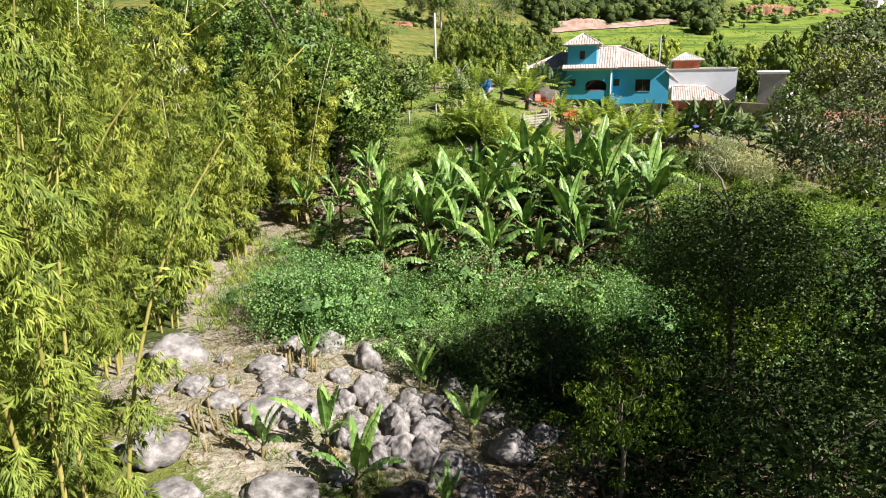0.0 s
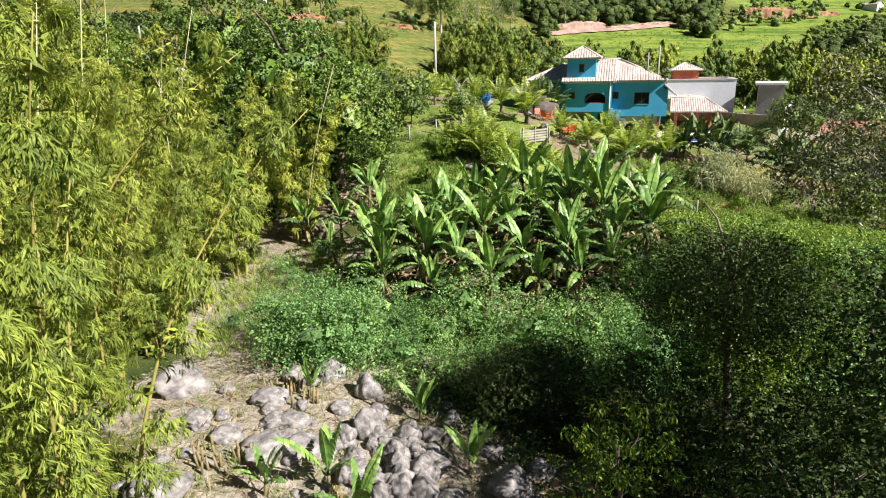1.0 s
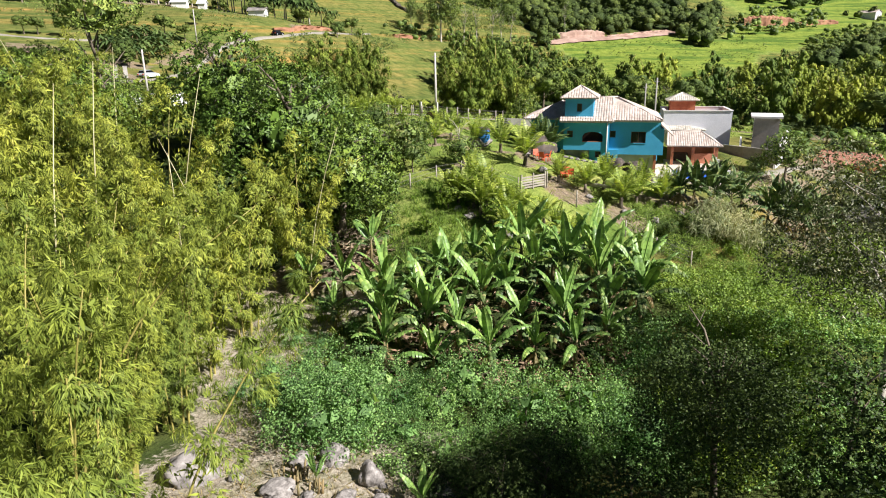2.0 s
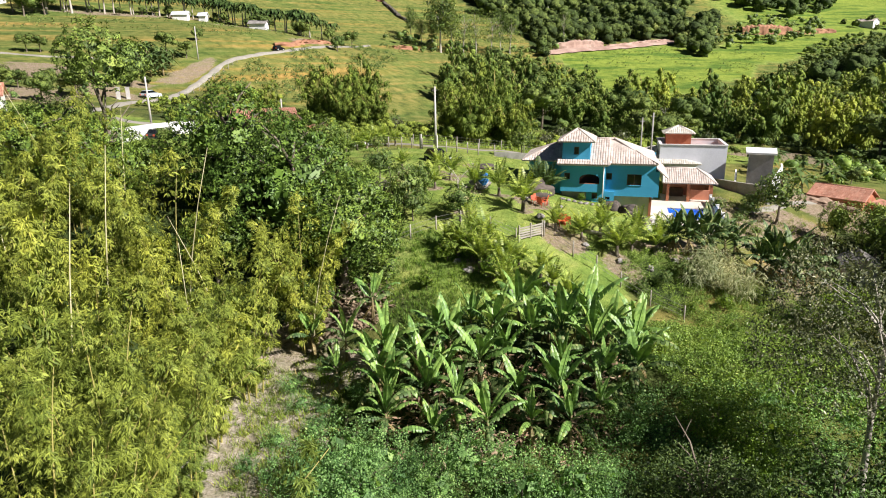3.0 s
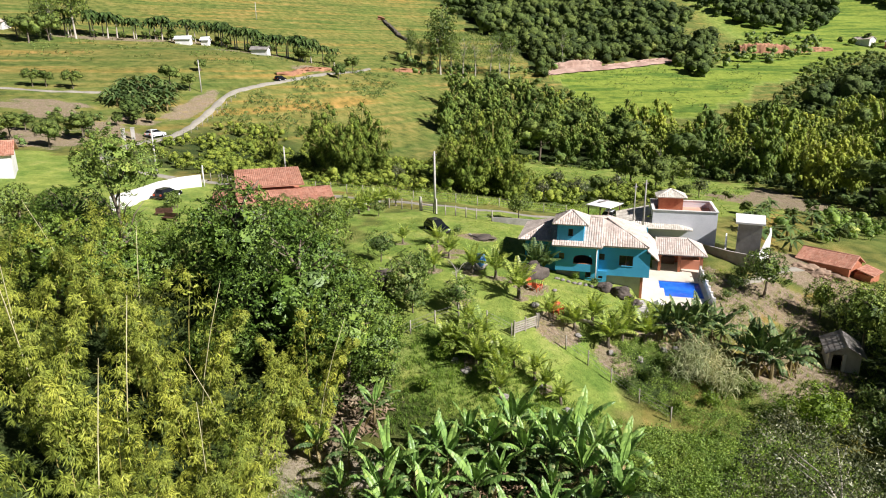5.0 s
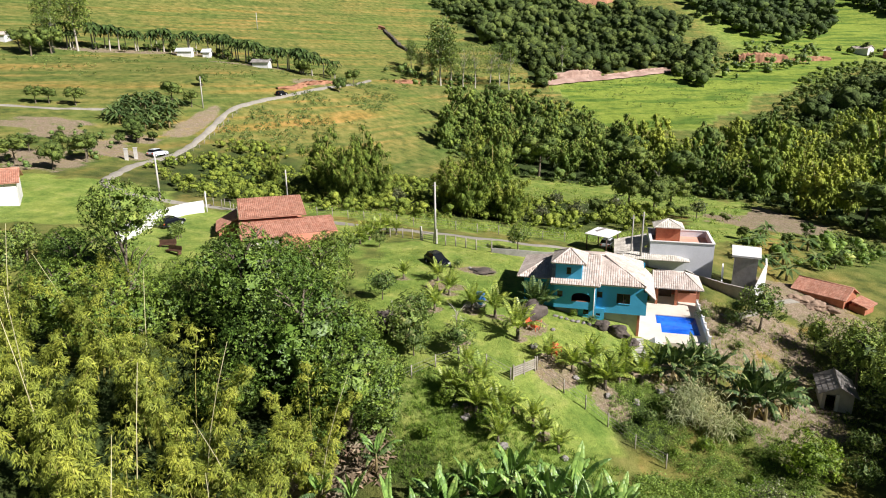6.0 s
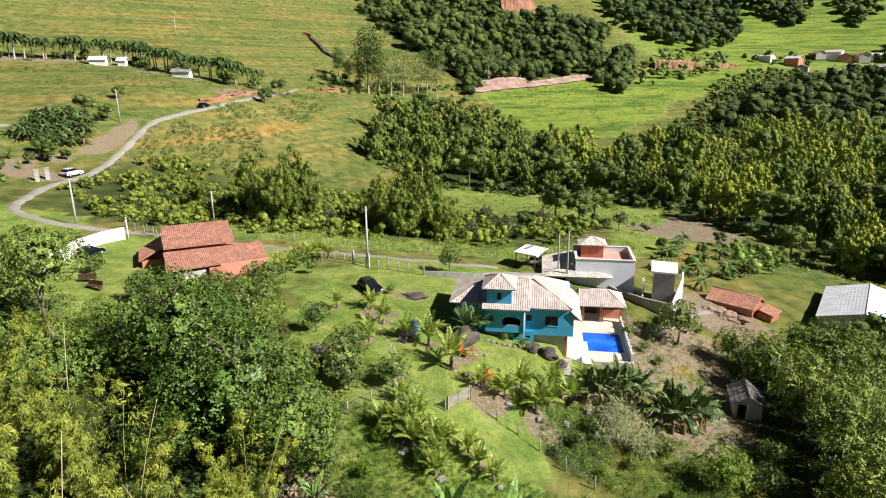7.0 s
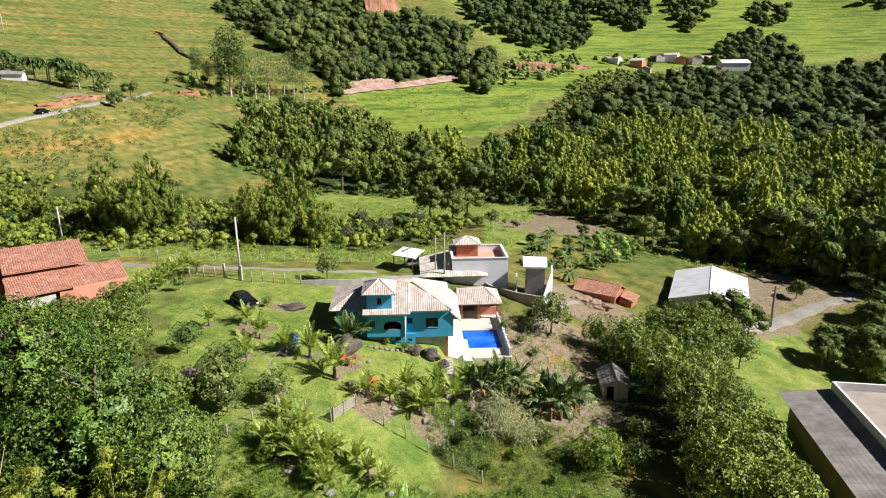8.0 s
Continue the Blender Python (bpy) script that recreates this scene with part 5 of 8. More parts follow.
for x, y, s, j in [(-21.5, 113, 1.35, 0), (-17.0, 117, 1.4, 1), (-24.5, 118, 1.2, 2), (-14.5, 113.5, 1.0, 0), (2.5, 107, 1.25, 0), (7.0, 111, 1.35, 1), (4.0, 115, 1.25, 2), (-19, 111, 1.0, 2), (9.8, 107.5, 1.0, 0), (-0.5, 111, 1.0, 1), (-37, 128, 0.8, 2)] + [(82, 99, 1.1, 0), (89, 95, 1.2, 1), (94, 89, 1.25, 2), (99, 84, 1.3, 0), (105, 79, 1.3, 1), (109, 72, 1.3, 2), (103, 88, 1.4, 1), (96, 97, 1.4, 2)]:
    plant("bamboo_clump", (LANE_BAMBOO if x < 80 else FAR_BAMBOO)[j], x, y, 70 * j + x, s, "tall feathery bamboo clump beyond the lane", "bamboo", "lane bamboo", 0.2, names=("stem_thicket", "foliage"))
for x, y, s, j in [(42, 130, 0.9, 0), (47, 134, 1.0, 1), (39.5, 139, 1.0, 0), (48.5, 123, 0.6, 2), (-47, 80, 0.0, 0), (-73, 146, 0.55, 1), (-74, 126.5, 0.6, 1), (-73.5, 114, 0.7, 0), (-75.5, 149, 0.7, 0), (-80.5, 114, 0.7, 1), (-84, 124, 0.5, 1), (-144, 222, 1.2, 0), (-141, 229, 1.2, 1), (-150, 226, 1.0, 1), (-106, 162, 0.6, 1),
                   (-103, 163, 0.55, 1), (-97, 164, 0.65, 1), (-75, 193, 0.5, 0), (-72, 176, 0.6, 1), (-39.3, 223, 0.7, 0), (-38, 246, 0.8, 1), (-56, 240, 0.8, 0), (-77, 176, 0.8, 1), (-75, 141.5, 0.36, 0), (-72.5, 145, 0.34, 1), (-70.6, 148.5, 0.34, 0), (-73, 124, 0.75, 1), (-81.5, 130, 0.5, 0),
                   (16, 111, 0.55, 2), (23, 115.5, 0.6, 2), (20.8, 126, 0.6, 2), (-15, 119, 0.55, 0), (-10, 113, 0.5, 2), (-30, 120, 0.5, 0), (13, 118, 0.5, 2), (28, 120, 0.5, 0), (33, 126, 0.55, 2), (61.8, 66.3, 0.85, 1), (56, 65, 0.75, 1), (60, 63, 0.6, 2), (51, 66, 0.6, 1), (64.4, 65, 0.65, 1), (58.6, 61, 0.6, 2),
                   (70, 58, 0.62, 0), (73.3, 59, 0.75, 1), (76, 57, 0.85, 0), (81, 58, 0.8, 1), (74, 53.5, 0.7, 0), (84, 63, 0.75, 0), (79, 52, 0.8, 1), (90, 65, 0.8, 1), (86, 57, 0.8, 0), (84, 76, 0.45, 0), (86, 94, 1.0, 1), (74, 104, 0.9, 1), (95, 82, 0.8, 0), (52, 96, 0.25, 0), (58, 92, 0.3, 0), (55, 101, 0.3, 1), (64, 98, 0.3, 0), (49, 104, 0.3, 0), (70, 104, 0.3, 2)]:
    if s:
        plant("tree", MID_TREE[j], x, y, 40 * x, s, ["round green tree in the valley", "dark-green spreading tree on the slope", "grey-green bushy tree with bare twigs"][j], "tree", "scattered trees", 0.1)
LAWN_TREE = tree_kind(54, 8, 3.0, 3.0, 34, 0.95, 60, 0.40, 0.19, M_TREE, 0.2, 0.6, hollow=0.6, bite=0.6, core=60)
for x, y, s in [(34.6, 66.6, 0.72), (-43, 60, 0.55), (-48, 57, 0.8), (-42, 54, 0.8), (-13.2, 69.0, 0.55), (-15.0, 71.0, 0.5), (-23, 68, 0.42), (-27.5, 69, 0.4), (-19.5, 67.5, 0.42), (-16.5, 68.5, 0.4), (8.6, 80.5, 0.45)]:
    plant("leafy_tree", LAWN_TREE, x, y, 50 * x, s, "leafy green garden tree with layered crown", "tree", "garden trees")
TALL_TREE = tree_kind(57, 14.6, 3.3, 3.0, 30, 1.05, 150, 0.24, 0.10, M_ROW, 0.2, 0.78, hollow=0.6, bite=0.7, count=8, core=40)
plant("tall_tree", TALL_TREE, -27.5, 50.2, 30, 1.0, "tall single tree with a high yellow-green crown", "tree")
# tall thin trees on the ridge behind
GUM = tree_kind(55, 18, 3.2, 7.0, 80, 1.3, 30, 0.7, 0.26, M_TREE, 0.28, 0.6, bark=M_PALE_BARK, hollow=0.3, bite=0.7, count=9, lobed=False, core=20)
PALE_GUM = tree_kind(56, 17, 3.0, 6.5, 54, 1.3, 20, 0.6, 0.22, M_TREE, 0.25, 0.62, bark=M_PALE_BARK, hollow=0.2, bite=0.8, count=11, lobed=False, core=0)
for x, y, s, j in [(-5.4, 299.6, 1.6, 0), (-1.6, 300, 1.2, 0), (4.9, 304.6, 1.15, 1), (10, 309.5, 1.2, 1), (18, 314, 1.2, 1), (22, 318, 1.25, 1), (27.7, 321.4, 1.15, 1), (-10, 306, 0.7, 0), (-20, 314, 0.75, 0), (-15, 311, 0.6, 0), (60, 362, 1.0, 1), (-137, 238, 1.3, 0), (-142, 232, 1.1, 0)]:
    plant("gum_tree", (GUM, PALE_GUM)[j], x, y, 31 * x, s, "tall slender gum tree with a pale trunk", "tree", "ridge gum trees")


def far_woods(name, polys, spacing, size, leaves, blade, material, label, seed, patchy=0.0, clear=()):
    """Woods too far to count: many uneven crowns joined in one mesh."""
    rng = np.random.default_rng(seed)
    q = []
    for poly in polys:
        px, py = np.array([p[0] for p in poly]), np.array([p[1] for p in poly])
        nx_, ny_ = max(1, int((px.max() - px.min()) / spacing)), max(1, int((py.max() - py.min()) / spacing))
        X, Y = np.meshgrid(np.arange(nx_), np.arange(ny_))
        x = px.min() + (X + 0.5 + 1.3 * (rng.random(X.shape) - 0.5) + 0.5 * (Y % 2)) * spacing
        y = py.min() + (Y + 0.5 + 1.3 * (rng.random(X.shape) - 0.5)) * spacing
        keep = inside_all(poly, x, y) & (x < 1.42 * y)
        if patchy:
            keep &= np.sin(0.23 * x + 1.7 * np.sin(0.11 * y)) * np.sin(0.19 * y + 1.3 * np.sin(0.13 * x)) + 0.5 * rng.random(x.shape) > patchy
        for cx, cy, cr in clear:
            keep &= np.hypot(x - cx, y - cy) > cr
        x, y = x[keep], y[keep]
        r = size * (0.5 + 0.85 * rng.random(len(x)) ** 1.3)
        z = lie(x, y)
        c = np.stack([x, y, z + r * (0.55 + 0.6 * rng.random(len(x)))], 1)
        tall = 0.7 + 0.35 * rng.random((len(x), 1))
        cc, rr = np.repeat(c, leaves, 0), np.repeat(r * (0.9 + 0.0 * x), leaves)[:, None]
        n = len(cc)
        d = ball(rng, n)
        d[:, 2] = np.where(d[:, 2] < -0.35, -d[:, 2], d[:, 2])
        ph = np.repeat(6.28 * rng.random((len(x), 3)), leaves, 0)
        bough = np.sin(4.2 * d[:, :1] + ph[:, :1]) * np.sin(4.6 * d[:, 1:2] + ph[:, 1:2]) + 0.6 * np.sin(5 * d[:, 2:] + ph[:, 2:])
        base = cc + d * rr * (0.74 + 0.26 * bough + 0.32 * rng.random((n, 1))) * np.concatenate([np.ones((n, 2)), np.repeat(tall, leaves, 0)], 1)
        if size > 0.9:
            boughs = 6 if size > 3 else 2
            bd = unit(rng.normal(size=(len(x) * boughs, 3)) + np.array([0, 0, 0.35]))
            bs = np.repeat(r[:, None] * np.concatenate([np.ones((len(x), 2)), tall], 1), boughs, 0)
            q.append(blob_quads(np.repeat(c, boughs, 0) + bd * bs * 0.5, bs * (0.34 + 0.2 * rng.random((len(bs), 1))), 2, 0.26))
        q.append(blades(base, np.cross(d, ball(rng, n)) + 0.35 * d - np.array([0, 0, 0.25]), d + 0.65 * ball(rng, n) + np.array([0, 0, 0.2]), blade * (0.6 + 0.7 * rng.random(n)), blade * (0.45 + 0.2 * rng.random(n)), 0.15, 0.15))
    return tagged(new(name, quad_mesh(name, np.concatenate(q), material, weld=True)), label, "forest", kind="stuff")



far_woods("valley_forest", [FAR_BELT], 7.4, 5.6, 60, 1.2, M_FOREST, "dense mixed green forest filling the valley", 61, clear=[(378, 436, 20), (360, 418, 16)])
far_woods("hill_forest", [FAR_WOOD], 6.8, 5.2, 56, 1.2, M_FOREST, "dark-green forest on the steep hillside", 62)
far_woods("hill_forest", [[(202, 606), (368, 631), (333, 595), (304, 537), (256, 488), (239, 484), (228, 492), (217, 508), (207, 514), (194, 528), (194, 556)], [(368, 631), (417, 627), (411, 606), (378, 565), (362, 570), (344, 593)]], 8.0, 5.8, 52, 1.3, M_FOREST, "dark-green forest above the grassy spur", 63)
far_woods("hill_forest", [[(434, 627), (495, 608), (460, 575), (429, 547), (410, 543), (426, 584)], [(532, 603), (589, 603), (552, 567), (497, 536), (498, 562)], [(644, 566), (700, 590), (720, 560), (665, 535)]], 8.4, 5.6, 52, 1.3, M_FOREST, "dark-green woods in the folds of the green hills", 64)
far_woods("hill_forest", [[(-17, 462), (103, 563), (170, 640), (202, 606), (368, 631), (417, 627), (434, 640), (500, 650), (420, 800), (100, 800), (-60, 620)]], 11, 6.6, 40, 1.6, M_FOREST, "dark-green forest on the far ridge", 72, 0.0)
far_woods("hill_forest", [[(270, 488), (310, 485), (345, 482), (385, 480), (392, 470), (340, 455), (292, 455), (274, 468)]], 9.5, 3.4, 50, 1.0, M_FOREST, "trees among the village houses", 73, 0.05)
far_woods("scrub_thicket", [[(118, 232), (156, 262), (150, 275), (160, 298), (188, 338), (224, 366), (278, 400), (330, 426), (325, 434), (270, 412), (215, 380), (176, 352), (148, 308), (128, 282), (108, 262)], [(42, 246), (37, 270), (24, 282), (20, 300), (40, 322), (54, 322), (58, 292), (66, 262), (59, 226)], [(213, 400), (254, 432), (284, 443), (314, 434), (330, 408), (300, 395), (240, 372), (205, 352), (190, 365)]], 4.6, 2.3, 36, 0.7, M_VALLEY, "leafy green thicket between the field and the woods", 80)
far_woods("scrub_thicket", [[(165, 385), (235, 430), (262, 470), (215, 482), (190, 440), (140, 424)]], 7, 3.0, 36, 0.9, M_TREE, "rough green thicket along the hillside", 65)
# scrub of the middle distance
far_woods("scrub_thicket", [[(-63, 128), (-50, 112), (-44, 107), (-28, 104), (0, 100), (0, 118), (-28, 146), (-50, 165), (-62, 150)]], 1.75, 1.05, 26, 0.34, M_LANE, "tangled green scrub below the pasture", 66, -0.15)
far_woods("scrub_thicket", [[(-16, 108), (0, 104), (20, 103), (36, 110), (43, 122), (40, 132), (16, 134), (0, 150), (-14, 165), (-20, 140)]], 1.9, 1.15, 26, 0.36, M_LANE, "tangled green scrub on the valley floor", 67, -0.15)
far_woods("scrub_thicket", [[(-62, 168), (-46, 215), (-30, 285), (-18, 280), (-24, 215), (-36, 165), (-55, 152)]], 1.7, 0.7, 24, 0.40, M_SCRUB, "sparse low bushes on the pasture slope", 68, 0.3)
far_woods("scrub_thicket", [[(-36, 300), (-5, 320), (60, 350), (50, 335), (15, 322), (-5, 295), (-20, 285)]], 5.0, 2.2, 36, 0.7, M_TREE, "green thicket below the ridge road", 69)
far_woods("scrub_thicket", [[(-95, 124), (-78, 104), (-70, 116), (-74, 136), (-79, 150), (-88, 150)]], 3.4, 1.0, 36, 0.32, M_SCRUB, "orchard bushes beside the hill road", 70, 0.12)
far_woods("pasture_tufts", [[(-60, 205), (-150, 190), (-150, 250), (-60, 290), (-46, 230)], [(56, 336), (84, 368), (137, 405), (188, 396), (160, 345), (108, 290)]], 3.0, 0.45, 12, 0.45, M_SCRUB, "scattered low tufts on the pasture", 71, 0.45)
# dark trees among the palms on the hill, scattered trees on the pastures and along the valley floor
rng = np.random.default_rng(15)
for k in range(26):
    s = rng.random()
    x = -152 + 108 * s
    y = float(np.interp(x, [-159, -135, -111, -96, -77, -51, -40], [229, 244, 257, 262, 246, 242, 258])) + rng.normal() * 2.2
    plant("tree", MID_TREE[(0, 1, 1)[k % 3]], x, y, 77 * k, 0.3 + 0.4 * rng.random(), "dark bushy tree among hill palms", "tree", "palm row trees", 0.2)
for k in range(60):
    x = 44 + 62 * rng.random()
    y = 128 - 0.62 * (x - 44) + 14 * rng.random() - 8
    if not (56 < x < 76 and 68 < y < 86) and x < 82 and not inside([(51, 113), (68, 150), (80, 125), (69, 113)], x, y):
        plant("bush", MID_TREE[(0, 1, 0, 2)[k % 4]], x, y, 77 * k, 0.12 + 0.28 * rng.random() ** 2, "low leafy bush on the valley floor", "bush", "valley floor bushes", 0.1, names=("stem", "foliage"))
far_woods("scrub_thicket", [[(58, 104), (64, 94), (92, 84), (112, 84), (104, 104), (86, 122), (78, 122), (68, 112)], [(40, 165), (50, 168), (64, 150), (54, 148)]], 3.0, 0.75, 24, 0.4, M_SCRUB, "low scrub on the valley floor", 74, 0.1)
far_woods("scrub_thicket", [[(-6, 206), (22, 184), (48, 173), (75, 152), (85, 122), (93, 97), (100, 73), (96, 71), (88, 94), (79, 120), (70, 149), (46, 168), (20, 179), (-8, 200)]], 2.4, 1.5, 30, 0.42, M_VALLEY, "dense leafy undergrowth along the edge of the bamboo belt", 81)
far_woods("leafy_thicket", [[(46, 91), (58, 89), (70, 98), (67, 108), (56, 107), (48, 101)]], 2.3, 1.3, 48, 0.34, M_HERB, "leafy green thicket behind the brick shed", 76, 0.1)
far_woods("meadow_tufts", [MEADOW, LANE_FIELD], 1.9, 0.5, 12, 0.3, M_HERB, "rough tufts and weeds on the valley meadow", 77, 0.2)
# palm row on the hill
rng = np.random.default_rng(9)
q = []
for k in range(13):
    a, rise = 2.4 * k, 0.9 - 1.1 * (k / 13)
    for j in range(5):
        base = np.array([[math.cos(a) * 0.55 * j * math.cos(rise), math.sin(a) * 0.55 * j * math.cos(rise), 6.0 + 0.55 * j * math.sin(rise) - 0.07 * j * j]])
        for side in (-1, 1):
            way = np.array([[math.cos(a) * 0.7 - side * math.sin(a) * 0.6, math.sin(a) * 0.7 + side * math.cos(a) * 0.6, 0.2 - 0.16 * j]])
            q.append(blades(base, way, np.array([[0, 0, 1.0]]), [1.6], [0.6], 0.1, 0.45))
ROW_CROWN = quad_mesh("crown", np.concatenate(q), M_COFFEE)
ROW_TRUNK = Build().tube([(0, 0, -0.6), (0, 0, 0), (0.1, 0, 3), (0.15, 0.05, 6.0)], [0.3, 0.24, 0.17, 0.14], 7).mesh("trunk", M_PALE_BARK)
for k in range(44):
    s = k / 43
    x = -146 + 100 * s + rng.normal() * 1.2
    y = float(np.interp(x, [-159, -135, -111, -96, -77, -51, -40], [230, 246, 260, 266, 250, 245, 262])) + rng.normal() * 1.5
    plant("palm_tree", (ROW_TRUNK, ROW_CROWN), x, y, 50 * k, 0.95 + 0.45 * rng.random(), "tall palm in a long row on the hill", "palm", "hill palm row")
# bananas below the hill road
q = []
for k in range(16):
    a, up = 2.4 * k, (0.05 + 0.4 * rng.random()) if k % 3 else (0.4 + 0.7 * rng.random())
    q.append(blades(np.array([[0, 0, 1.4]]), np.array([[math.cos(a), math.sin(a), up * 1.6]]), np.array([[0.4 * math.cos(a), 0.4 * math.sin(a), 1.0]]), [2.5], [0.6], 0.2, 0.6))
FAR_BANANA = (Build().tube([(0, 0, -0.5), (0, 0, 1.8)], [0.25, 0.15], 6).mesh("pseudostem", M_STEM), quad_mesh("leaf_rosette", np.concatenate(q), M_BANANA_DARK))
for x, y in scatter(rng, [(-85, 157), (-77, 153), (-71, 159), (-74, 174), (-84, 175), (-88, 168)], 2.7):
    plant("banana_plant", FAR_BANANA, x, y, 360 * rng.random(), 1.0 + 0.5 * rng.random(), "distant dark banana plant by the hill road", "banana plant", "hill bananas", names=("pseudostem", "leaf_rosette"))
for x, y in [(50, 100), (53, 97), (47, 97), (44, 92), (56, 110), (46, 89), (50, 92), (58, 100), (61, 96), (55, 92), (52, 104), (47, 85), (43, 86)]:
    plant("banana_plant", FAR_BANANA, x, y, 50 * x, 0.9, "banana plant on the slope behind the brick shed", "banana plant", "shed bananas", names=("pseudostem", "leaf_rosette"))


# bare earth: road cut, gullies, landslips
def bank(name, path, height, material, label, lean=0.25, seed=1):
    """A cut bank with a ragged top along a line in the plan."""
    rng = np.random.default_rng(seed)
    pts = []
    for (a, b_), (c, d) in zip(path, path[1:]):
        n = max(2, int(math.hypot(c - a, d - b_) / 1.5))
        pts += [(a + (c - a) * i / n, b_ + (d - b_) * i / n) for i in range(n)]
    pts.append(path[-1])
    b = Build()
    verts, faces = [], []
    for i, (x, y) in enumerate(pts):
        j, k = max(i - 1, 0), min(i + 1, len(pts) - 1)
        d = Vector((pts[k][0] - pts[j][0], pts[k][1] - pts[j][1], 0)).normalized()
        s = Vector((-d.y, d.x, 0))
        h = height * (0.82 + 0.2 * rng.random()) * math.sin(math.pi * min(max((i + 0.6) / len(pts), 0.03), 0.97)) ** 0.15
        for f, o in ((-0.6, -0.2), (0.1, 0.1), (0.45, 0.25), (0.8, 0.32), (1.0, 0.7), (0.7, 3.0)):
            w = o * height * lean * 2 + 0.25 * rng.normal()
            px_, py_ = x + s.x * w, y + s.y * w
            verts.append((px_, py_, on(x, y) + f * h))
    for i in range(len(pts) - 1):
        faces += [(i * 6 + k, i * 6 + 6 + k, i * 6 + 7 + k, i * 6 + 1 + k) for k in range(5)]
    b.add(verts, faces)
    return tagged(new(name, b.mesh(name, material)), label, "earth bank", kind="structure")


bank("earth_bank", [(52, 345), (64, 351), (82, 362)], 4.6, M_PINK_SOIL, "ragged pink earth cut above the road", seed=1)
bank("earth_bank", [(84, 363), (107, 382), (130, 400)], 1.8, M_PINK_SOIL, "low pink earth bank beside the road", seed=2)
bank("earth_bank", [(-55, 203), (-51, 207), (-48, 221), (-43, 236)], 1.6, M_RED_SOIL, "orange-red earth bank above the hill road", seed=3)
bank("earth_bank", [(-25, 281), (-15, 292)], 1.8, M_RED_SOIL, "orange-red eroded bank", seed=4)
bank("earth_bank", [(185, 428), (200, 428), (220, 434)], 7.0, M_RED_SOIL, "dark red eroded bank on the spur", seed=5)
bank("earth_bank", [(101, 543), (116, 550), (136, 571)], 20.0, M_RED_SOIL, "large red landslip on the wooded hill", seed=6)
# no ditch is cut: dark rock colour on a low bank stands for its shadow
bank("earth_bank", [(-40, 377), (-35, 365), (-30, 352), (-21, 341)], 1.6, M_DARK_ROCK, "eroded gully as a raised strip, coloured dark for its shadow", seed=7)
bank("earth_bank", [(-43, 380), (-39, 378)], 2.6, M_RED_SOIL, "red head of the eroded gully", seed=8)
bank("earth_bank", [(224, 436), (240, 443), (255, 447)], 3.5, M_RED_SOIL, "orange earth bank on the grassy spur", seed=9)
# ---- buildings ----
def panel(b, u0, u1, z0, z1, v, thick, holes=()):
    """An upright wall along u with openings cut through it: holes are (u0, u1, z0, z1)."""
    us = sorted({u0, u1, *(h[0] for h in holes), *(h[1] for h in holes)})
    for a, c in zip(us, us[1:]):
        cuts = sorted((h[2], h[3]) for h in holes if h[0] <= a + 1e-6 and h[1] >= c - 1e-6)
        z = z0
        for lo, hi in cuts:
            if lo > z:
                b.box(a, v, z, c, v + thick, lo)
            z = hi
        if z < z1:
            b.box(a, v, z, c, v + thick, z1)


def window(house, u0, u1, z0, z1, v, frame_mat=M_DARK_WOOD, split=2, label="dark-framed window", sill=M_BLUE):
    """A frame with panes and a sill, set back in its opening."""
    b = Build()
    w = 0.06
    b.box(u0, v + 0.06, z0, u1, v + 0.13, z0 + w).box(u0, v + 0.06, z1 - w, u1, v + 0.13, z1)
    b.box(u0, v + 0.06, z0 + w, u0 + w, v + 0.13, z1 - w).box(u1 - w, v + 0.06, z0 + w, u1, v + 0.13, z1 - w)
    for k in range(1, split):
        c = u0 + (u1 - u0) * k / split
        b.box(c - w / 2, v + 0.07, z0 + w, c + w / 2, v + 0.12, z1 - w)
    win = part("window", b.mesh("window", frame_mat), house, label)
    for k in range(split):
        a, c = u0 + w + (u1 - u0 - 2 * w) * k / split, u0 + w + (u1 - u0 - 2 * w) * (k + 1) / split
        part("pane", Build().box(a, v + 0.09, z0 + w, c, v + 0.10, z1 - w).mesh("pane", M_GLASS), win)
    part("sill", Build().box(u0 - 0.04, v - 0.05, z0 - 0.04, u1 + 0.04, v + 0.05, z0 - 0.002).mesh("sill", sill), win)


def cap(path, material, r=0.09):
    return Build().tube(path, r, 7).mesh("ridge_cap", material)


def hip_roof(house, u0, u1, v0, v1, eave, top, material, ridge=None, name="roof", tile=0.24):
    """A hipped tile roof over a rectangle; ridge: its (u0, u1) or None for a pyramid."""
    vm = (v0 + v1) / 2
    a, c = ridge or ((u0 + u1) / 2, (u0 + u1) / 2)
    A, B, C, D = (u0, v0, eave), (u1, v0, eave), (u1, v1, eave), (u0, v1, eave)
    P, Q = (a, vm, top), (c, vm, top)
    b = Build()
    flat = abs(a - c) < 1e-6
    b.tiles([A, B, Q] if flat else [A, B, Q, P], tile).tiles([C, D, P] if flat else [C, D, P, Q], tile)
    b.tiles([B, C, Q], tile).tiles([D, A, P], tile)
    roof = part(name, b.mesh(name, material), house)
    for path in ([A, P], [B, Q], [C, Q], [D, P], [P, Q]):
        if path[0] != path[1]:
            part("ridge_cap", cap(path, material, 0.10), roof)
    return roof


# the blue house: local frame with u along its front, v to the back
H = pose(9.8, 62.0, 0, 0, 0, -14.0)
house = thing("house", H, "bright blue plastered house with pale clay tile roofs", "house")
b = Build()
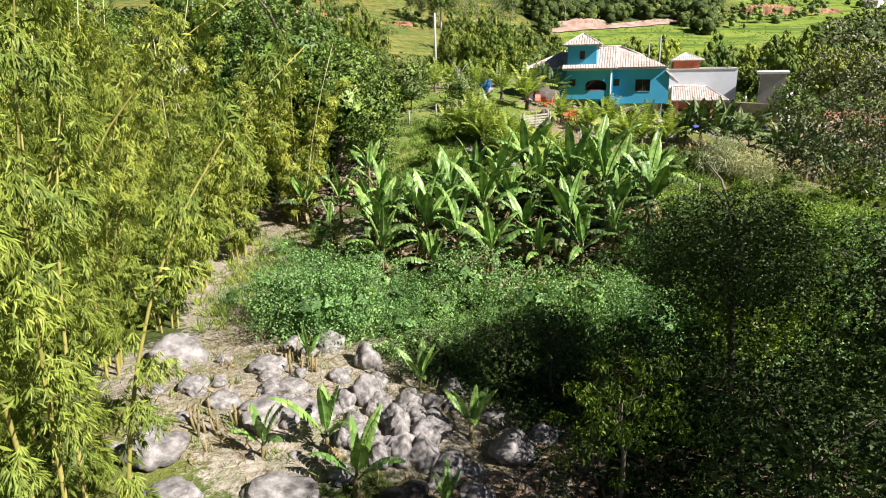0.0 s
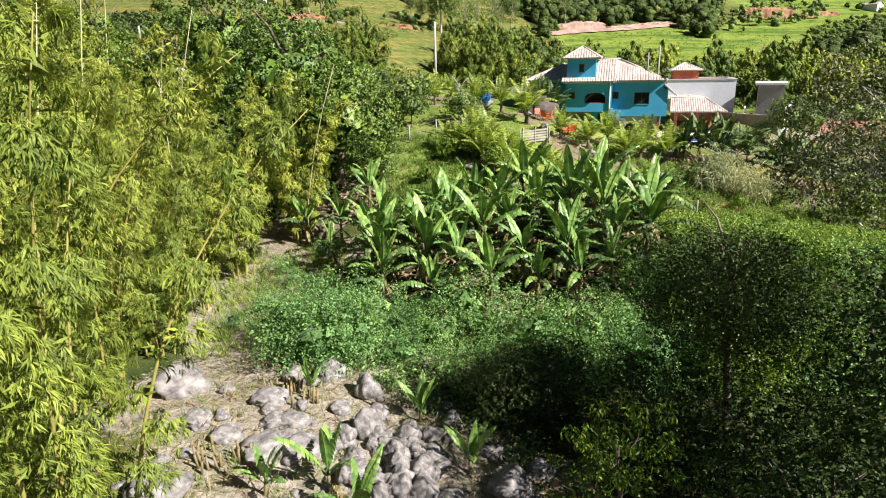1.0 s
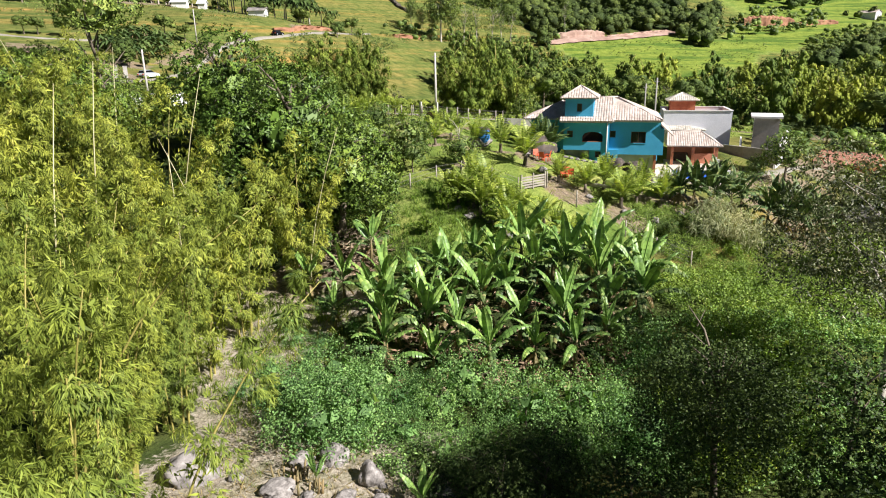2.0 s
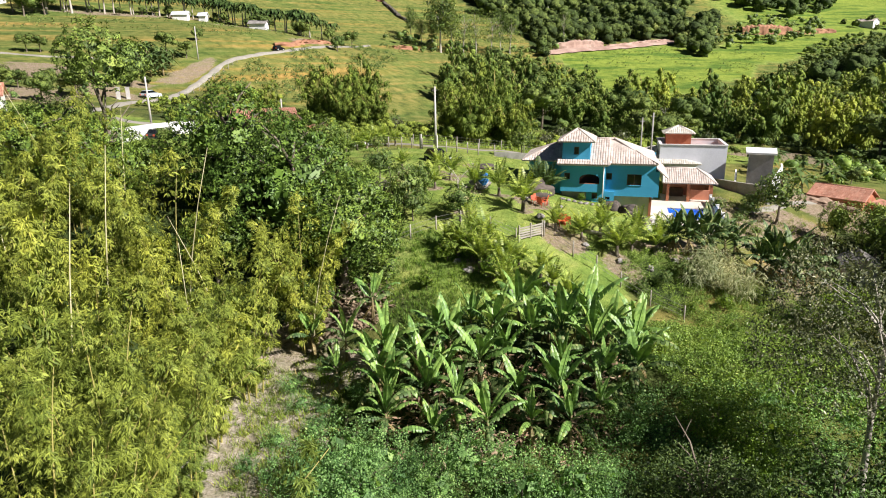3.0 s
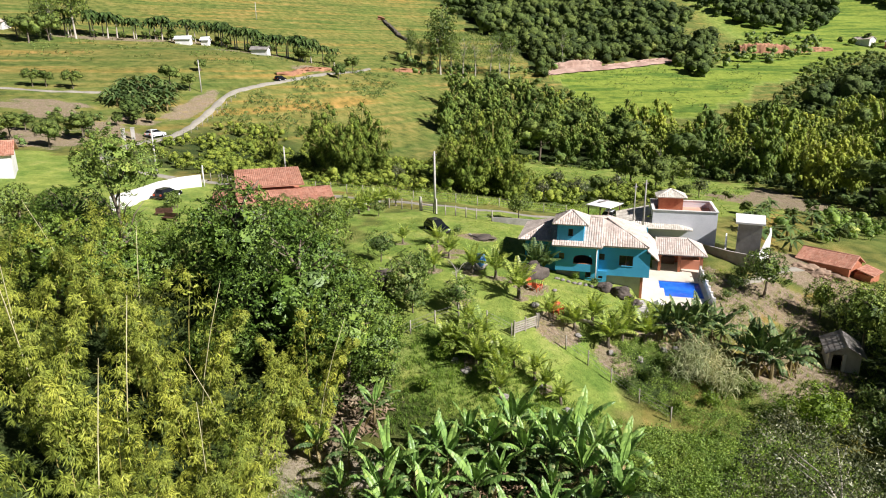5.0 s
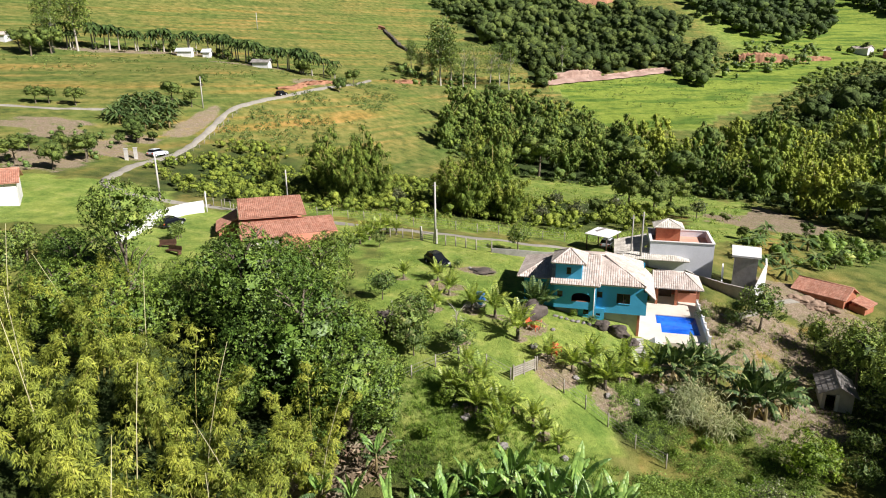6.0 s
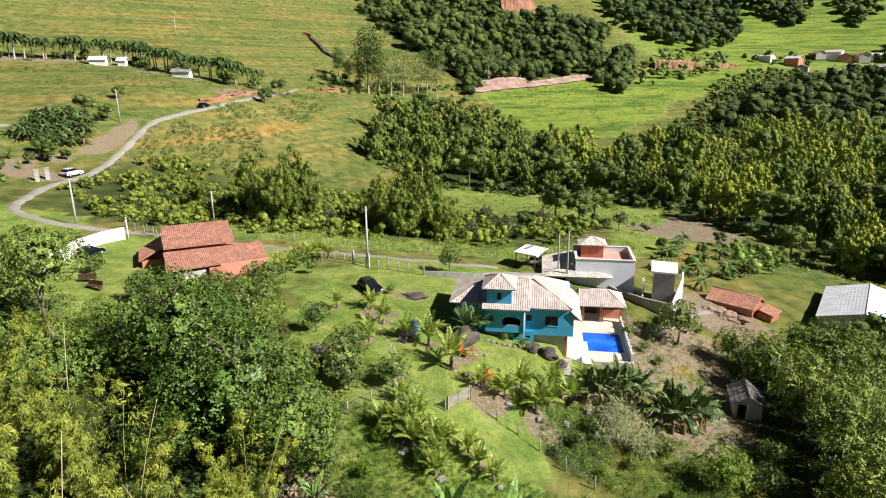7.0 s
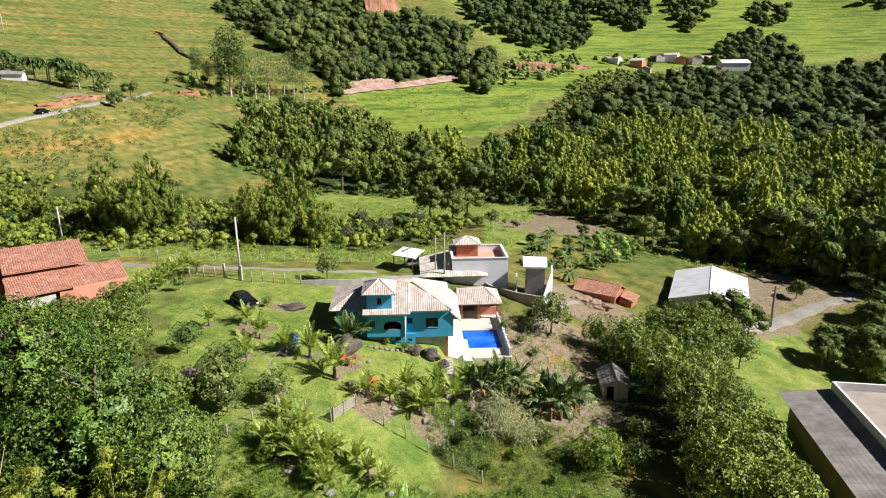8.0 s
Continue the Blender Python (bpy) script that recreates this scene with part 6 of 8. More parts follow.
panel(b, 0.7, 4.9, 6.15, 9.0, 0.35, 0.2, [(1.03, 1.58, 7.37, 8.0), (2.5, 4.42, 6.93, 7.92)])
panel(b, 9.68, 10.05, 5.69, 8.2, 1.15, 0.2)
panel(b, 4.9, 9.68, 5.69, 9.02, 1.15, 0.2, [(5.06, 5.6, 7.3, 7.95), (7.04, 8.4, 6.8, 7.89)])
b.box(4.9, 0.352, 6.15, 5.0, 1.15, 9.0)
b.box(0.7, 0.55, 6.15, 0.9, 9.0, 9.0).box(9.85, 1.35, 5.69, 10.05, 9.2, 8.2).box(0.9, 9.0, 4, 10.05, 9.2, 9.0)
b.box(0.9, 0.55, 6.15, 4.9, 8.9, 6.3).box(4.9, 1.35, 5.69, 9.85, 8.9, 5.85)
part("wall", b.mesh("wall", M_BLUE), house)
b = Build()
panel(b, -2.6, 0.7, 4.6, 9.1, 1.5, 0.2)
b.box(-2.6, 1.7, 4.6, -2.4, 8.6, 9.1).box(-2.4, 8.4, 4.6, 0.7, 8.6, 9.1)
part("wing_wall", b.mesh("wing_wall", M_BLUE), house)
b = Build()
panel(b, 0.75, 3.4, 8.9, 11.08, 0.5, 0.18, [(1.87, 2.34, 9.8, 10.55)])
b.box(0.75, 0.68, 8.9, 0.93, 3.8, 11.08).box(3.22, 0.68, 8.9, 3.4, 3.8, 11.08).box(0.93, 3.62, 8.9, 3.22, 3.8, 11.08)
part("tower_wall", b.mesh("tower_wall", M_BLUE), house)
b = Build()
panel(b, 3.2, 5.9, 3.4, 6.15, 1.0, 0.14, [(3.75, 4.3, 5.35, 5.95), (5.05, 5.5, 5.3, 5.6)])
part("blue_base", b.mesh("blue_base", M_BLUE), house, "lower blue wall with small openings")
part("grey_base", Build().box(0.8, 1.0, 3.6, 3.2, 1.2, 6.15).box(-2.5, 1.55, 3.5, 0.7, 1.7, 4.6).mesh("grey_base", M_RENDER), house, "bare grey basement wall in shade")
part("basement_wall", Build().box(5.9, 1.6, 1.8, 9.1, 1.8, 5.69).box(9.1, 1.6, 1.8, 9.3, 9.0, 5.69).mesh("basement_wall", M_CONCRETE), house, "pale unpainted basement wall")
part("post", Build().box(9.25, 1.42, 1.8, 9.5, 1.6, 5.69).mesh("post", M_BRICK), house, "red-brown corner post")
window(house, 1.03, 1.58, 7.37, 8.0, 0.35, split=1)
window(house, 5.06, 5.6, 7.3, 7.95, 1.15, split=1)
window(house, 7.04, 8.4, 6.8, 7.89, 1.15, split=2, label="wide dark window with wooden shutters")
window(house, 1.87, 2.34, 9.8, 10.55, 0.5, split=1)
window(house, 3.75, 4.3, 5.35, 5.95, 1.0, split=1)
window(house, 5.05, 5.5, 5.3, 5.6, 1.0, split=1)
# veranda opening with arched head and a red-brown door inside
b = Build()
n = 10
head = [(2.5 + 1.92 * k / n, 7.50 + 0.41 * math.sqrt(1 - (1 - 2 * k / n) ** 2)) for k in range(n + 1)]
verts = [(x, v, z) for v in (0.352, 0.548) for x, z in head + [(4.42, 7.918), (2.5, 7.918)]]
faces = []
for k in range(n):
    faces += [(k, k + 1, n + 1, n + 2) if k == n // 2 else ((k, k + 1, n + 2) if k < n // 2 else (k, k + 1, n + 1))]
m = n + 3
faces += [tuple(q + m for q in reversed(f)) for f in faces] + [(k + m, k + 1 + m, k + 1, k) for k in range(n)]
b.add(verts, faces)
part("arch", b.mesh("arch", M_BLUE), house)
part("veranda_wall", Build().box(2.3, 2.0, 6.3, 4.7, 2.1, 9.0).box(2.4, 0.56, 6.3, 2.48, 2.0, 9.0).mesh("veranda_wall", M_DARK_WOOD), house, "dark red-brown veranda interior")
part("rail", Build().box(2.5, 0.40, 6.93, 4.42, 0.5, 7.0).mesh("rail", M_BRICK), house)
part("drain_pipe", Build().tube([(4.8, 0.28, 9.0), (4.8, 0.28, 4.6)], 0.06, 8).mesh("drain_pipe", M_WHITE), house, "white drain pipe")
# roofs
E0 = 8.97
b = Build()
b.tiles([(0.3, -0.3, E0), (5.3, -0.3, E0), (5.3, 4.6, 10.9), (3.4, 4.6, 10.9), (3.4, 2.0, 9.88), (0.3, 2.0, 9.88)])
b.tiles([(5.3, 0.42, 9.0), (9.8, 0.42, 9.0), (7.45, 2.95, 10.08), (5.6, 4.6, 10.86), (5.3, 4.6, 10.86)])
b.tiles([(9.8, 0.42, 9.0), (9.8, 9.5, 9.0), (5.6, 6.2, 10.8), (5.6, 4.6, 10.86), (7.45, 2.95, 10.08)])
b.tiles([(9.8, 9.5, 9.0), (0.3, 9.5, 9.0), (1.8, 6.2, 10.8), (5.6, 6.2, 10.8)])
b.slab([(1.8, 4.6, 10.88), (5.6, 4.6, 10.88), (5.6, 6.2, 10.82), (1.8, 6.2, 10.82)], 0.1)
roof = part("roof", b.mesh("roof", M_TILE_PALE), house, "pale weathered clay tiles")
for path in ([(9.8, 0.42, 9.02), (7.45, 2.95, 10.12), (5.6, 4.6, 10.92)], [(3.4, 4.6, 10.95), (5.6, 4.6, 10.95)], [(9.8, 9.5, 9.02), (5.6, 6.2, 10.85)], [(5.3, -0.3, 9.0), (5.3, 0.42, 9.2)]):
    part("ridge_cap", cap(path, M_TILE_PALE), roof)
b = Build()
b.tiles([(-3.3, 0.85, 9.08), (0.74, 0.85, 9.08), (0.74, 4.7, 10.55), (0.2, 4.7, 10.55)])
b.tiles([(-3.3, 9.0, 9.08), (-3.3, 0.85, 9.08), (0.2, 4.7, 10.55), (0.2, 5.2, 10.55)])
b.tiles([(0.74, 9.0, 9.08), (-3.3, 9.0, 9.08), (0.2, 5.2, 10.55), (0.74, 5.2, 10.55)])
wing = part("wing_roof", b.mesh("wing_roof", M_TILE_PALE), house, "pale weathered clay tiles")
part("ridge_cap", cap([(-3.3, 0.85, 9.1), (0.2, 4.7, 10.6)], M_TILE_PALE), wing)
hip_roof(house, 0.3, 3.85, 0.0, 4.3, 11.1, 12.15, M_TILE_PALE, name="tower_roof")
b = Build()
b.tiles([(10.85, 0.95, 7.6), (10.85, 9.4, 7.6), (9.72, 9.4, 8.62), (9.72, 0.95, 8.62)])
part("lean_to_roof", b.mesh("lean_to_roof", M_TILE_PALE), house)
part("soffit", Build().box(0.4, -0.2, 8.80, 5.2, 0.35, 8.84).box(5.3, 0.5, 8.83, 9.7, 1.15, 8.87).mesh("soffit", M_WHITE), house)

# pool terrace
Z = 3.1
deck = thing("pool_terrace", H, "tiled pool terrace with white parapet beside the house", "terrace")
b = Build()
b.box(9.3, 0.9, 0.2, 11.6, 13.2, Z).box(15.9, 0.9, 0.2, 16.6, 13.2, Z).box(11.6, 0.9, 0.2, 15.9, 3.5, Z).box(11.6, 8.7, 0.2, 15.9, 13.2, Z).box(11.6, 3.5, 0.2, 15.9, 8.7, 1.6)
b.box(11.6, 3.5, 1.6, 12.0, 6.0, Z)
part("paving", b.mesh("paving", M_DECK), deck, "pale beige tiled paving")
part("basin", Build().box(12.0, 3.5, 1.6, 15.9, 3.6, 3.02).box(11.6, 8.6, 1.6, 15.9, 8.7, 3.02).box(11.6, 6.0, 1.6, 11.7, 8.6, 3.02).box(15.8, 3.6, 1.6, 15.9, 8.6, 3.02).box(11.7, 3.6, 1.6, 15.8, 8.6, 1.65).mesh("basin", M_POOL), deck)
b = Build()
b.box(12.0, 3.6, 2.9, 15.8, 8.6, 2.98).box(11.7, 6.0, 2.9, 12.0, 8.6, 2.98)
part("water", b.mesh("water", M_WATER), deck, "deep blue pool water")
b = Build()
b.box(16.35, 1.2, Z, 16.5, 12.4, Z + 0.75)
part("parapet", b.mesh("parapet", M_WHITE), deck, "white plastered parapet")
for k in range(7):
    part("pillar", Build().box(16.3, 1.2 + k * 1.83, Z, 16.56, 1.46 + k * 1.83, Z + 0.95).mesh("pillar", M_WHITE), deck)
for k in range(9):
    part("step", Build().box(8.2, 0.6 - 0.34 * k, 0.3, 9.7, 0.95 - 0.34 * k, Z - 0.17 * (k + 1)).mesh("step", M_CONCRETE), deck, "stone step")
shed = thing("pump_house", H, "small white-roofed pump house with a dark opening", "shed")
b = Build()
b.box(10.2, -0.2, 0.6, 10.32, 0.8, 3.0).box(11.88, -0.2, 0.6, 12.0, 0.8, 3.0).box(10.32, 0.7, 0.6, 11.88, 0.8, 3.0)
part("wall", b.mesh("wall", M_RENDER), shed)
part("roof", Build().slab([(10.0, -0.4, 2.75), (11.1, -0.4, 3.55), (11.1, 0.95, 3.55), (10.0, 0.95, 2.75)], 0.08).slab([(11.1, -0.4, 3.55), (12.3, -0.4, 2.75), (12.3, 0.95, 2.75), (11.1, 0.95, 3.55)], 0.08).mesh("roof", M_WHITE), shed)

# barbecue porch
porch = thing("porch", H, "open barbecue porch with hipped tile roof and red-brown walls", "porch")
hip_roof(porch, 11.2, 16.95, 11.8, 17.2, 5.28, 6.6, M_TILE_PALE, (11.4, 14.9))
for u_ in (11.7, 13.9, 16.3):
    part("post", Build().box(u_, 12.2, Z, u_ + 0.3, 12.5, 5.3).mesh("post", M_BRICK), porch)
part("back_wall", Build().box(11.6, 16.2, 2.0, 16.6, 16.4, 5.3).box(14.2, 13.6, Z, 16.6, 13.8, 4.2).box(16.4, 13.8, Z, 16.6, 16.2, 5.3).mesh("back_wall", M_SALMON), porch)
part("bench", Build().box(12.0, 15.2, Z, 13.8, 16.1, Z + 0.9).mesh("bench", M_DARK_WOOD), porch)
part("floor", Build().box(11.3, 13.2, 0.5, 16.8, 17.0, Z - 0.01).mesh("floor", M_DECK), porch)

# neighbour's house
M_TERRACE = plain("terrace_tiles", (0.56, 0.31, 0.22), (0.66, 0.40, 0.30), 0.6, 0.85, 0.15)
nb = thing("neighbour_house", H, "pale lilac flat-roofed house with parapet and small roof cabin", "house")
b = Build()
b.box(11.3, 21.9, 0.5, 19.2, 22.1, 8.3).box(19.0, 22.1, 0.5, 19.2, 29.0, 8.3).box(11.3, 28.8, 0.5, 19.0, 29.0, 8.3).box(11.3, 22.1, 0.5, 11.5, 28.8, 8.3)
part("wall", b.mesh("wall", M_LILAC), nb)
part("terrace_floor", Build().box(11.5, 22.1, 7.2, 19.0, 28.8, 7.45).mesh("terrace_floor", M_TERRACE), nb, "brick-coloured roof terrace")
part("coping", Build().box(11.2, 21.8, 8.3, 19.3, 22.15, 8.38).box(18.95, 22.15, 8.3, 19.3, 29.1, 8.38).box(11.2, 28.75, 8.3, 18.95, 29.1, 8.38).box(11.2, 22.15, 8.3, 11.55, 28.75, 8.38).mesh("coping", M_WHITE), nb)
part("roof_cabin", Build().box(12.2, 25.8, 7.45, 15.3, 28.2, 9.36).mesh("roof_cabin", M_BRICK), nb, "red-brown roof cabin")
hip_roof(nb, 11.8, 15.7, 25.4, 28.6, 9.36, 10.25, M_TILE_WHITE, name="cabin_roof")
b = Build()
panel(b, 7.3, 15.5, 1.0, 6.3, 22.2, 0.2, [(8.6, 10.2, 3.6, 5.4), (12.3, 14.6, 4.9, 5.9)])
b.box(7.3, 22.4, 1.0, 7.5, 30.0, 6.2)
part("lower_wall", b.mesh("lower_wall", M_LILAC), nb)
window(nb, 12.3, 14.6, 4.9, 5.9, 22.2, split=3, sill=M_WHITE)
window(nb, 8.6, 10.2, 3.6, 5.4, 22.2, split=2)
b = Build()
b.tiles([(6.8, 20.6, 6.1), (16.2, 20.6, 6.1), (14.6, 21.88, 6.48), (10.5, 23.6, 7.0)], 0.26)
b.tiles([(16.2, 20.6, 6.1), (16.2, 21.88, 6.1), (14.6, 21.88, 6.48)], 0.26)
b.tiles([(6.8, 30.3, 6.1), (6.8, 20.6, 6.1), (10.5, 23.6, 7.0), (11.25, 25, 7.12), (11.25, 30.3, 7.12)], 0.26)
part("lower_roof", b.mesh("lower_roof", M_TILE_WHITE), nb, "whitewashed tile roof")
carport = thing("carport", pose(0, 0, 0), "small open carport with white sheet roof", "carport")
part("roof", Build().slab([(18.7, 87.1, 7.7), (21.5, 84.6, 7.65), (24.6, 89.6, 7.3), (21.8, 92.2, 7.35)], 0.1).mesh("roof", M_WHITE), carport)
for x, y in [(19.1, 87.1), (21.4, 85.1), (24.1, 89.5), (21.8, 91.6)]:
    part("post", Build().tube([(x, y, on(x, y) - 0.3), (x, y, 7.4)], 0.09, 8).mesh("post", M_DARK_WOOD), carport)
part("skylight", Build().slab([(20.7, 88.9, 7.66), (21.0, 88.6, 7.66), (22.9, 91.0, 7.46), (22.6, 91.3, 7.46)], 0.03).mesh("skylight", M_OLD_METAL), carport)


def long_wall(name, path, low, thick, material, label, coping=None):
    """A boundary wall along a line in the plan; path points carry the wall's top height."""
    ob = thing(name, pose(0, 0, 0), label, "wall", kind="structure")
    for k, (p, q) in enumerate(zip(path, path[1:])):
        d = Vector((q[0] - p[0], q[1] - p[1], 0)).normalized()
        s = Vector((-d.y, d.x, 0)) * thick / 2
        b = Build()
        v = []
        for r in (p, q):
            for side in (-1, 1):
                for z in (low, r[2]):
                    v.append((r[0] + s.x * side, r[1] + s.y * side, z))
        b.add(v, [(0, 1, 5, 4), (2, 6, 7, 3), (1, 3, 7, 5), (0, 4, 6, 2), (0, 2, 3, 1), (4, 5, 7, 6)])
        seg = part("wall_panel", b.mesh("wall_panel", material), ob)
        if coping:
            c = [(x, y, z + 0.004) for x, y, z in (v[1], v[3], v[7], v[5])]
            part("coping", Build().slab([(x, y, z + 0.07) for x, y, z in c], 0.066).mesh("coping", coping), seg)
    return ob


long_wall("wall_boundary", [(25.6, 82.1, 4.6), (28, 81.2, 4.7), (30.3, 80.2, 4.6), (31.3, 77.8, 4.5), (33.6, 74.2, 4.5), (36.2, 72.0, 4.4)], -0.5, 0.18, M_RENDER, "grey rendered boundary wall stepping down the slope", M_CONCRETE)
long_wall("wall_garden", [(5.0, 78.6, 7.9), (8.0, 78.3, 7.8), (11.5, 78.2, 7.5), (16, 79, 7.2), (25.4, 82.2, 5.6)], 3, 0.18, M_RENDER, "dark weathered garden wall beside the lawn")
long_wall("wall_white", [(-40.8, 73.0, 12.0), (-42.2, 83.0, 11.2), (-42.4, 89.0, 11.0), (-41.0, 93.4, 10.9), (-39.2, 96.2, 10.8)], 6.5, 0.2, M_WHITE, "long white plastered boundary wall along the road")
long_wall("wall_white", [(-14.5, 84.6, 8.2), (-12.6, 86.5, 8.4), (-10.6, 88.5, 8.3)], 6, 0.2, M_WHITE, "low white entrance wall overgrown with plants")

tank = thing("tank_tower", pose(0, 0, 0), "grey rendered water tower room with flat white roof", "building")
part("wall", Build().slab([(35.0, 75.4, 7.7), (37.4, 74.3, 7.7), (39.3, 78.2, 7.7), (36.8, 79.4, 7.7)], 7.0).mesh("wall", M_RENDER), tank)
part("roof", Build().slab([(34.5, 75.1, 7.95), (37.5, 73.8, 7.95), (39.6, 78.3, 7.98), (36.5, 79.8, 7.98)], 0.22).mesh("roof", M_WHITE), tank)
long_wall("wall_courtyard", [(36.3, 81.4, 4.9), (35.0, 78.2, 4.6), (33.6, 75.2, 4.5)], 0, 0.15, M_WHITE, "white courtyard wall")
long_wall("wall_courtyard", [(36.3, 72.1, 4.6), (38.2, 74.6, 5.6), (40.6, 78.4, 5.7), (42.0, 81.4, 5.6)], 0, 0.2, M_WHITE, "white courtyard wall")


def gable(name, m, w, l, wall_h, rise, mat_wall, mat_roof, label, category, over=0.35, tiled=False, door=None, z0=-1.5):
    """A plain gabled building; its ridge runs along local y."""
    ob = thing(name, m, label, category)
    b = Build()
    x, y = w / 2, l / 2
    holes = [door] if door else []
    panel(b, -x, x, z0, wall_h, -y, 0.15, holes)
    b.box(-x, y - 0.15, z0, x, y, wall_h).box(-x, -y + 0.15, z0, -x + 0.15, y - 0.15, wall_h).box(x - 0.15, -y + 0.15, z0, x, y - 0.15, wall_h)
    for yy in (-y, y - 0.15):
        b.add([(-x, yy, wall_h), (x, yy, wall_h), (0, yy, wall_h + rise - 0.05), (-x, yy + 0.15, wall_h), (x, yy + 0.15, wall_h), (0, yy + 0.15, wall_h + rise - 0.05)], [(0, 1, 2), (5, 4, 3), (0, 2, 5, 3), (1, 4, 5, 2)])
    part("wall", b.mesh("wall", mat_wall), ob)
    k = over * rise / x
    for s in (-1, 1):
        poly = [(s * (x + over), -y - over, wall_h - k), (s * (x + over), y + over, wall_h - k), (0, y + over, wall_h + rise), (0, -y - over, wall_h + rise)]
        b = Build()
        if tiled == "flat":
            b.slab(poly, 0.12)
        elif tiled:
            b.tiles(poly, 0.24)
        else:
            b.tiles(poly, 0.9, 0.025, 0.05)
        part("roof", b.mesh("roof", mat_roof), ob)
    part("ridge_cap", cap([(0, -y - over, wall_h + rise + 0.02), (0, y + over, wall_h + rise + 0.02)], mat_roof), ob)
    return ob


barn = gable("barn", pose(67.0, 76.6, -2.6, 0, 0, -40.5), 10.2, 14.0, 3.6, 1.4, M_CONCRETE, M_METAL, "large barn with light zinc sheet roof", "barn", 0.4)
hut = gable("hut", pose(37.1, 55.6, -1.6, 0, 0, -22), 2.6, 3.6, 2.2, 0.75, M_CONCRETE, M_OLD_METAL, "small grey hut with corrugated fibre roof", "hut", 0.35, door=(-1.0, -0.2, 0.0, 1.9))
part("door_post", Build().box(-0.15, -1.86, 0, 0.1, -1.8, 2.0).mesh("door_post", M_WHITE), hut)
rs = gable("red_shed", pose(49.2, 79.4, -0.4, 0, 0, 39), 4.0, 6.2, 2.3, 1.05, M_BRICK, M_TILE_RED, "brick outbuilding with orange-red clay tile roof", "shed", 0.3, tiled=True)
part("annex_roof", Build().tiles([(2.0, -5.6, 1.5), (-1.2, -5.6, 1.5), (-1.2, -3.6, 2.0), (2.0, -3.6, 2.0)]).mesh("annex_roof", M_TILE_RED), rs)
part("annex_wall", Build().box(-1.1, -5.3, -1.5, 1.9, -3.45, 1.45).mesh("annex_wall", M_BRICK), rs)

M_FLAT_ROOF = plain("flat_roof_screed", (0.27, 0.23, 0.19), (0.40, 0.35, 0.30), 0.35, 0.95, 0.2)
# long low pavilion
pv = thing("pavilion", pose(51.3, 46.4, -2.6, 0, 0, -25.5), "long low building with grey sheet roof and olive walls", "building")
b = Build()
panel(b, 0.9, 1.05, -1, 3.0, -17.0, 16.5)
part("wall", b.mesh("wall", plain("olive_paint", (0.20, 0.16, 0.07), (0.30, 0.25, 0.12), 0.6)), pv)
for k in range(6):
    part("beam", Build().box(0.35, -0.8 - k * 3.0, 3.15, 1.0, -0.6 - k * 3.0, 3.3).mesh("beam", M_WHITE), pv)
b = Build()
b.tiles([(0.0, -18, 3.5), (0.0, 0.3, 3.5), (4.8, 0.3, 4.4), (4.8, -18, 4.4)], 0.95, 0.03, 0.06)
part("sheet_roof", b.mesh("sheet_roof", M_OLD_METAL), pv, "weathered grey fibre-cement sheets")
part("parapet", Build().box(4.8, -18, 2.5, 5.02, 0.1, 5.3).box(5.02, -0.12, 2.5, 13.0, 0.1, 5.3).mesh("parapet", M_WHITE), pv, "white parapet wall")
part("flat_roof", Build().box(5.02, -18, 4.2, 13.0, -0.12, 4.45).mesh("flat_roof", M_FLAT_ROOF), pv, "pale brown flat roof")
part("end_wall", Build().box(1.05, -0.5, -1, 4.8, -0.35, 3.6).box(4.8, -0.1, -1, 13, 0.0, 2.5).mesh("end_wall", M_WHITE), pv)
part("kerb", Build().box(-0.2, -17, -1, 0.1, -0.4, 0.15).mesh("kerb", M_CONCRETE), pv)

# red-roofed house
rd = thing("red_roof_house", pose(-24.2, 80.8, 7.0, 0, 0, 19.5), "salmon house with large stepped red clay tile roof", "house")
b = Build()
b.tiles([(-4.0, 0.5, 4.55), (4.8, 0.5, 4.55), (4.8, 7.5, 5.95), (-4.0, 7.5, 5.95)], 0.25)
b.tiles([(4.8, 13.0, 3.9), (-4.0, 13.0, 3.9), (-4.0, 7.5, 5.95), (4.8, 7.5, 5.95)], 0.25)
part("roof", b.mesh("roof", M_TILE_RED), rd, "upper red clay tile roof")
b = Build()
b.tiles([(-4.0, -4.3, 2.85), (8.2, -3.4, 3.05), (8.2, 1.2, 4.05), (-4.0, 1.2, 4.05)], 0.25)
part("lower_roof", b.mesh("lower_roof", M_TILE_RED), rd, "lower red clay tile roof")
b = Build()
b.tiles([(-8.4, 1.0, 2.2), (-8.4, 8.4, 3.9), (-5.0, 8.4, 3.9), (-5.0, 1.0, 2.2)], 0.25)
part("side_roof", Build().tiles([(-7.0, 3.0, 2.6), (-7.0, 9.5, 2.6), (-4.05, 9.5, 4.2), (-4.05, 3.0, 4.2)], 0.25).mesh("side_roof", M_TILE_RED), rd)
b = Build()
b.box(-3.7, 0.9, -1, 4.4, 12.4, 3.7).box(-3.7, -3.4, -1, -3.5, 0.9, 2.8).box(4.4, -1.5, -1, 7.8, 5, 2.9).box(-6.7, 3.5, -1, -3.7, 9.2, 2.5)
part("wall", b.mesh("wall", M_SALMON), rd)
part("front_wall", Build().box(-3.4, -3.6, -1, 0.6, -3.4, 2.4).mesh("front_wall", M_CONCRETE), rd, "grey unpainted front wall")
part("screen_wall", Build().box(0.9, -5.3, -1, 2.3, -5.1, 3.0).mesh("screen_wall", M_SALMON), rd)
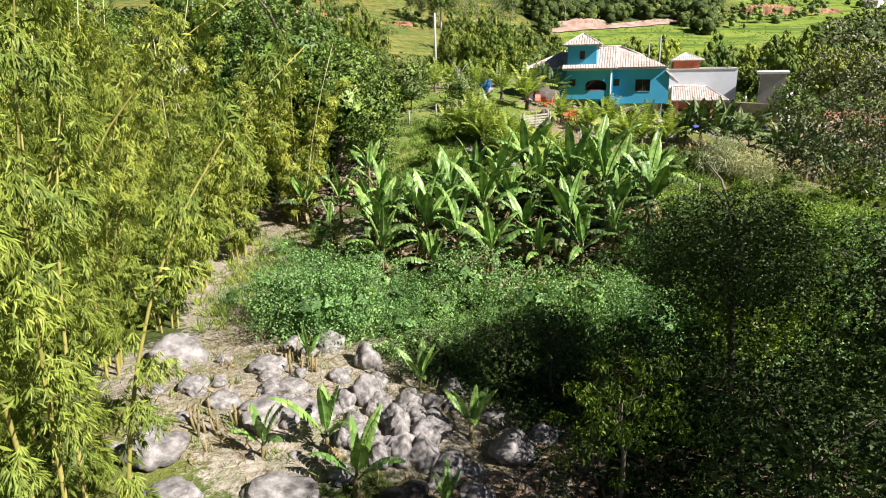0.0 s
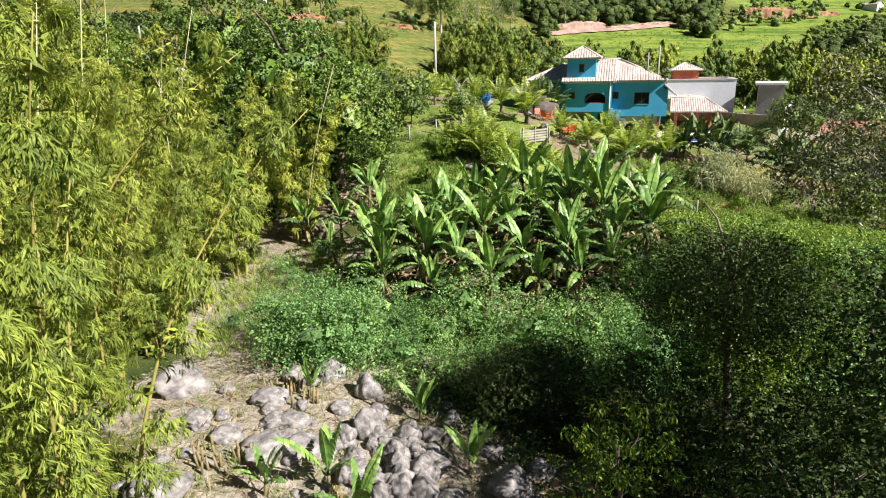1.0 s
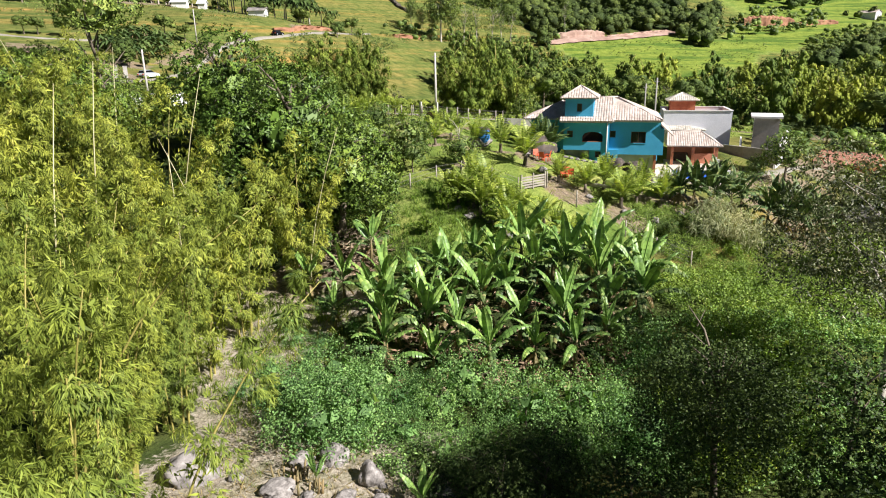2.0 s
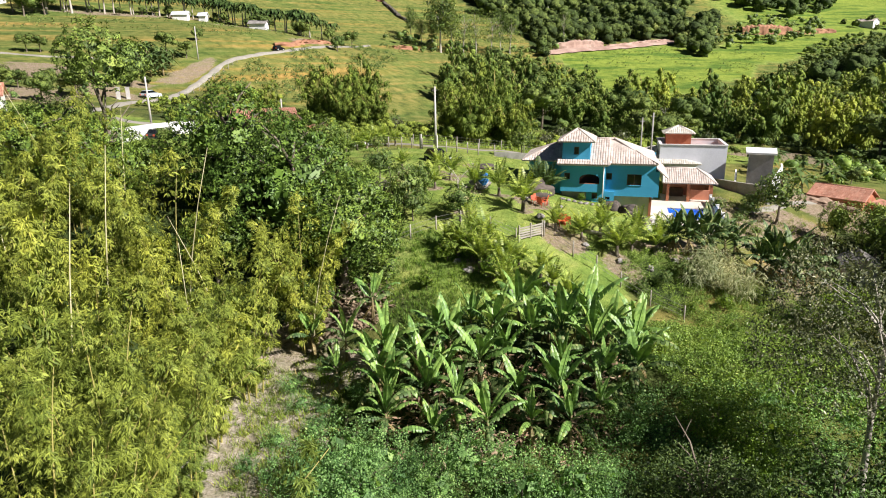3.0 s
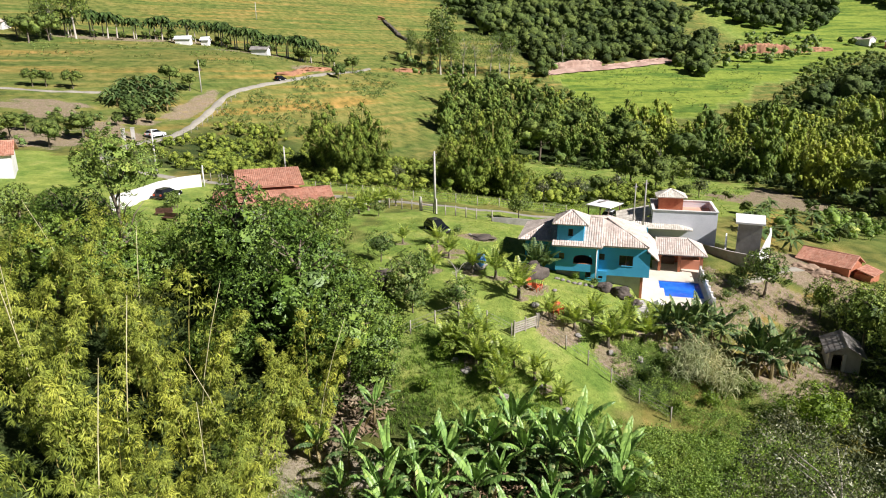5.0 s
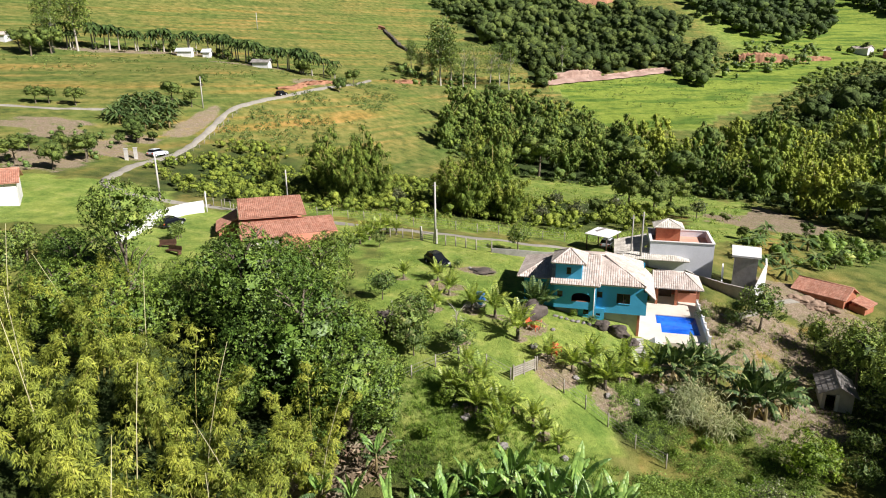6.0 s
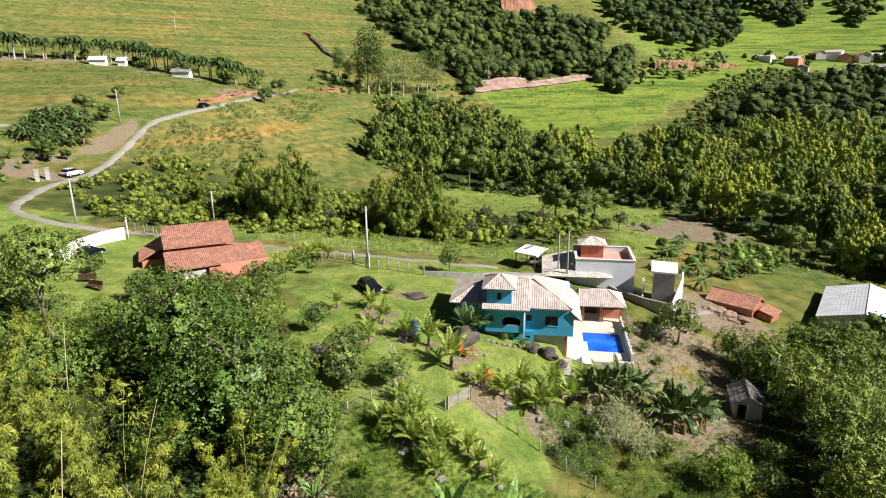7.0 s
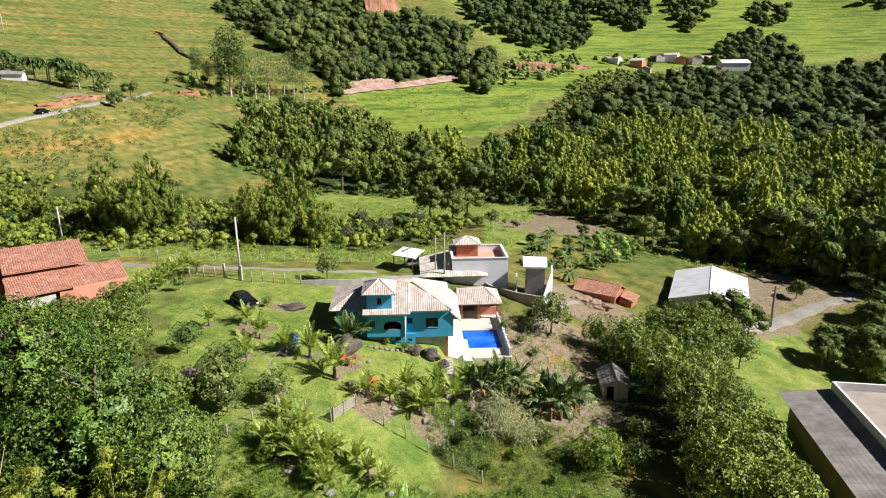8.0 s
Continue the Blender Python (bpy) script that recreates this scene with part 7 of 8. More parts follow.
part("awning", Build().slab([(2.35, -3.9, 3.0), (8.3, -3.6, 3.0), (4.2, -9.2, 1.6), (2.1, -7.6, 1.75)], 0.1).mesh("awning", M_SALMON), rd, "smooth salmon-coloured slab roof")
part("post", Build().box(4.0, -8.7, -1, 4.2, -8.5, 1.55).mesh("post", M_SALMON), rd)
part("post", Build().box(6.3, -5.9, -1, 6.5, -5.7, 2.3).mesh("post", M_SALMON), rd)
# house at the far left, farm houses on the hill
for x, y, z, w, l, a, wm, rm, lab in [(-67.2, 90.0, 11.3, 6, 7, 30, M_WHITE, M_TILE_RED, "white cottage with orange clay tile roof"), (-104, 254, 36.2, 8, 5, 5, M_WHITE, M_METAL, "long white farm building on the hill"),
                                (-71, 242, 31.3, 9, 5, -5, M_WHITE, M_OLD_METAL, "white farm house on the hill"), (-164, 238, 47, 8, 7, 0, M_WHITE, M_TILE_PALE, "distant white hillside house"), (-97, 258, 36.5, 4, 4, 0, M_WHITE, M_METAL, "small white farm shed")]:
    small = 0.68 if y > 200 else 1.0
    gable("cottage", pose(x, y, on(x, y) + 0.2, 0, 0, a + 90), l * small, w * small, 2.8 * small, 1.4 * small, wm, rm, lab, "house", 0.5, tiled=rm is M_TILE_RED or "flat")
rng = np.random.default_rng(3)
for k, (x, y) in enumerate([(290, 473), (306, 462), (335, 478), (346, 474), (351, 470), (363, 466), (377, 470), (355, 432), (299, 441), (367, 352)]):
    gable("village_house", pose(x, y, on(x, y) + 0.3, 0, 0, 360 * rng.random()), 7 + 3 * rng.random(), 9 + 4 * rng.random(), 3.5 + 1.5 * (k % 2), 1.6, [M_WHITE, M_SALMON, M_CONCRETE][k % 3], [M_TILE_PALE, M_METAL, M_TILE_RED][k % 3], "small distant village house among trees", "house", 0.5, "flat")
x, y = 385, 445
gable("village_hall", pose(x, y, on(x, y), 0, 0, 70), 13, 22, 5, 2.6, M_WHITE, M_WHITE, "long distant building with white roof", "building", 0.5, "flat")
# ---- garden and yard ----
for k, (x, y, s) in enumerate([(-5.5, 66.5, 1.0), (-1.7, 66.5, 0.95), (-0.4, 62.8, 0.95), (-1.8, 58.4, 1.0), (1.9, 59.2, 1.05), (0.7, 52.6, 1.0), (4.2, 58.4, 1.2), (6.1, 54.7, 1.25), (1.2, 49.1, 0.95),
                               (8.6, 52.1, 0.9), (10.7, 51.4, 1.15), (13.4, 50.3, 1.15), (6.3, 44.0, 0.85), (8.0, 41.8, 0.95), (7.0, 43.0, 0.8), (3.4, 41.7, 0.9), (2.9, 44.4, 0.95), (1.8, 44.3, 1.0), (-0.5, 46.5, 0.9), (12.5, 52.6, 1.1),
                               (15.9, 53.6, 1.2), (17.1, 51.9, 1.2), (14.9, 51.3, 1.0), (18.6, 53.8, 1.2), (-8.0, 85.6, 0.9), (-12.5, 83.2, 1.1), (0.9, 46.2, 1.05), (2.2, 47.2, 0.95), (-14.2, 81.0, 0.9), (0.2, 46.0, 0.8), (1.3, 45.2, 0.85), (3.4, 43.4, 0.85), (4.0, 44.5, 0.9), (3.2, 45.6, 0.95), (4.8, 45.0, 0.8), (2.8, 42.9, 0.75)]):
    coconut_palm(x, y, s * (0.82 + 0.05 * (k * 7 % 5)), 500 + k, 12 + k % 4)
DARK_FRONDS = [with_material(me, M_BANANA_DARK) for me in FRONDS]
coconut_palm(8.2, 61.2, 1.15, 601, 18, False, "dark coconut palm beside the house wall", fronds=DARK_FRONDS)
coconut_palm(9.3, 61.6, 1.05, 602, 16, False, "dark coconut palm beside the house wall", fronds=DARK_FRONDS)
GARDEN = [tree_kind(91, 3.6, 1.7, 1.4, 30, 0.55, 46, 0.18, 0.08, M_SCRUB, 0.07, 0.6, hollow=0.3), tree_kind(92, 3.0, 1.4, 1.2, 28, 0.48, 46, 0.18, 0.08, M_LIME, 0.05, 0.55, hollow=0.3)]
for x, y, s, j in [(-3.6, 53.6, 1.05, 0), (-4.2, 51.9, 1.15, 0), (-3.4, 50.6, 0.85, 0), (-3.6, 55.8, 0.9, 0), (-7.2, 60.0, 0.9, 0), (0.4, 51.0, 0.9, 0), (1.4, 45.6, 0.8, 1), (-0.6, 45.2, 0.6, 1), (2.6, 42.8, 0.7, 1), (-2.0, 42.0, 0.5, 1), (3.6, 43.6, 0.7, 1), (16.4, 47.2, 0.45, 0), (14.3, 46.0, 0.4, 0), (18.4, 49.0, 0.5, 0),
                   (12.6, 61.6, 0.3, 1), (14.2, 60.2, 0.3, 0), (15.6, 60.6, 0.25, 1), (28.0, 66.0, 0.5, 0), (29.2, 63.5, 0.45, 0), (30.2, 61.6, 0.4, 0), (31.5, 66.5, 0.6, 0), (33, 69, 0.6, 0), (20.5, 45.0, 0.5, 1), (17.5, 43.8, 0.4, 1), (24.5, 46.5, 0.5, 0), (22.5, 41, 0.45, 1), (19, 40, 0.4, 1),
                   (-5.0, 43.2, 0.6, 0), (-9.5, 78.5, 0.6, 0), (0.5, 71.5, 0.35, 0), (-26, 74.5, 0.5, 1), (-30, 76, 0.45, 0), (31, 42, 0.8, 0), (34, 46, 0.7, 0), (17.5, 34, 0.4, 1), (20.5, 35.5, 0.4, 1), (23.5, 37.5, 0.4, 1)]:
    plant("bush", GARDEN[j], x, y, 60 * x, s, ["rounded dark-green garden bush", "bright light-green leafy bush"][j], "bush", "garden bushes", 0.1, names=("stem", "foliage"))
ROUND = tree_kind(93, 3.6, 2.1, 1.75, 60, 0.6, 60, 0.17, 0.08, M_LIME, 0.12, 0.5, hollow=0.8, bite=0.1)
plant("round_tree", ROUND, 27.4, 42.4, 0, 1.05, "neatly rounded bright-green tree", "tree")
# feathery row of trees on the slope
ROW = [tree_kind(94, 8.0, 2.9, 3.4, 44, 0.95, 60, 0.34, 0.12, M_ROW, 0.16, 0.58, droop=0.1, hollow=0.6, bite=0.5), tree_kind(95, 8.0, 2.8, 3.2, 44, 0.95, 60, 0.34, 0.12, M_ROW, 0.16, 0.58, droop=0.1, hollow=0.6, bite=0.5)]
for k, (x, y, s) in enumerate([(43.0, 62.5, 0.75), (41.5, 59.0, 0.85), (44.6, 58.5, 0.8), (42.8, 54.8, 0.9), (40.4, 52.6, 0.8), (44.4, 51.0, 0.85), (41.6, 48.6, 0.95), (43.8, 46.0, 0.85), (39.4, 45.4, 0.95), (41.4, 42.2, 0.95), (37.4, 40.6, 0.95), (39.2, 37.8, 1.0), (35.2, 36.6, 0.95), (37.0, 33.8, 1.0), (33.0, 32.6, 0.95), (35.0, 29.8, 1.0), (47.5, 63.0, 0.8), (40.0, 64.4, 0.6), (49.2, 61.0, 0.95), (50.6, 58.2, 1.0), (53.6, 58.4, 0.85), (47.2, 57.0, 0.9), (56.2, 57.4, 0.6), (48.0, 53.5, 0.85)]):
    plant("acacia_tree", ROW[(k * 5 // 3) % 2], x, y, 73 * k, s, "feathery light-green tree in a dense row", "tree", "tree row on the slope")
# dark bananas and reeds by the pool
for k, (x, y, s) in enumerate([(18.9, 52.6, 0.9), (20.0, 52.4, 1.05), (21.4, 52.4, 1.1), (22.4, 53.4, 1.05), (23.5, 53.0, 1.0), (24.8, 54.0, 0.9), (25.4, 50.4, 1.1), (26.4, 49.8, 1.15), (27.6, 49.8, 1.2), (28.6, 50.6, 1.1), (29.8, 51.0, 1.05), (26.9, 51.4, 1.1), (31.0, 52.2, 0.8)]):
    banana_plant(x, y, s, 700 + k, 13, 4, "tall dark banana plant below the pool terrace", "pool bananas", 1.0, DARK_LEAVES)
rng = np.random.default_rng(71)
a, lean, tall = 6.283 * rng.random(26), 0.45 * rng.random(26), 1.8 + 1.1 * rng.random(26)
foot = np.stack([0.55 * rng.normal(size=26), 0.55 * rng.normal(size=26), np.zeros(26)], 1)
up = unit(np.stack([lean * np.cos(a), lean * np.sin(a), np.ones(26)], 1))
out = unit(np.stack([up[:, 1], -up[:, 0], np.full(26, 0.02)], 1))
reeds = [blades(foot, up, out, tall, np.full(26, 0.06), 0.3, 0.02)]
n = 26 * 10
at = np.repeat(np.arange(26), 10)
turn = 6.283 * rng.random(n)
way = np.stack([np.cos(turn), np.sin(turn), 1.1 - 1.9 * rng.random(n)], 1)
reeds.append(blades(foot[at] + up[at] * (tall[at] * (0.3 + 0.7 * rng.random(n)))[:, None], way, np.tile([0.0, 0.0, 1.0], (n, 1)) + 0.5 * ball(rng, n), 0.6 + 0.7 * rng.random(n), 0.05 + 0.03 * rng.random(n), 0.3, 0.55, 0.4))
reeds = np.concatenate(reeds)
REED = quad_mesh("reeds", reeds, M_CANE)
for k, (x, y) in enumerate([(21.2, 47.8), (22.2, 48.6), (20.4, 48.8), (21.8, 46.6), (23.0, 47.4), (20.8, 50.0), (22.4, 50.2), (19.6, 47.8)]):
    ob = new("cane_clump", REED)
    ob.matrix_basis = pose(x, y, on(x, y), 0, 0, 60 * k) @ Matrix.Scale(0.85 + 0.1 * (k % 3), 4)
    tagged(ob, "dry pale sugar cane clump on the slope", "cane", "cane patch")

# stone steps from the pool terrace down to the palms
steps = thing("garden_steps", pose(0, 0, 0), "pale stone garden steps below the pool terrace", "steps")
for k in range(9):
    x, y = 18.55 - 0.35 * math.sin(math.pi * k / 8), 58.6 - 0.5 * k
    part("step", Build().slab([(x - 0.6, y - 0.22, on(x, y) + 0.16), (x + 0.55, y - 0.17, on(x, y) + 0.15), (x + 0.58, y + 0.2, on(x, y) + 0.16), (x - 0.57, y + 0.18, on(x, y) + 0.17)], 0.45).mesh("step", M_CONCRETE), steps)

# rocks of the garden
boulder(-6.4, 54.4, 1.35, 1.1, 1.15, 20, 0, True, 0.1, "large dark weathered boulder on the lawn", "garden rocks")
boulder(7.9, 59.3, 1.7, 0.8, 1.25, 28, 1, True, 0.15, tip=-14, label="tall brown split boulder beside the house", group="garden rocks")
boulder(16.6, 58.8, 1.1, 0.7, 0.75, -20, 1, True, 0.1, "dark smooth boulder below the house wall", "garden rocks")
boulder(15.2, 59.6, 0.9, 0.6, 0.6, 10, 0, True, 0.1, "dark smooth boulder below the house wall", "garden rocks")
boulder(17.8, 57.4, 0.7, 0.5, 0.45, 40, 1, True, 0.1, "dark smooth boulder below the house wall", "garden rocks")
boulder(3.3, 70.8, 1.6, 1.0, 0.3, 0, 1, True, 0.3, "flat dark rock outcrop in the lawn", "garden rocks")
boulder(2.2, 60.4, 1.2, 0.8, 0.6, 15, 3, False, 0.2, "low brown rock under the palms", "garden rocks")
for k, (x, y, s) in enumerate([(10.9, 50.7, 0.4), (13.5, 49.4, 0.45), (6.5, 57.8, 0.5), (1.0, 43.9, 0.5), (2.4, 43.6, 0.55), (3.8, 41.1, 0.5), (0.2, 45.0, 0.5), (8.3, 41.0, 0.45), (6.5, 43.3, 0.45), (16.0, 49.5, 0.5), (18.6, 51.2, 0.5), (19.8, 51.6, 0.45), (7.4, 53.5, 0.6), (23.5, 49.6, 0.4), (30.6, 58.5, 0.4), (-0.4, 65.2, 0.3), (2.0, 71.6, 0.3), (9.8, 57.4, 0.35)]):
    boulder(x, y, s * 0.8, s * 0.65, s * 0.5, 70 * k, k, False, 0.25, "small pale garden stone among palms", "garden stones")
for k, (x, y, s) in enumerate([(44.8, 76.0, 1.0), (45.8, 75.2, 1.1), (46.8, 74.4, 0.9), (45.2, 74.8, 0.7), (43.9, 76.6, 0.7)]):
    ob = boulder(x, y, s * 1.5, s, s * 0.6, 50 * k, k, False, 0.3, "mound of loose brown soil", "earth mounds")
    ob.name = "earth_mound"
    ob["category"] = "soil"
    ob.data = rock_kind(30 + k, 0.3, M_SOIL)


def stick_tree(x, y, h, seed, label):
    """A leafless pale dead tree."""
    rng = np.random.default_rng(seed)
    b = Build()
    limbs(rng, b, h, h * 0.35, 0.09, 6, 0.05, 0.3)
    ob = new("dead_tree", b.mesh("dead_tree", M_PALE_BARK))
    ob.matrix_basis = pose(x, y, on(x, y), 0, 0, 40 * seed)
    return tagged(ob, label, "dead tree")


for k, (x, y, s) in enumerate([(-12.3, 80.0, 0.9), (-11.4, 82.4, 1.0), (-10.4, 84.2, 1.1), (-13.4, 78.2, 0.8), (-9.4, 86.4, 1.0)]):
    coconut_palm(x, y, s, 640 + k, 15, False, "leafy young palm along the white entrance wall", "entrance palms")
for k, (x, y, s) in enumerate([(-12.9, 79.2, 0.45), (-11.8, 81.2, 0.4), (-10.8, 83.4, 0.45), (-14.0, 76.6, 0.5), (-9.0, 85.2, 0.4)]):
    plant("bush", GARDEN[k % 2], x, y, 60 * k, s, "low leafy bush beside the entrance wall", "bush", "entrance bushes", 0.05, names=("stem", "foliage"))
# bleached log, loose planks by the gate, kerb stones of the flower bed
log = new("log", Build().tube([(0, 0, 0), (0.9, 0.05, 0.05), (1.8, -0.05, 0.03), (2.6, 0.1, 0.1)], [0.16, 0.15, 0.13, 0.09], 9).mesh("log", M_PALE_BARK))
log.matrix_basis = pose(11.2, 52.9, on(11.6, 52.6) + 0.12, 0, 0, -28)
tagged(log, "bleached fallen log lying among palms", "log")
for k in range(9):
    ob = new("kerb_stone", STONES[k % 4])
    x, y = 10.6 + 0.55 * k, 60.9 - 0.17 * k
    ob.matrix_basis = pose(x, y, on(x, y) + 0.05, 0, 0, 50 * k) @ Matrix.Diagonal((0.3, 0.2, 0.16, 1))
    tagged(ob, "pale stone edging the flower bed", "stone", "flower bed edging")
stick_tree(-5.4, 53.2, 3.4, 3, "bleached leafless tree beside a boulder")
stick_tree(0.4, 53.0, 3.6, 4, "thin bare tree among young palms")
stick_tree(45, 137, 9, 5, "bare pale trunk in the valley")


def garden_gate():
    ob = thing("field_gate", pose(5.1, 48.7, 0, 0, 0, math.degrees(math.atan2(1.7, 2.1))), "weathered wooden field gate with white rails, closed", "gate")
    z0 = on(6.1, 49.5)
    for k in range(5):
        part("rail", Build().box(0.05, -0.03, z0 + 0.12 + 0.2 * k, 2.65, 0.03, z0 + 0.24 + 0.2 * k).mesh("rail", M_WOOD), ob)
    for u_ in (0.0, 1.3, 2.65):
        part("upright", Build().box(u_, -0.06, z0 - 0.3, u_ + 0.1, 0.06, z0 + 1.25).mesh("upright", M_WOOD), ob)
    return ob


garden_gate()


def post_fence(path, gap, height, material, label, wires=3, r=0.06):
    ob = thing("wire_fence", pose(0, 0, 0), label, "fence")
    tops = []
    for (a, b_), (c, d) in zip(path, path[1:]):
        n = max(1, round(math.hypot(c - a, d - b_) / gap))
        for i in range(n):
            tops.append((a + (c - a) * i / n, b_ + (d - b_) * i / n))
    tops.append(path[-1])
    for x, y in tops:
        z = on(x, y)
        part("post", Build().tube([(x, y, z - 0.3), (x, y, z + height)], [r, r * 0.9], 6).mesh("post", material), ob)
    for w in range(wires):
        part("wire", Build().tube([(x, y, on(x, y) + height * (0.35 + 0.28 * w)) for x, y in tops], 0.012, 4).mesh("wire", M_OLD_METAL), ob)
    return ob


post_fence([(7.4, 50.6), (9.5, 48.7), (12.8, 46.2), (14.6, 44.4), (16.5, 42.5)], 2.0, 1.3, M_WOOD, "leaning wooden post and wire fence")
post_fence([(4.9, 48.6), (2.9, 49.9), (0.5, 50.4), (-3.5, 48.0), (-6.0, 46.6)], 2.2, 1.2, M_WOOD, "leaning wooden post and wire fence")
post_fence([(-10.5, 84.5), (-7.0, 84.2), (-4.2, 82.9), (-1.0, 80.8), (3.0, 79.3), (5.0, 78.7)], 1.6, 1.4, M_WOOD, "weathered post and wire fence along the lane", 3, 0.08)
post_fence([(-38, 102), (-22, 99), (-6, 93), (10, 91), (17, 93)], 3.0, 1.4, M_WOOD, "wooden post and wire fence beyond the lane", 3, 0.06)
post_fence([(-41.4, 102.5), (-36, 99), (-31.5, 92)], 2.0, 1.5, M_WOOD, "wooden post fence beside the white wall", 3, 0.07)
post_fence([(-60, 181), (-61, 165), (-61, 151), (-61.5, 141)], 3.5, 1.3, M_WOOD, "wooden post fence along the hill road", 2, 0.07)

gate = thing("lane_gate", pose(-4.4, 83.2, 0, 0, 0, -35), "wide metal bar gate on the lane", "gate")
zg = on(-3.5, 82.6)
for k in range(4):
    part("bar", Build().tube([(0, 0, zg + 0.25 + 0.32 * k), (2.6, 0, zg + 0.25 + 0.32 * k)], 0.03, 6).mesh("bar", M_OLD_METAL), gate)
for u_ in (0.0, 2.6):
    part("gate_post", Build().box(u_ - 0.12, -0.12, zg - 0.3, u_ + 0.12, 0.12, zg + 1.9).mesh("gate_post", M_CONCRETE), gate)


def pole(x, y, top, r, material, label, arm=0.0, turn=0):
    ob = thing("utility_pole", pose(x, y, 0, 0, 0, turn), label, "pole", "utility poles")
    z = on(x, y)
    part("shaft", Build().tube([(0, 0, z - 0.5), (0, 0, top)], [r * 1.25, r * 0.8], 10).mesh("shaft", material), ob)
    if arm:
        part("crossarm", Build().box(-arm, -0.06, top - 0.55, arm, 0.06, top - 0.42).mesh("crossarm", M_DARK_WOOD), ob)
        for u_ in (-arm * 0.85, 0.0, arm * 0.85):
            part("insulator", Build().tube([(u_, 0, top - 0.42), (u_, 0, top - 0.25)], [0.05, 0.035], 8).mesh("insulator", M_WHITE), ob)
    else:
        part("bracket", Build().box(-0.3, -0.04, top - 0.5, 0.3, 0.04, top - 0.4).mesh("bracket", M_OLD_METAL), ob)
    return ob


pole(-2.45, 83.6, 15.7, 0.14, M_CONCRETE, "tall pale concrete utility pole at the lane")
pole(-49.2, 103.1, 17.2, 0.15, M_CONCRETE, "tall pale concrete utility pole by the road")
pole(-30.4, 113.0, 13.0, 0.13, M_CONCRETE, "concrete utility pole behind the red roof")
pole(24.8, 80.2, 12.3, 0.12, M_RENDER, "grey utility pole behind the house")
pole(23.9, 81.6, 11.6, 0.10, M_RENDER, "thin grey mast behind the house")
pole(72.0, 68.9, 3.2, 0.16, M_BARK, "dark wooden utility pole with crossarm", 0.9, 20)
pole(-38.9, 96.6, 12.2, 0.10, M_WHITE, "white post beside the boundary wall")
pole(-69, 176.5, 29, 0.14, M_CONCRETE, "distant utility pole on the pasture")
pole(-97, 328, 58, 0.14, M_CONCRETE, "distant utility pole on the pasture")
pole(128, 424, 46, 0.2, M_CONCRETE, "distant utility pole on the road cut")
pole(59, 420, 52, 0.2, M_CONCRETE, "distant utility pole on the wooded slope")


def car(x, y, turn, paint, label, s=1.0):
    """A small hatchback: body and cabin lofted from a side outline, glass, wheels and lamps."""
    ob = thing("car", pose(x, y, on(x, y) + 0.02, 0, 0, turn) @ Matrix.Scale(s, 4), label, "car")
    side = [(-1.9, 0.28), (-1.95, 0.6), (-1.88, 0.92), (-1.2, 0.98), (0.75, 0.96), (1.65, 0.82), (1.93, 0.62), (1.95, 0.3)]
    b = Build()
    n = len(side)
    v = []
    for w, inset in ((-0.82, 0.0), (-0.76, 1.0), (0.76, 1.0), (0.82, 0.0)):
        v += [(px_ * (1.0 if not inset else 0.985), w, pz + 0.03 * inset) for px_, pz in side]
    f = [tuple(range(n))[::-1], tuple(range(3 * n, 4 * n))]
    for r in range(3):
        f += [(r * n + i, r * n + (i + 1) % n, (r + 1) * n + (i + 1) % n, (r + 1) * n + i) for i in range(n)]
    b.add(v, f)
    body = part("body", b.mesh("body", paint), ob)
    cab = [(-1.8, 0.95), (-1.45, 1.42), (0.05, 1.47), (0.95, 0.95)]
    b = Build()
    v = [(px_, w * (1 if k in (0, 3) else 0.8), pz) for w in (-0.74, 0.74) for k, (px_, pz) in enumerate(cab)]
    b.add(v, [(3, 2, 1, 0), (4, 5, 6, 7), (0, 1, 5, 4), (2, 3, 7, 6)])
    part("glass", b.mesh("glass", M_GLASS), ob)
    part("roof", Build().slab([(-1.47, -0.6, 1.46), (0.07, -0.6, 1.51), (0.07, 0.6, 1.51), (-1.47, 0.6, 1.46)], 0.06).mesh("roof", paint), ob)
    for wx in (-1.2, 1.2):
        for wy in (-0.78, 0.78):
            wheel = part("wheel", Build().tube([(wx, wy - 0.1, 0.3), (wx, wy + 0.1, 0.3)], 0.3, 16).mesh("wheel", M_TIRE), ob)
            part("rim", Build().tube([(wx, wy - 0.105, 0.3), (wx, wy + 0.105, 0.3)], 0.18, 12).mesh("rim", M_METAL), wheel)
    for wy in (-0.6, 0.6):
        part("headlight", Build().box(1.84, wy - 0.15, 0.58, 1.97, wy + 0.15, 0.72).mesh("headlight", M_METAL), ob)
        part("tail_light", Build().box(-1.97, wy - 0.12, 0.62, -1.86, wy + 0.12, 0.85).mesh("tail_light", M_ORANGE), ob)
    part("bumper", Build().box(1.9, -0.78, 0.3, 2.0, 0.78, 0.5).mesh("bumper", M_BLACK), ob)
    part("bumper", Build().box(-2.0, -0.78, 0.3, -1.9, 0.78, 0.5).mesh("bumper", M_BLACK), ob)
    return ob


car(-1.9, 71.9, -62, M_CAR, "dark small hatchback parked on the lawn")
car(-40.0, 86.2, 70, M_CAR, "dark car parked beside the white wall")
car(-65.6, 139.0, 70, M_CAR_WHITE, "pale blue-white pickup on the hill road", 1.15)
car(-53, 199, 65, M_CAR, "dark car on the hill road")
car(23.0, 90.2, 60, M_CAR_WHITE, "white car under the carport roof")

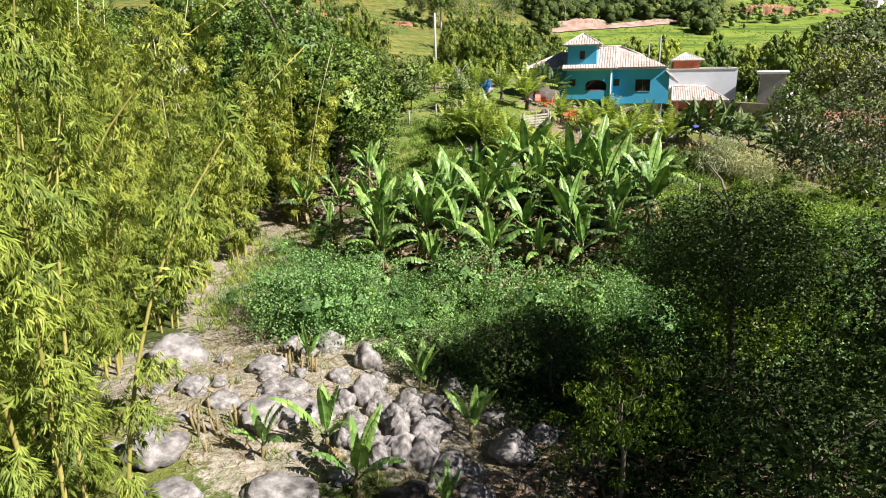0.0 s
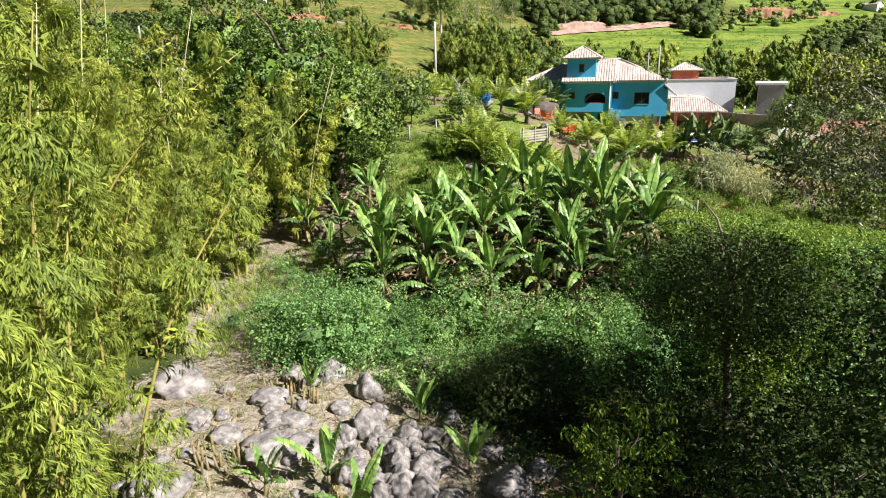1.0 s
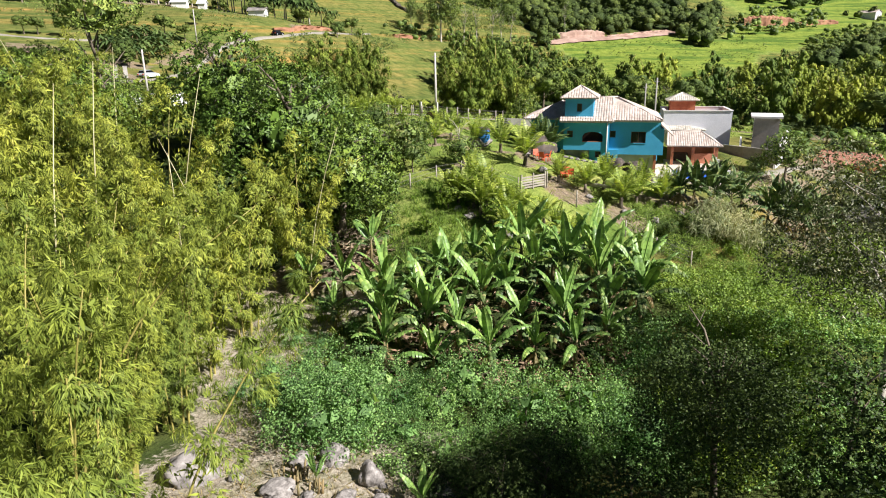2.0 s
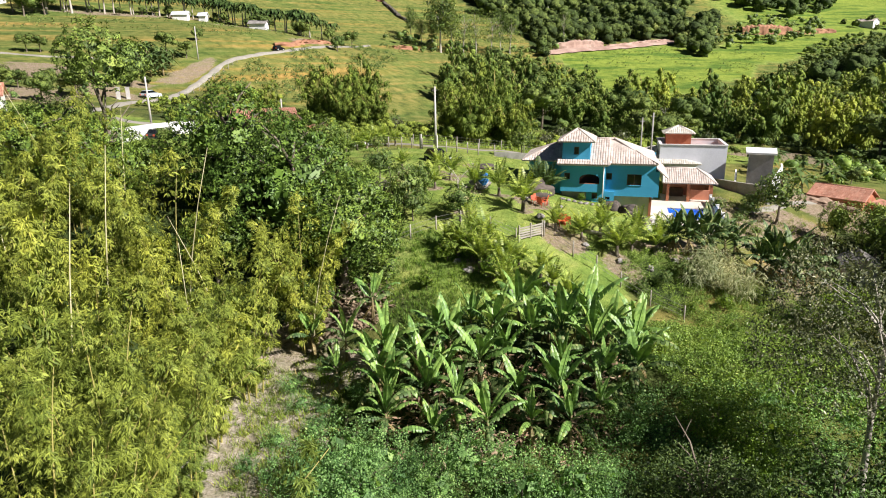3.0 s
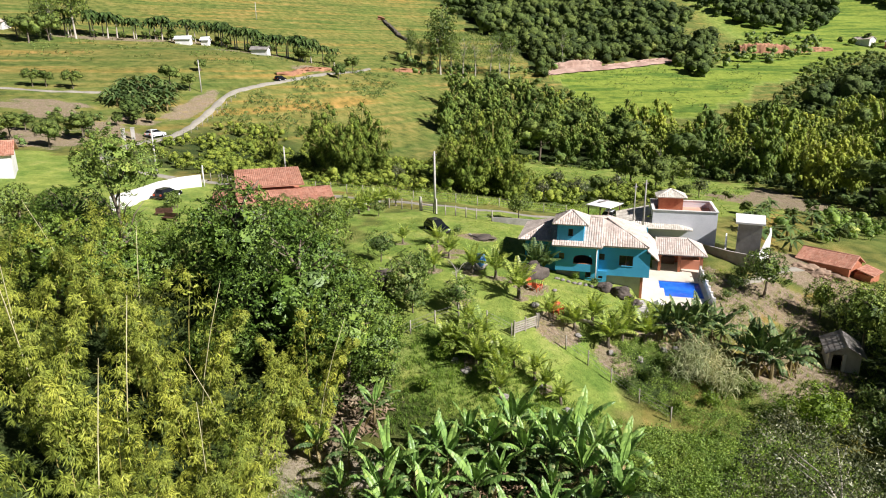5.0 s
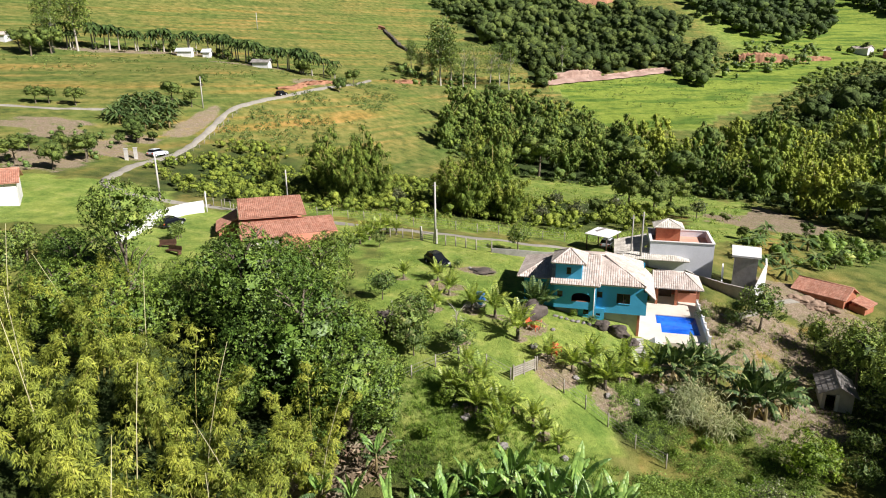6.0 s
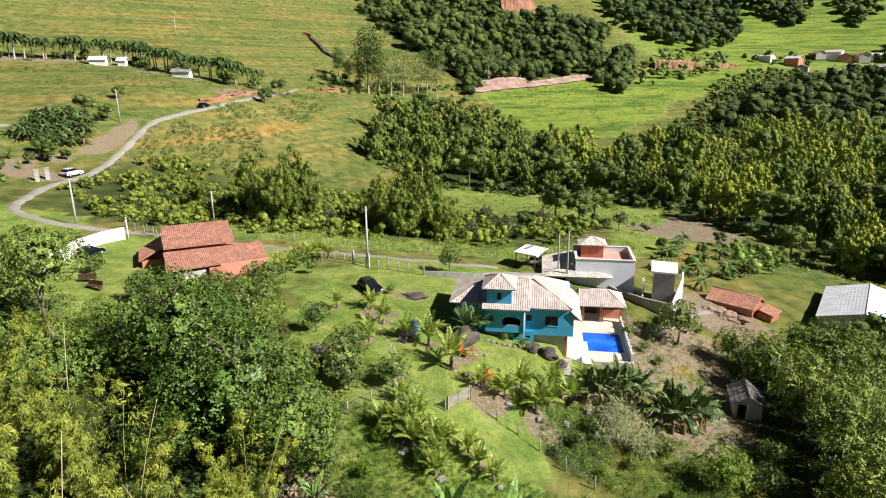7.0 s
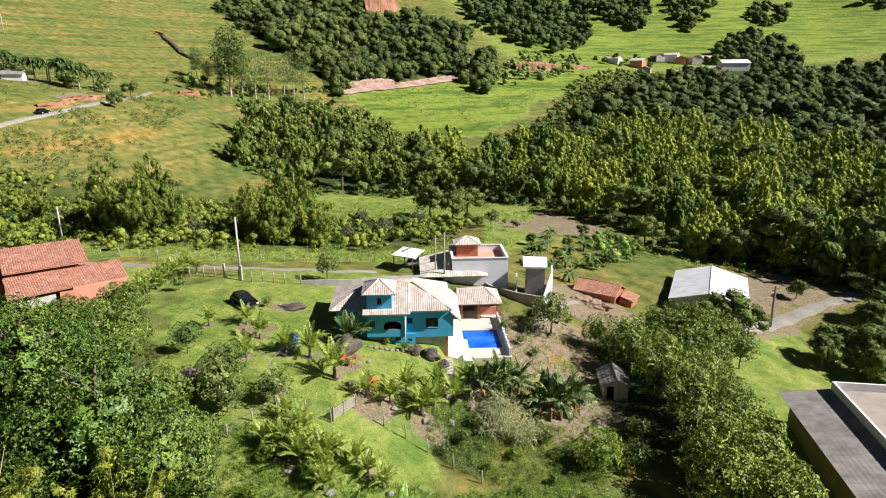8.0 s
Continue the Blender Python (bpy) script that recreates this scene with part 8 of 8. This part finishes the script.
# water drum, plastic chairs, benches
drum = thing("water_drum", pose(2.7, 60.6, on(2.7, 60.6) + 0.25), "upright blue plastic water drum on a rock", "drum")
part("body", Build().tube([(0, 0, 0), (0, 0, 0.1), (0, 0, 1.0), (0, 0, 1.15)], [0.52, 0.58, 0.62, 0.55], 18).mesh("body", M_BLUE_PLASTIC), drum)
part("lid", Build().tube([(0, 0, 1.15), (0, 0, 1.22)], [0.58, 0.5], 18).mesh("lid", M_BLUE_PLASTIC), drum)
part("hoop", Build().tube([(0, 0, 0.55), (0, 0, 0.62)], [0.63, 0.63], 18).mesh("hoop", M_BLUE_PLASTIC), drum)


def plastic_chair(x, y, turn, h=0):
    ob = thing("plastic_chair", pose(x, y, on(x, y) + h, 0, 0, turn), "orange-red plastic garden chair", "chair", "garden chairs")
    part("seat", Build().box(-0.27, -0.27, 0.42, 0.27, 0.27, 0.47).mesh("seat", M_ORANGE), ob)
    part("backrest", Build().slab([(-0.27, 0.25, 0.47), (0.27, 0.25, 0.47), (0.25, 0.38, 0.95), (-0.25, 0.38, 0.95)], 0.05).mesh("backrest", M_ORANGE), ob)
    for a in (-1, 1):
        for c in (-1, 1):
            part("leg", Build().tube([(a * 0.27, c * 0.27, 0), (a * 0.24, c * 0.24, 0.43)], 0.03, 6).mesh("leg", M_ORANGE), ob)
        part("armrest", Build().box(a * 0.29 - 0.03, -0.25, 0.64, a * 0.29 + 0.03, 0.3, 0.67).mesh("armrest", M_ORANGE), ob)
    return ob


for x, y, a in [(7.4, 57.0, 20), (7.9, 56.6, 140), (8.3, 57.3, 250), (9.2, 52.9, 10), (9.7, 53.3, 190)]:
    plastic_chair(x, y, a)
table = thing("garden_table", pose(9.3, 53.6, on(9.3, 53.6)), "round orange-red plastic garden table", "table")
part("top", Build().tube([(0, 0, 0.7), (0, 0, 0.74)], 0.45, 20).mesh("top", M_ORANGE), table)
for a in (0, 1.57, 3.14, 4.71):
    part("leg", Build().tube([(0.33 * math.cos(a), 0.33 * math.sin(a), 0), (0.28 * math.cos(a), 0.28 * math.sin(a), 0.7)], 0.03, 6).mesh("leg", M_ORANGE), table)
for x, y, a in [(-35.6, 75.0, 10), (-33.6, 72.1, -20)]:
    ob = thing("wooden_bench", pose(x, y, on(x, y), 0, 0, a), "dark wooden bench on the lawn", "bench", "lawn benches")
    part("seat", Build().box(-1.0, -0.3, 0.42, 1.0, 0.3, 0.5).mesh("seat", M_DARK_WOOD), ob)
    part("backrest", Build().box(-1.0, 0.3, 0.5, 1.0, 0.36, 1.0).mesh("backrest", M_DARK_WOOD), ob)
    for u_ in (-0.85, 0.85):
        part("leg", Build().box(u_ - 0.05, -0.25, 0, u_ + 0.05, 0.3, 0.42).mesh("leg", M_DARK_WOOD), ob)
# clipped hedge plants on the red house's lawn
HEDGE = tree_kind(96, 2.6, 0.5, 1.0, 30, 0.28, 30, 0.14, 0.07, M_TREE, 0.05, 0.5, hollow=0.5)
for k in range(4):
    plant("clipped_shrub", HEDGE, -36.4 + 0.1 * k, 78.2 + 0.7 * k, 60 * k, 1.0, "narrow clipped green shrub on the lawn", "shrub", "lawn shrubs", names=("stem", "foliage"))

# ---- ground cover ----
TUFT = [grass_kind(101 + k, 9, 0.16, 0.42, 0.03) for k in range(4)]
SHORT = [grass_kind(111 + k, 7, 0.2, 0.16, 0.03) for k in range(4)]
STRAWS = [grass_kind(121 + k, 6, 0.3, 0.5, 0.03, 1.2) for k in range(3)]
LEAFY = [clump_leaves(np.random.default_rng(131 + k), np.array([[0, 0, 0.22], [0.2, 0.1, 0.15], [-0.15, 0.15, 0.3]]), np.array([0.24, 0.2, 0.22]), 19, 0.09, 0.05) for k in range(4)]
LITTER = [blades(np.random.default_rng(141 + k).normal(size=(7, 3)) * np.array([0.4, 0.4, 0.03]) + np.array([0, 0, 0.05]), np.random.default_rng(151 + k).normal(size=(7, 3)) * np.array([1, 1, 0.25]), np.random.default_rng(161 + k).normal(size=(7, 3)) * 0.4 + np.array([0, 0, 1]), np.full(7, 0.55), np.full(7, 0.14)) for k in range(4)]
strewn("rough_grass", [[(-9.5, 45), (-4, 38.5), (3, 37), (9, 37), (13, 41), (7.5, 43), (4.4, 47.0), (-3, 49.2), (-6, 49.5)]], 0.30, TUFT, M_TALL_GRASS, "long rough green grass above the banana grove", "grass", seed=201)
strewn("rough_grass", [[(13, 46.5), (17, 42), (26, 38), (30, 46), (20, 53), (14, 51)]], 0.40, LEAFY, M_HERB, "leafy green weeds on the slope", "weeds", (0.5, 1.4), seed=202)
strewn("undergrowth", [[(6.5, 20.5), (16, 18), (25, 25), (24, 29), (12, 30), (8.5, 31), (6.5, 26)]], 0.42, LEAFY, M_SHRUB, "low green undergrowth beside the stream trees", "undergrowth", (0.8, 1.7), seed=214)
strewn("rough_grass", [[(10.5, 37), (15, 41), (22, 40), (30, 36), (24, 26), (12, 29), (10.5, 34)]], 0.34, LEAFY, M_HERB, "bright leafy green thicket", "weeds", (0.8, 1.8), seed=203)
strewn("rough_grass", [[(-10, 22), (-6.5, 24), (-6, 30), (-6.5, 36), (-9.5, 37), (-13, 36), (-12.5, 28)]], 0.36, TUFT, M_GRASS, "rough pale grass on the stream bank", "grass", (0.7, 1.6), seed=204)
strewn("rough_grass", [[(-9, 14), (-2, 12), (3, 13), (2, 18), (-4, 21), (-9, 22)]], 0.75, TUFT, M_GRASS, "tufts of grass between the stream stones", "grass", (0.5, 1.0), seed=205)
strewn("dry_straw", [[(-10, 14), (-3, 12), (2, 13.5), (1, 18), (-5, 22), (-10, 24)]], 0.42, STRAWS, M_STRAW, "dry straw and dead stalks between the stones", "straw", (0.5, 1.1), seed=206)
strewn("dry_litter", [[(-11, 39), (-5.5, 39.5), (-4.8, 43), (-8, 44.5), (-11, 43)]], 0.34, LITTER, M_LITTER, "dry red-brown fallen leaves under the trees", "leaf litter", (0.8, 1.6), seed=207)
strewn("dry_litter", [[(-2, 9), (10, 8), (12, 14), (4, 16), (-1, 14)], [(-4, 27), (8, 26.5), (9, 34), (-3, 35)]], 0.5, LITTER, M_LITTER, "brown leaf litter on the shaded ground", "leaf litter", (0.6, 1.2), seed=208)
strewn("undergrowth", [[(1, 9), (14, 7), (17, 19), (9, 22), (2.5, 21.2), (0, 18.6), (2.4, 13)]], 0.56, LEAFY, M_COFFEE, "dark leafy undergrowth on the stream bank", "undergrowth", (0.8, 1.7), seed=209)
strewn("undergrowth", [[(-2.8, 20.2), (-0.6, 18.4), (0.6, 17.4), (2.4, 17.8), (2.5, 21.6), (-2.4, 22.0)]], 0.36, LEAFY, M_COFFEE, "dark leafy undergrowth behind the stream stones", "undergrowth", (0.8, 1.6), seed=215)
strewn("undergrowth", [[(-8, 21.5), (-2, 20), (1, 21.4), (10, 21), (10, 28), (-8, 29)]], 0.7, LEAFY, M_SHRUB, "low green undergrowth below the shrubs", "undergrowth", (0.9, 1.8), seed=210)
strewn("rough_grass", [[(24, 44), (33, 42), (40, 50), (42, 66), (34, 72), (26, 68), (24, 60), (31, 54)]], 0.62, TUFT, M_GRASS, "patchy weeds on the bare slope", "weeds", (0.5, 1.5), seed=213)
strewn("lawn_grass", [[(-9, 47), (-3, 45), (5, 46), (9, 46), (12, 50), (19, 56), (18, 60), (8, 60), (8, 78), (-2, 80), (-10, 78), (-10, 62)]], 0.6, SHORT, M_GRASS, "short mown lawn grass", "grass", (0.7, 1.3), seed=211)
strewn("rough_grass", [[(-38, 103), (-20, 100), (0, 92), (30, 93), (45, 100), (45, 112), (10, 104), (-20, 108), (-36, 112)]], 0.95, TUFT, M_GRASS, "rough grass in the field beyond the lane", "grass", (0.9, 2.0), seed=212)

# gateway and felled timber by the hill road
for x, y in [(-68.6, 131.2), (-67.8, 133.6)]:
    b = Build()
    b.box(-0.35, -0.35, -0.4, 0.35, 0.35, 2.3)
    b.box(-0.42, -0.42, 2.3, 0.42, 0.42, 2.42)
    ob = new("gate_pillar", b.mesh("gate_pillar", M_CONCRETE))
    ob.matrix_world = pose(x, y, on(x, y), 0, 0, 20)
    tagged(ob, "grey concrete gate pillar beside the hill road", "pillar", "road gate pillars")
rng = np.random.default_rng(92)
pile = thing("timber_pile", pose(-60.6, 138.4, on(-60.6, 138.4), 0, 0, 70), "loose pile of weathered poles below the hill road", "timber")
for k in range(9):
    a, z_ = 0.5 * rng.normal(), 0.15 + 0.16 * (k // 3)
    part("pole", Build().tube([(-2.6 + a, 0.5 * (k % 3) - 0.5 + 0.2 * rng.normal(), z_), (2.4 + a, 0.5 * (k % 3) - 0.5 + 0.3 * rng.normal(), z_ + 0.1)], 0.11, 7).mesh("pole", M_WOOD), pile)
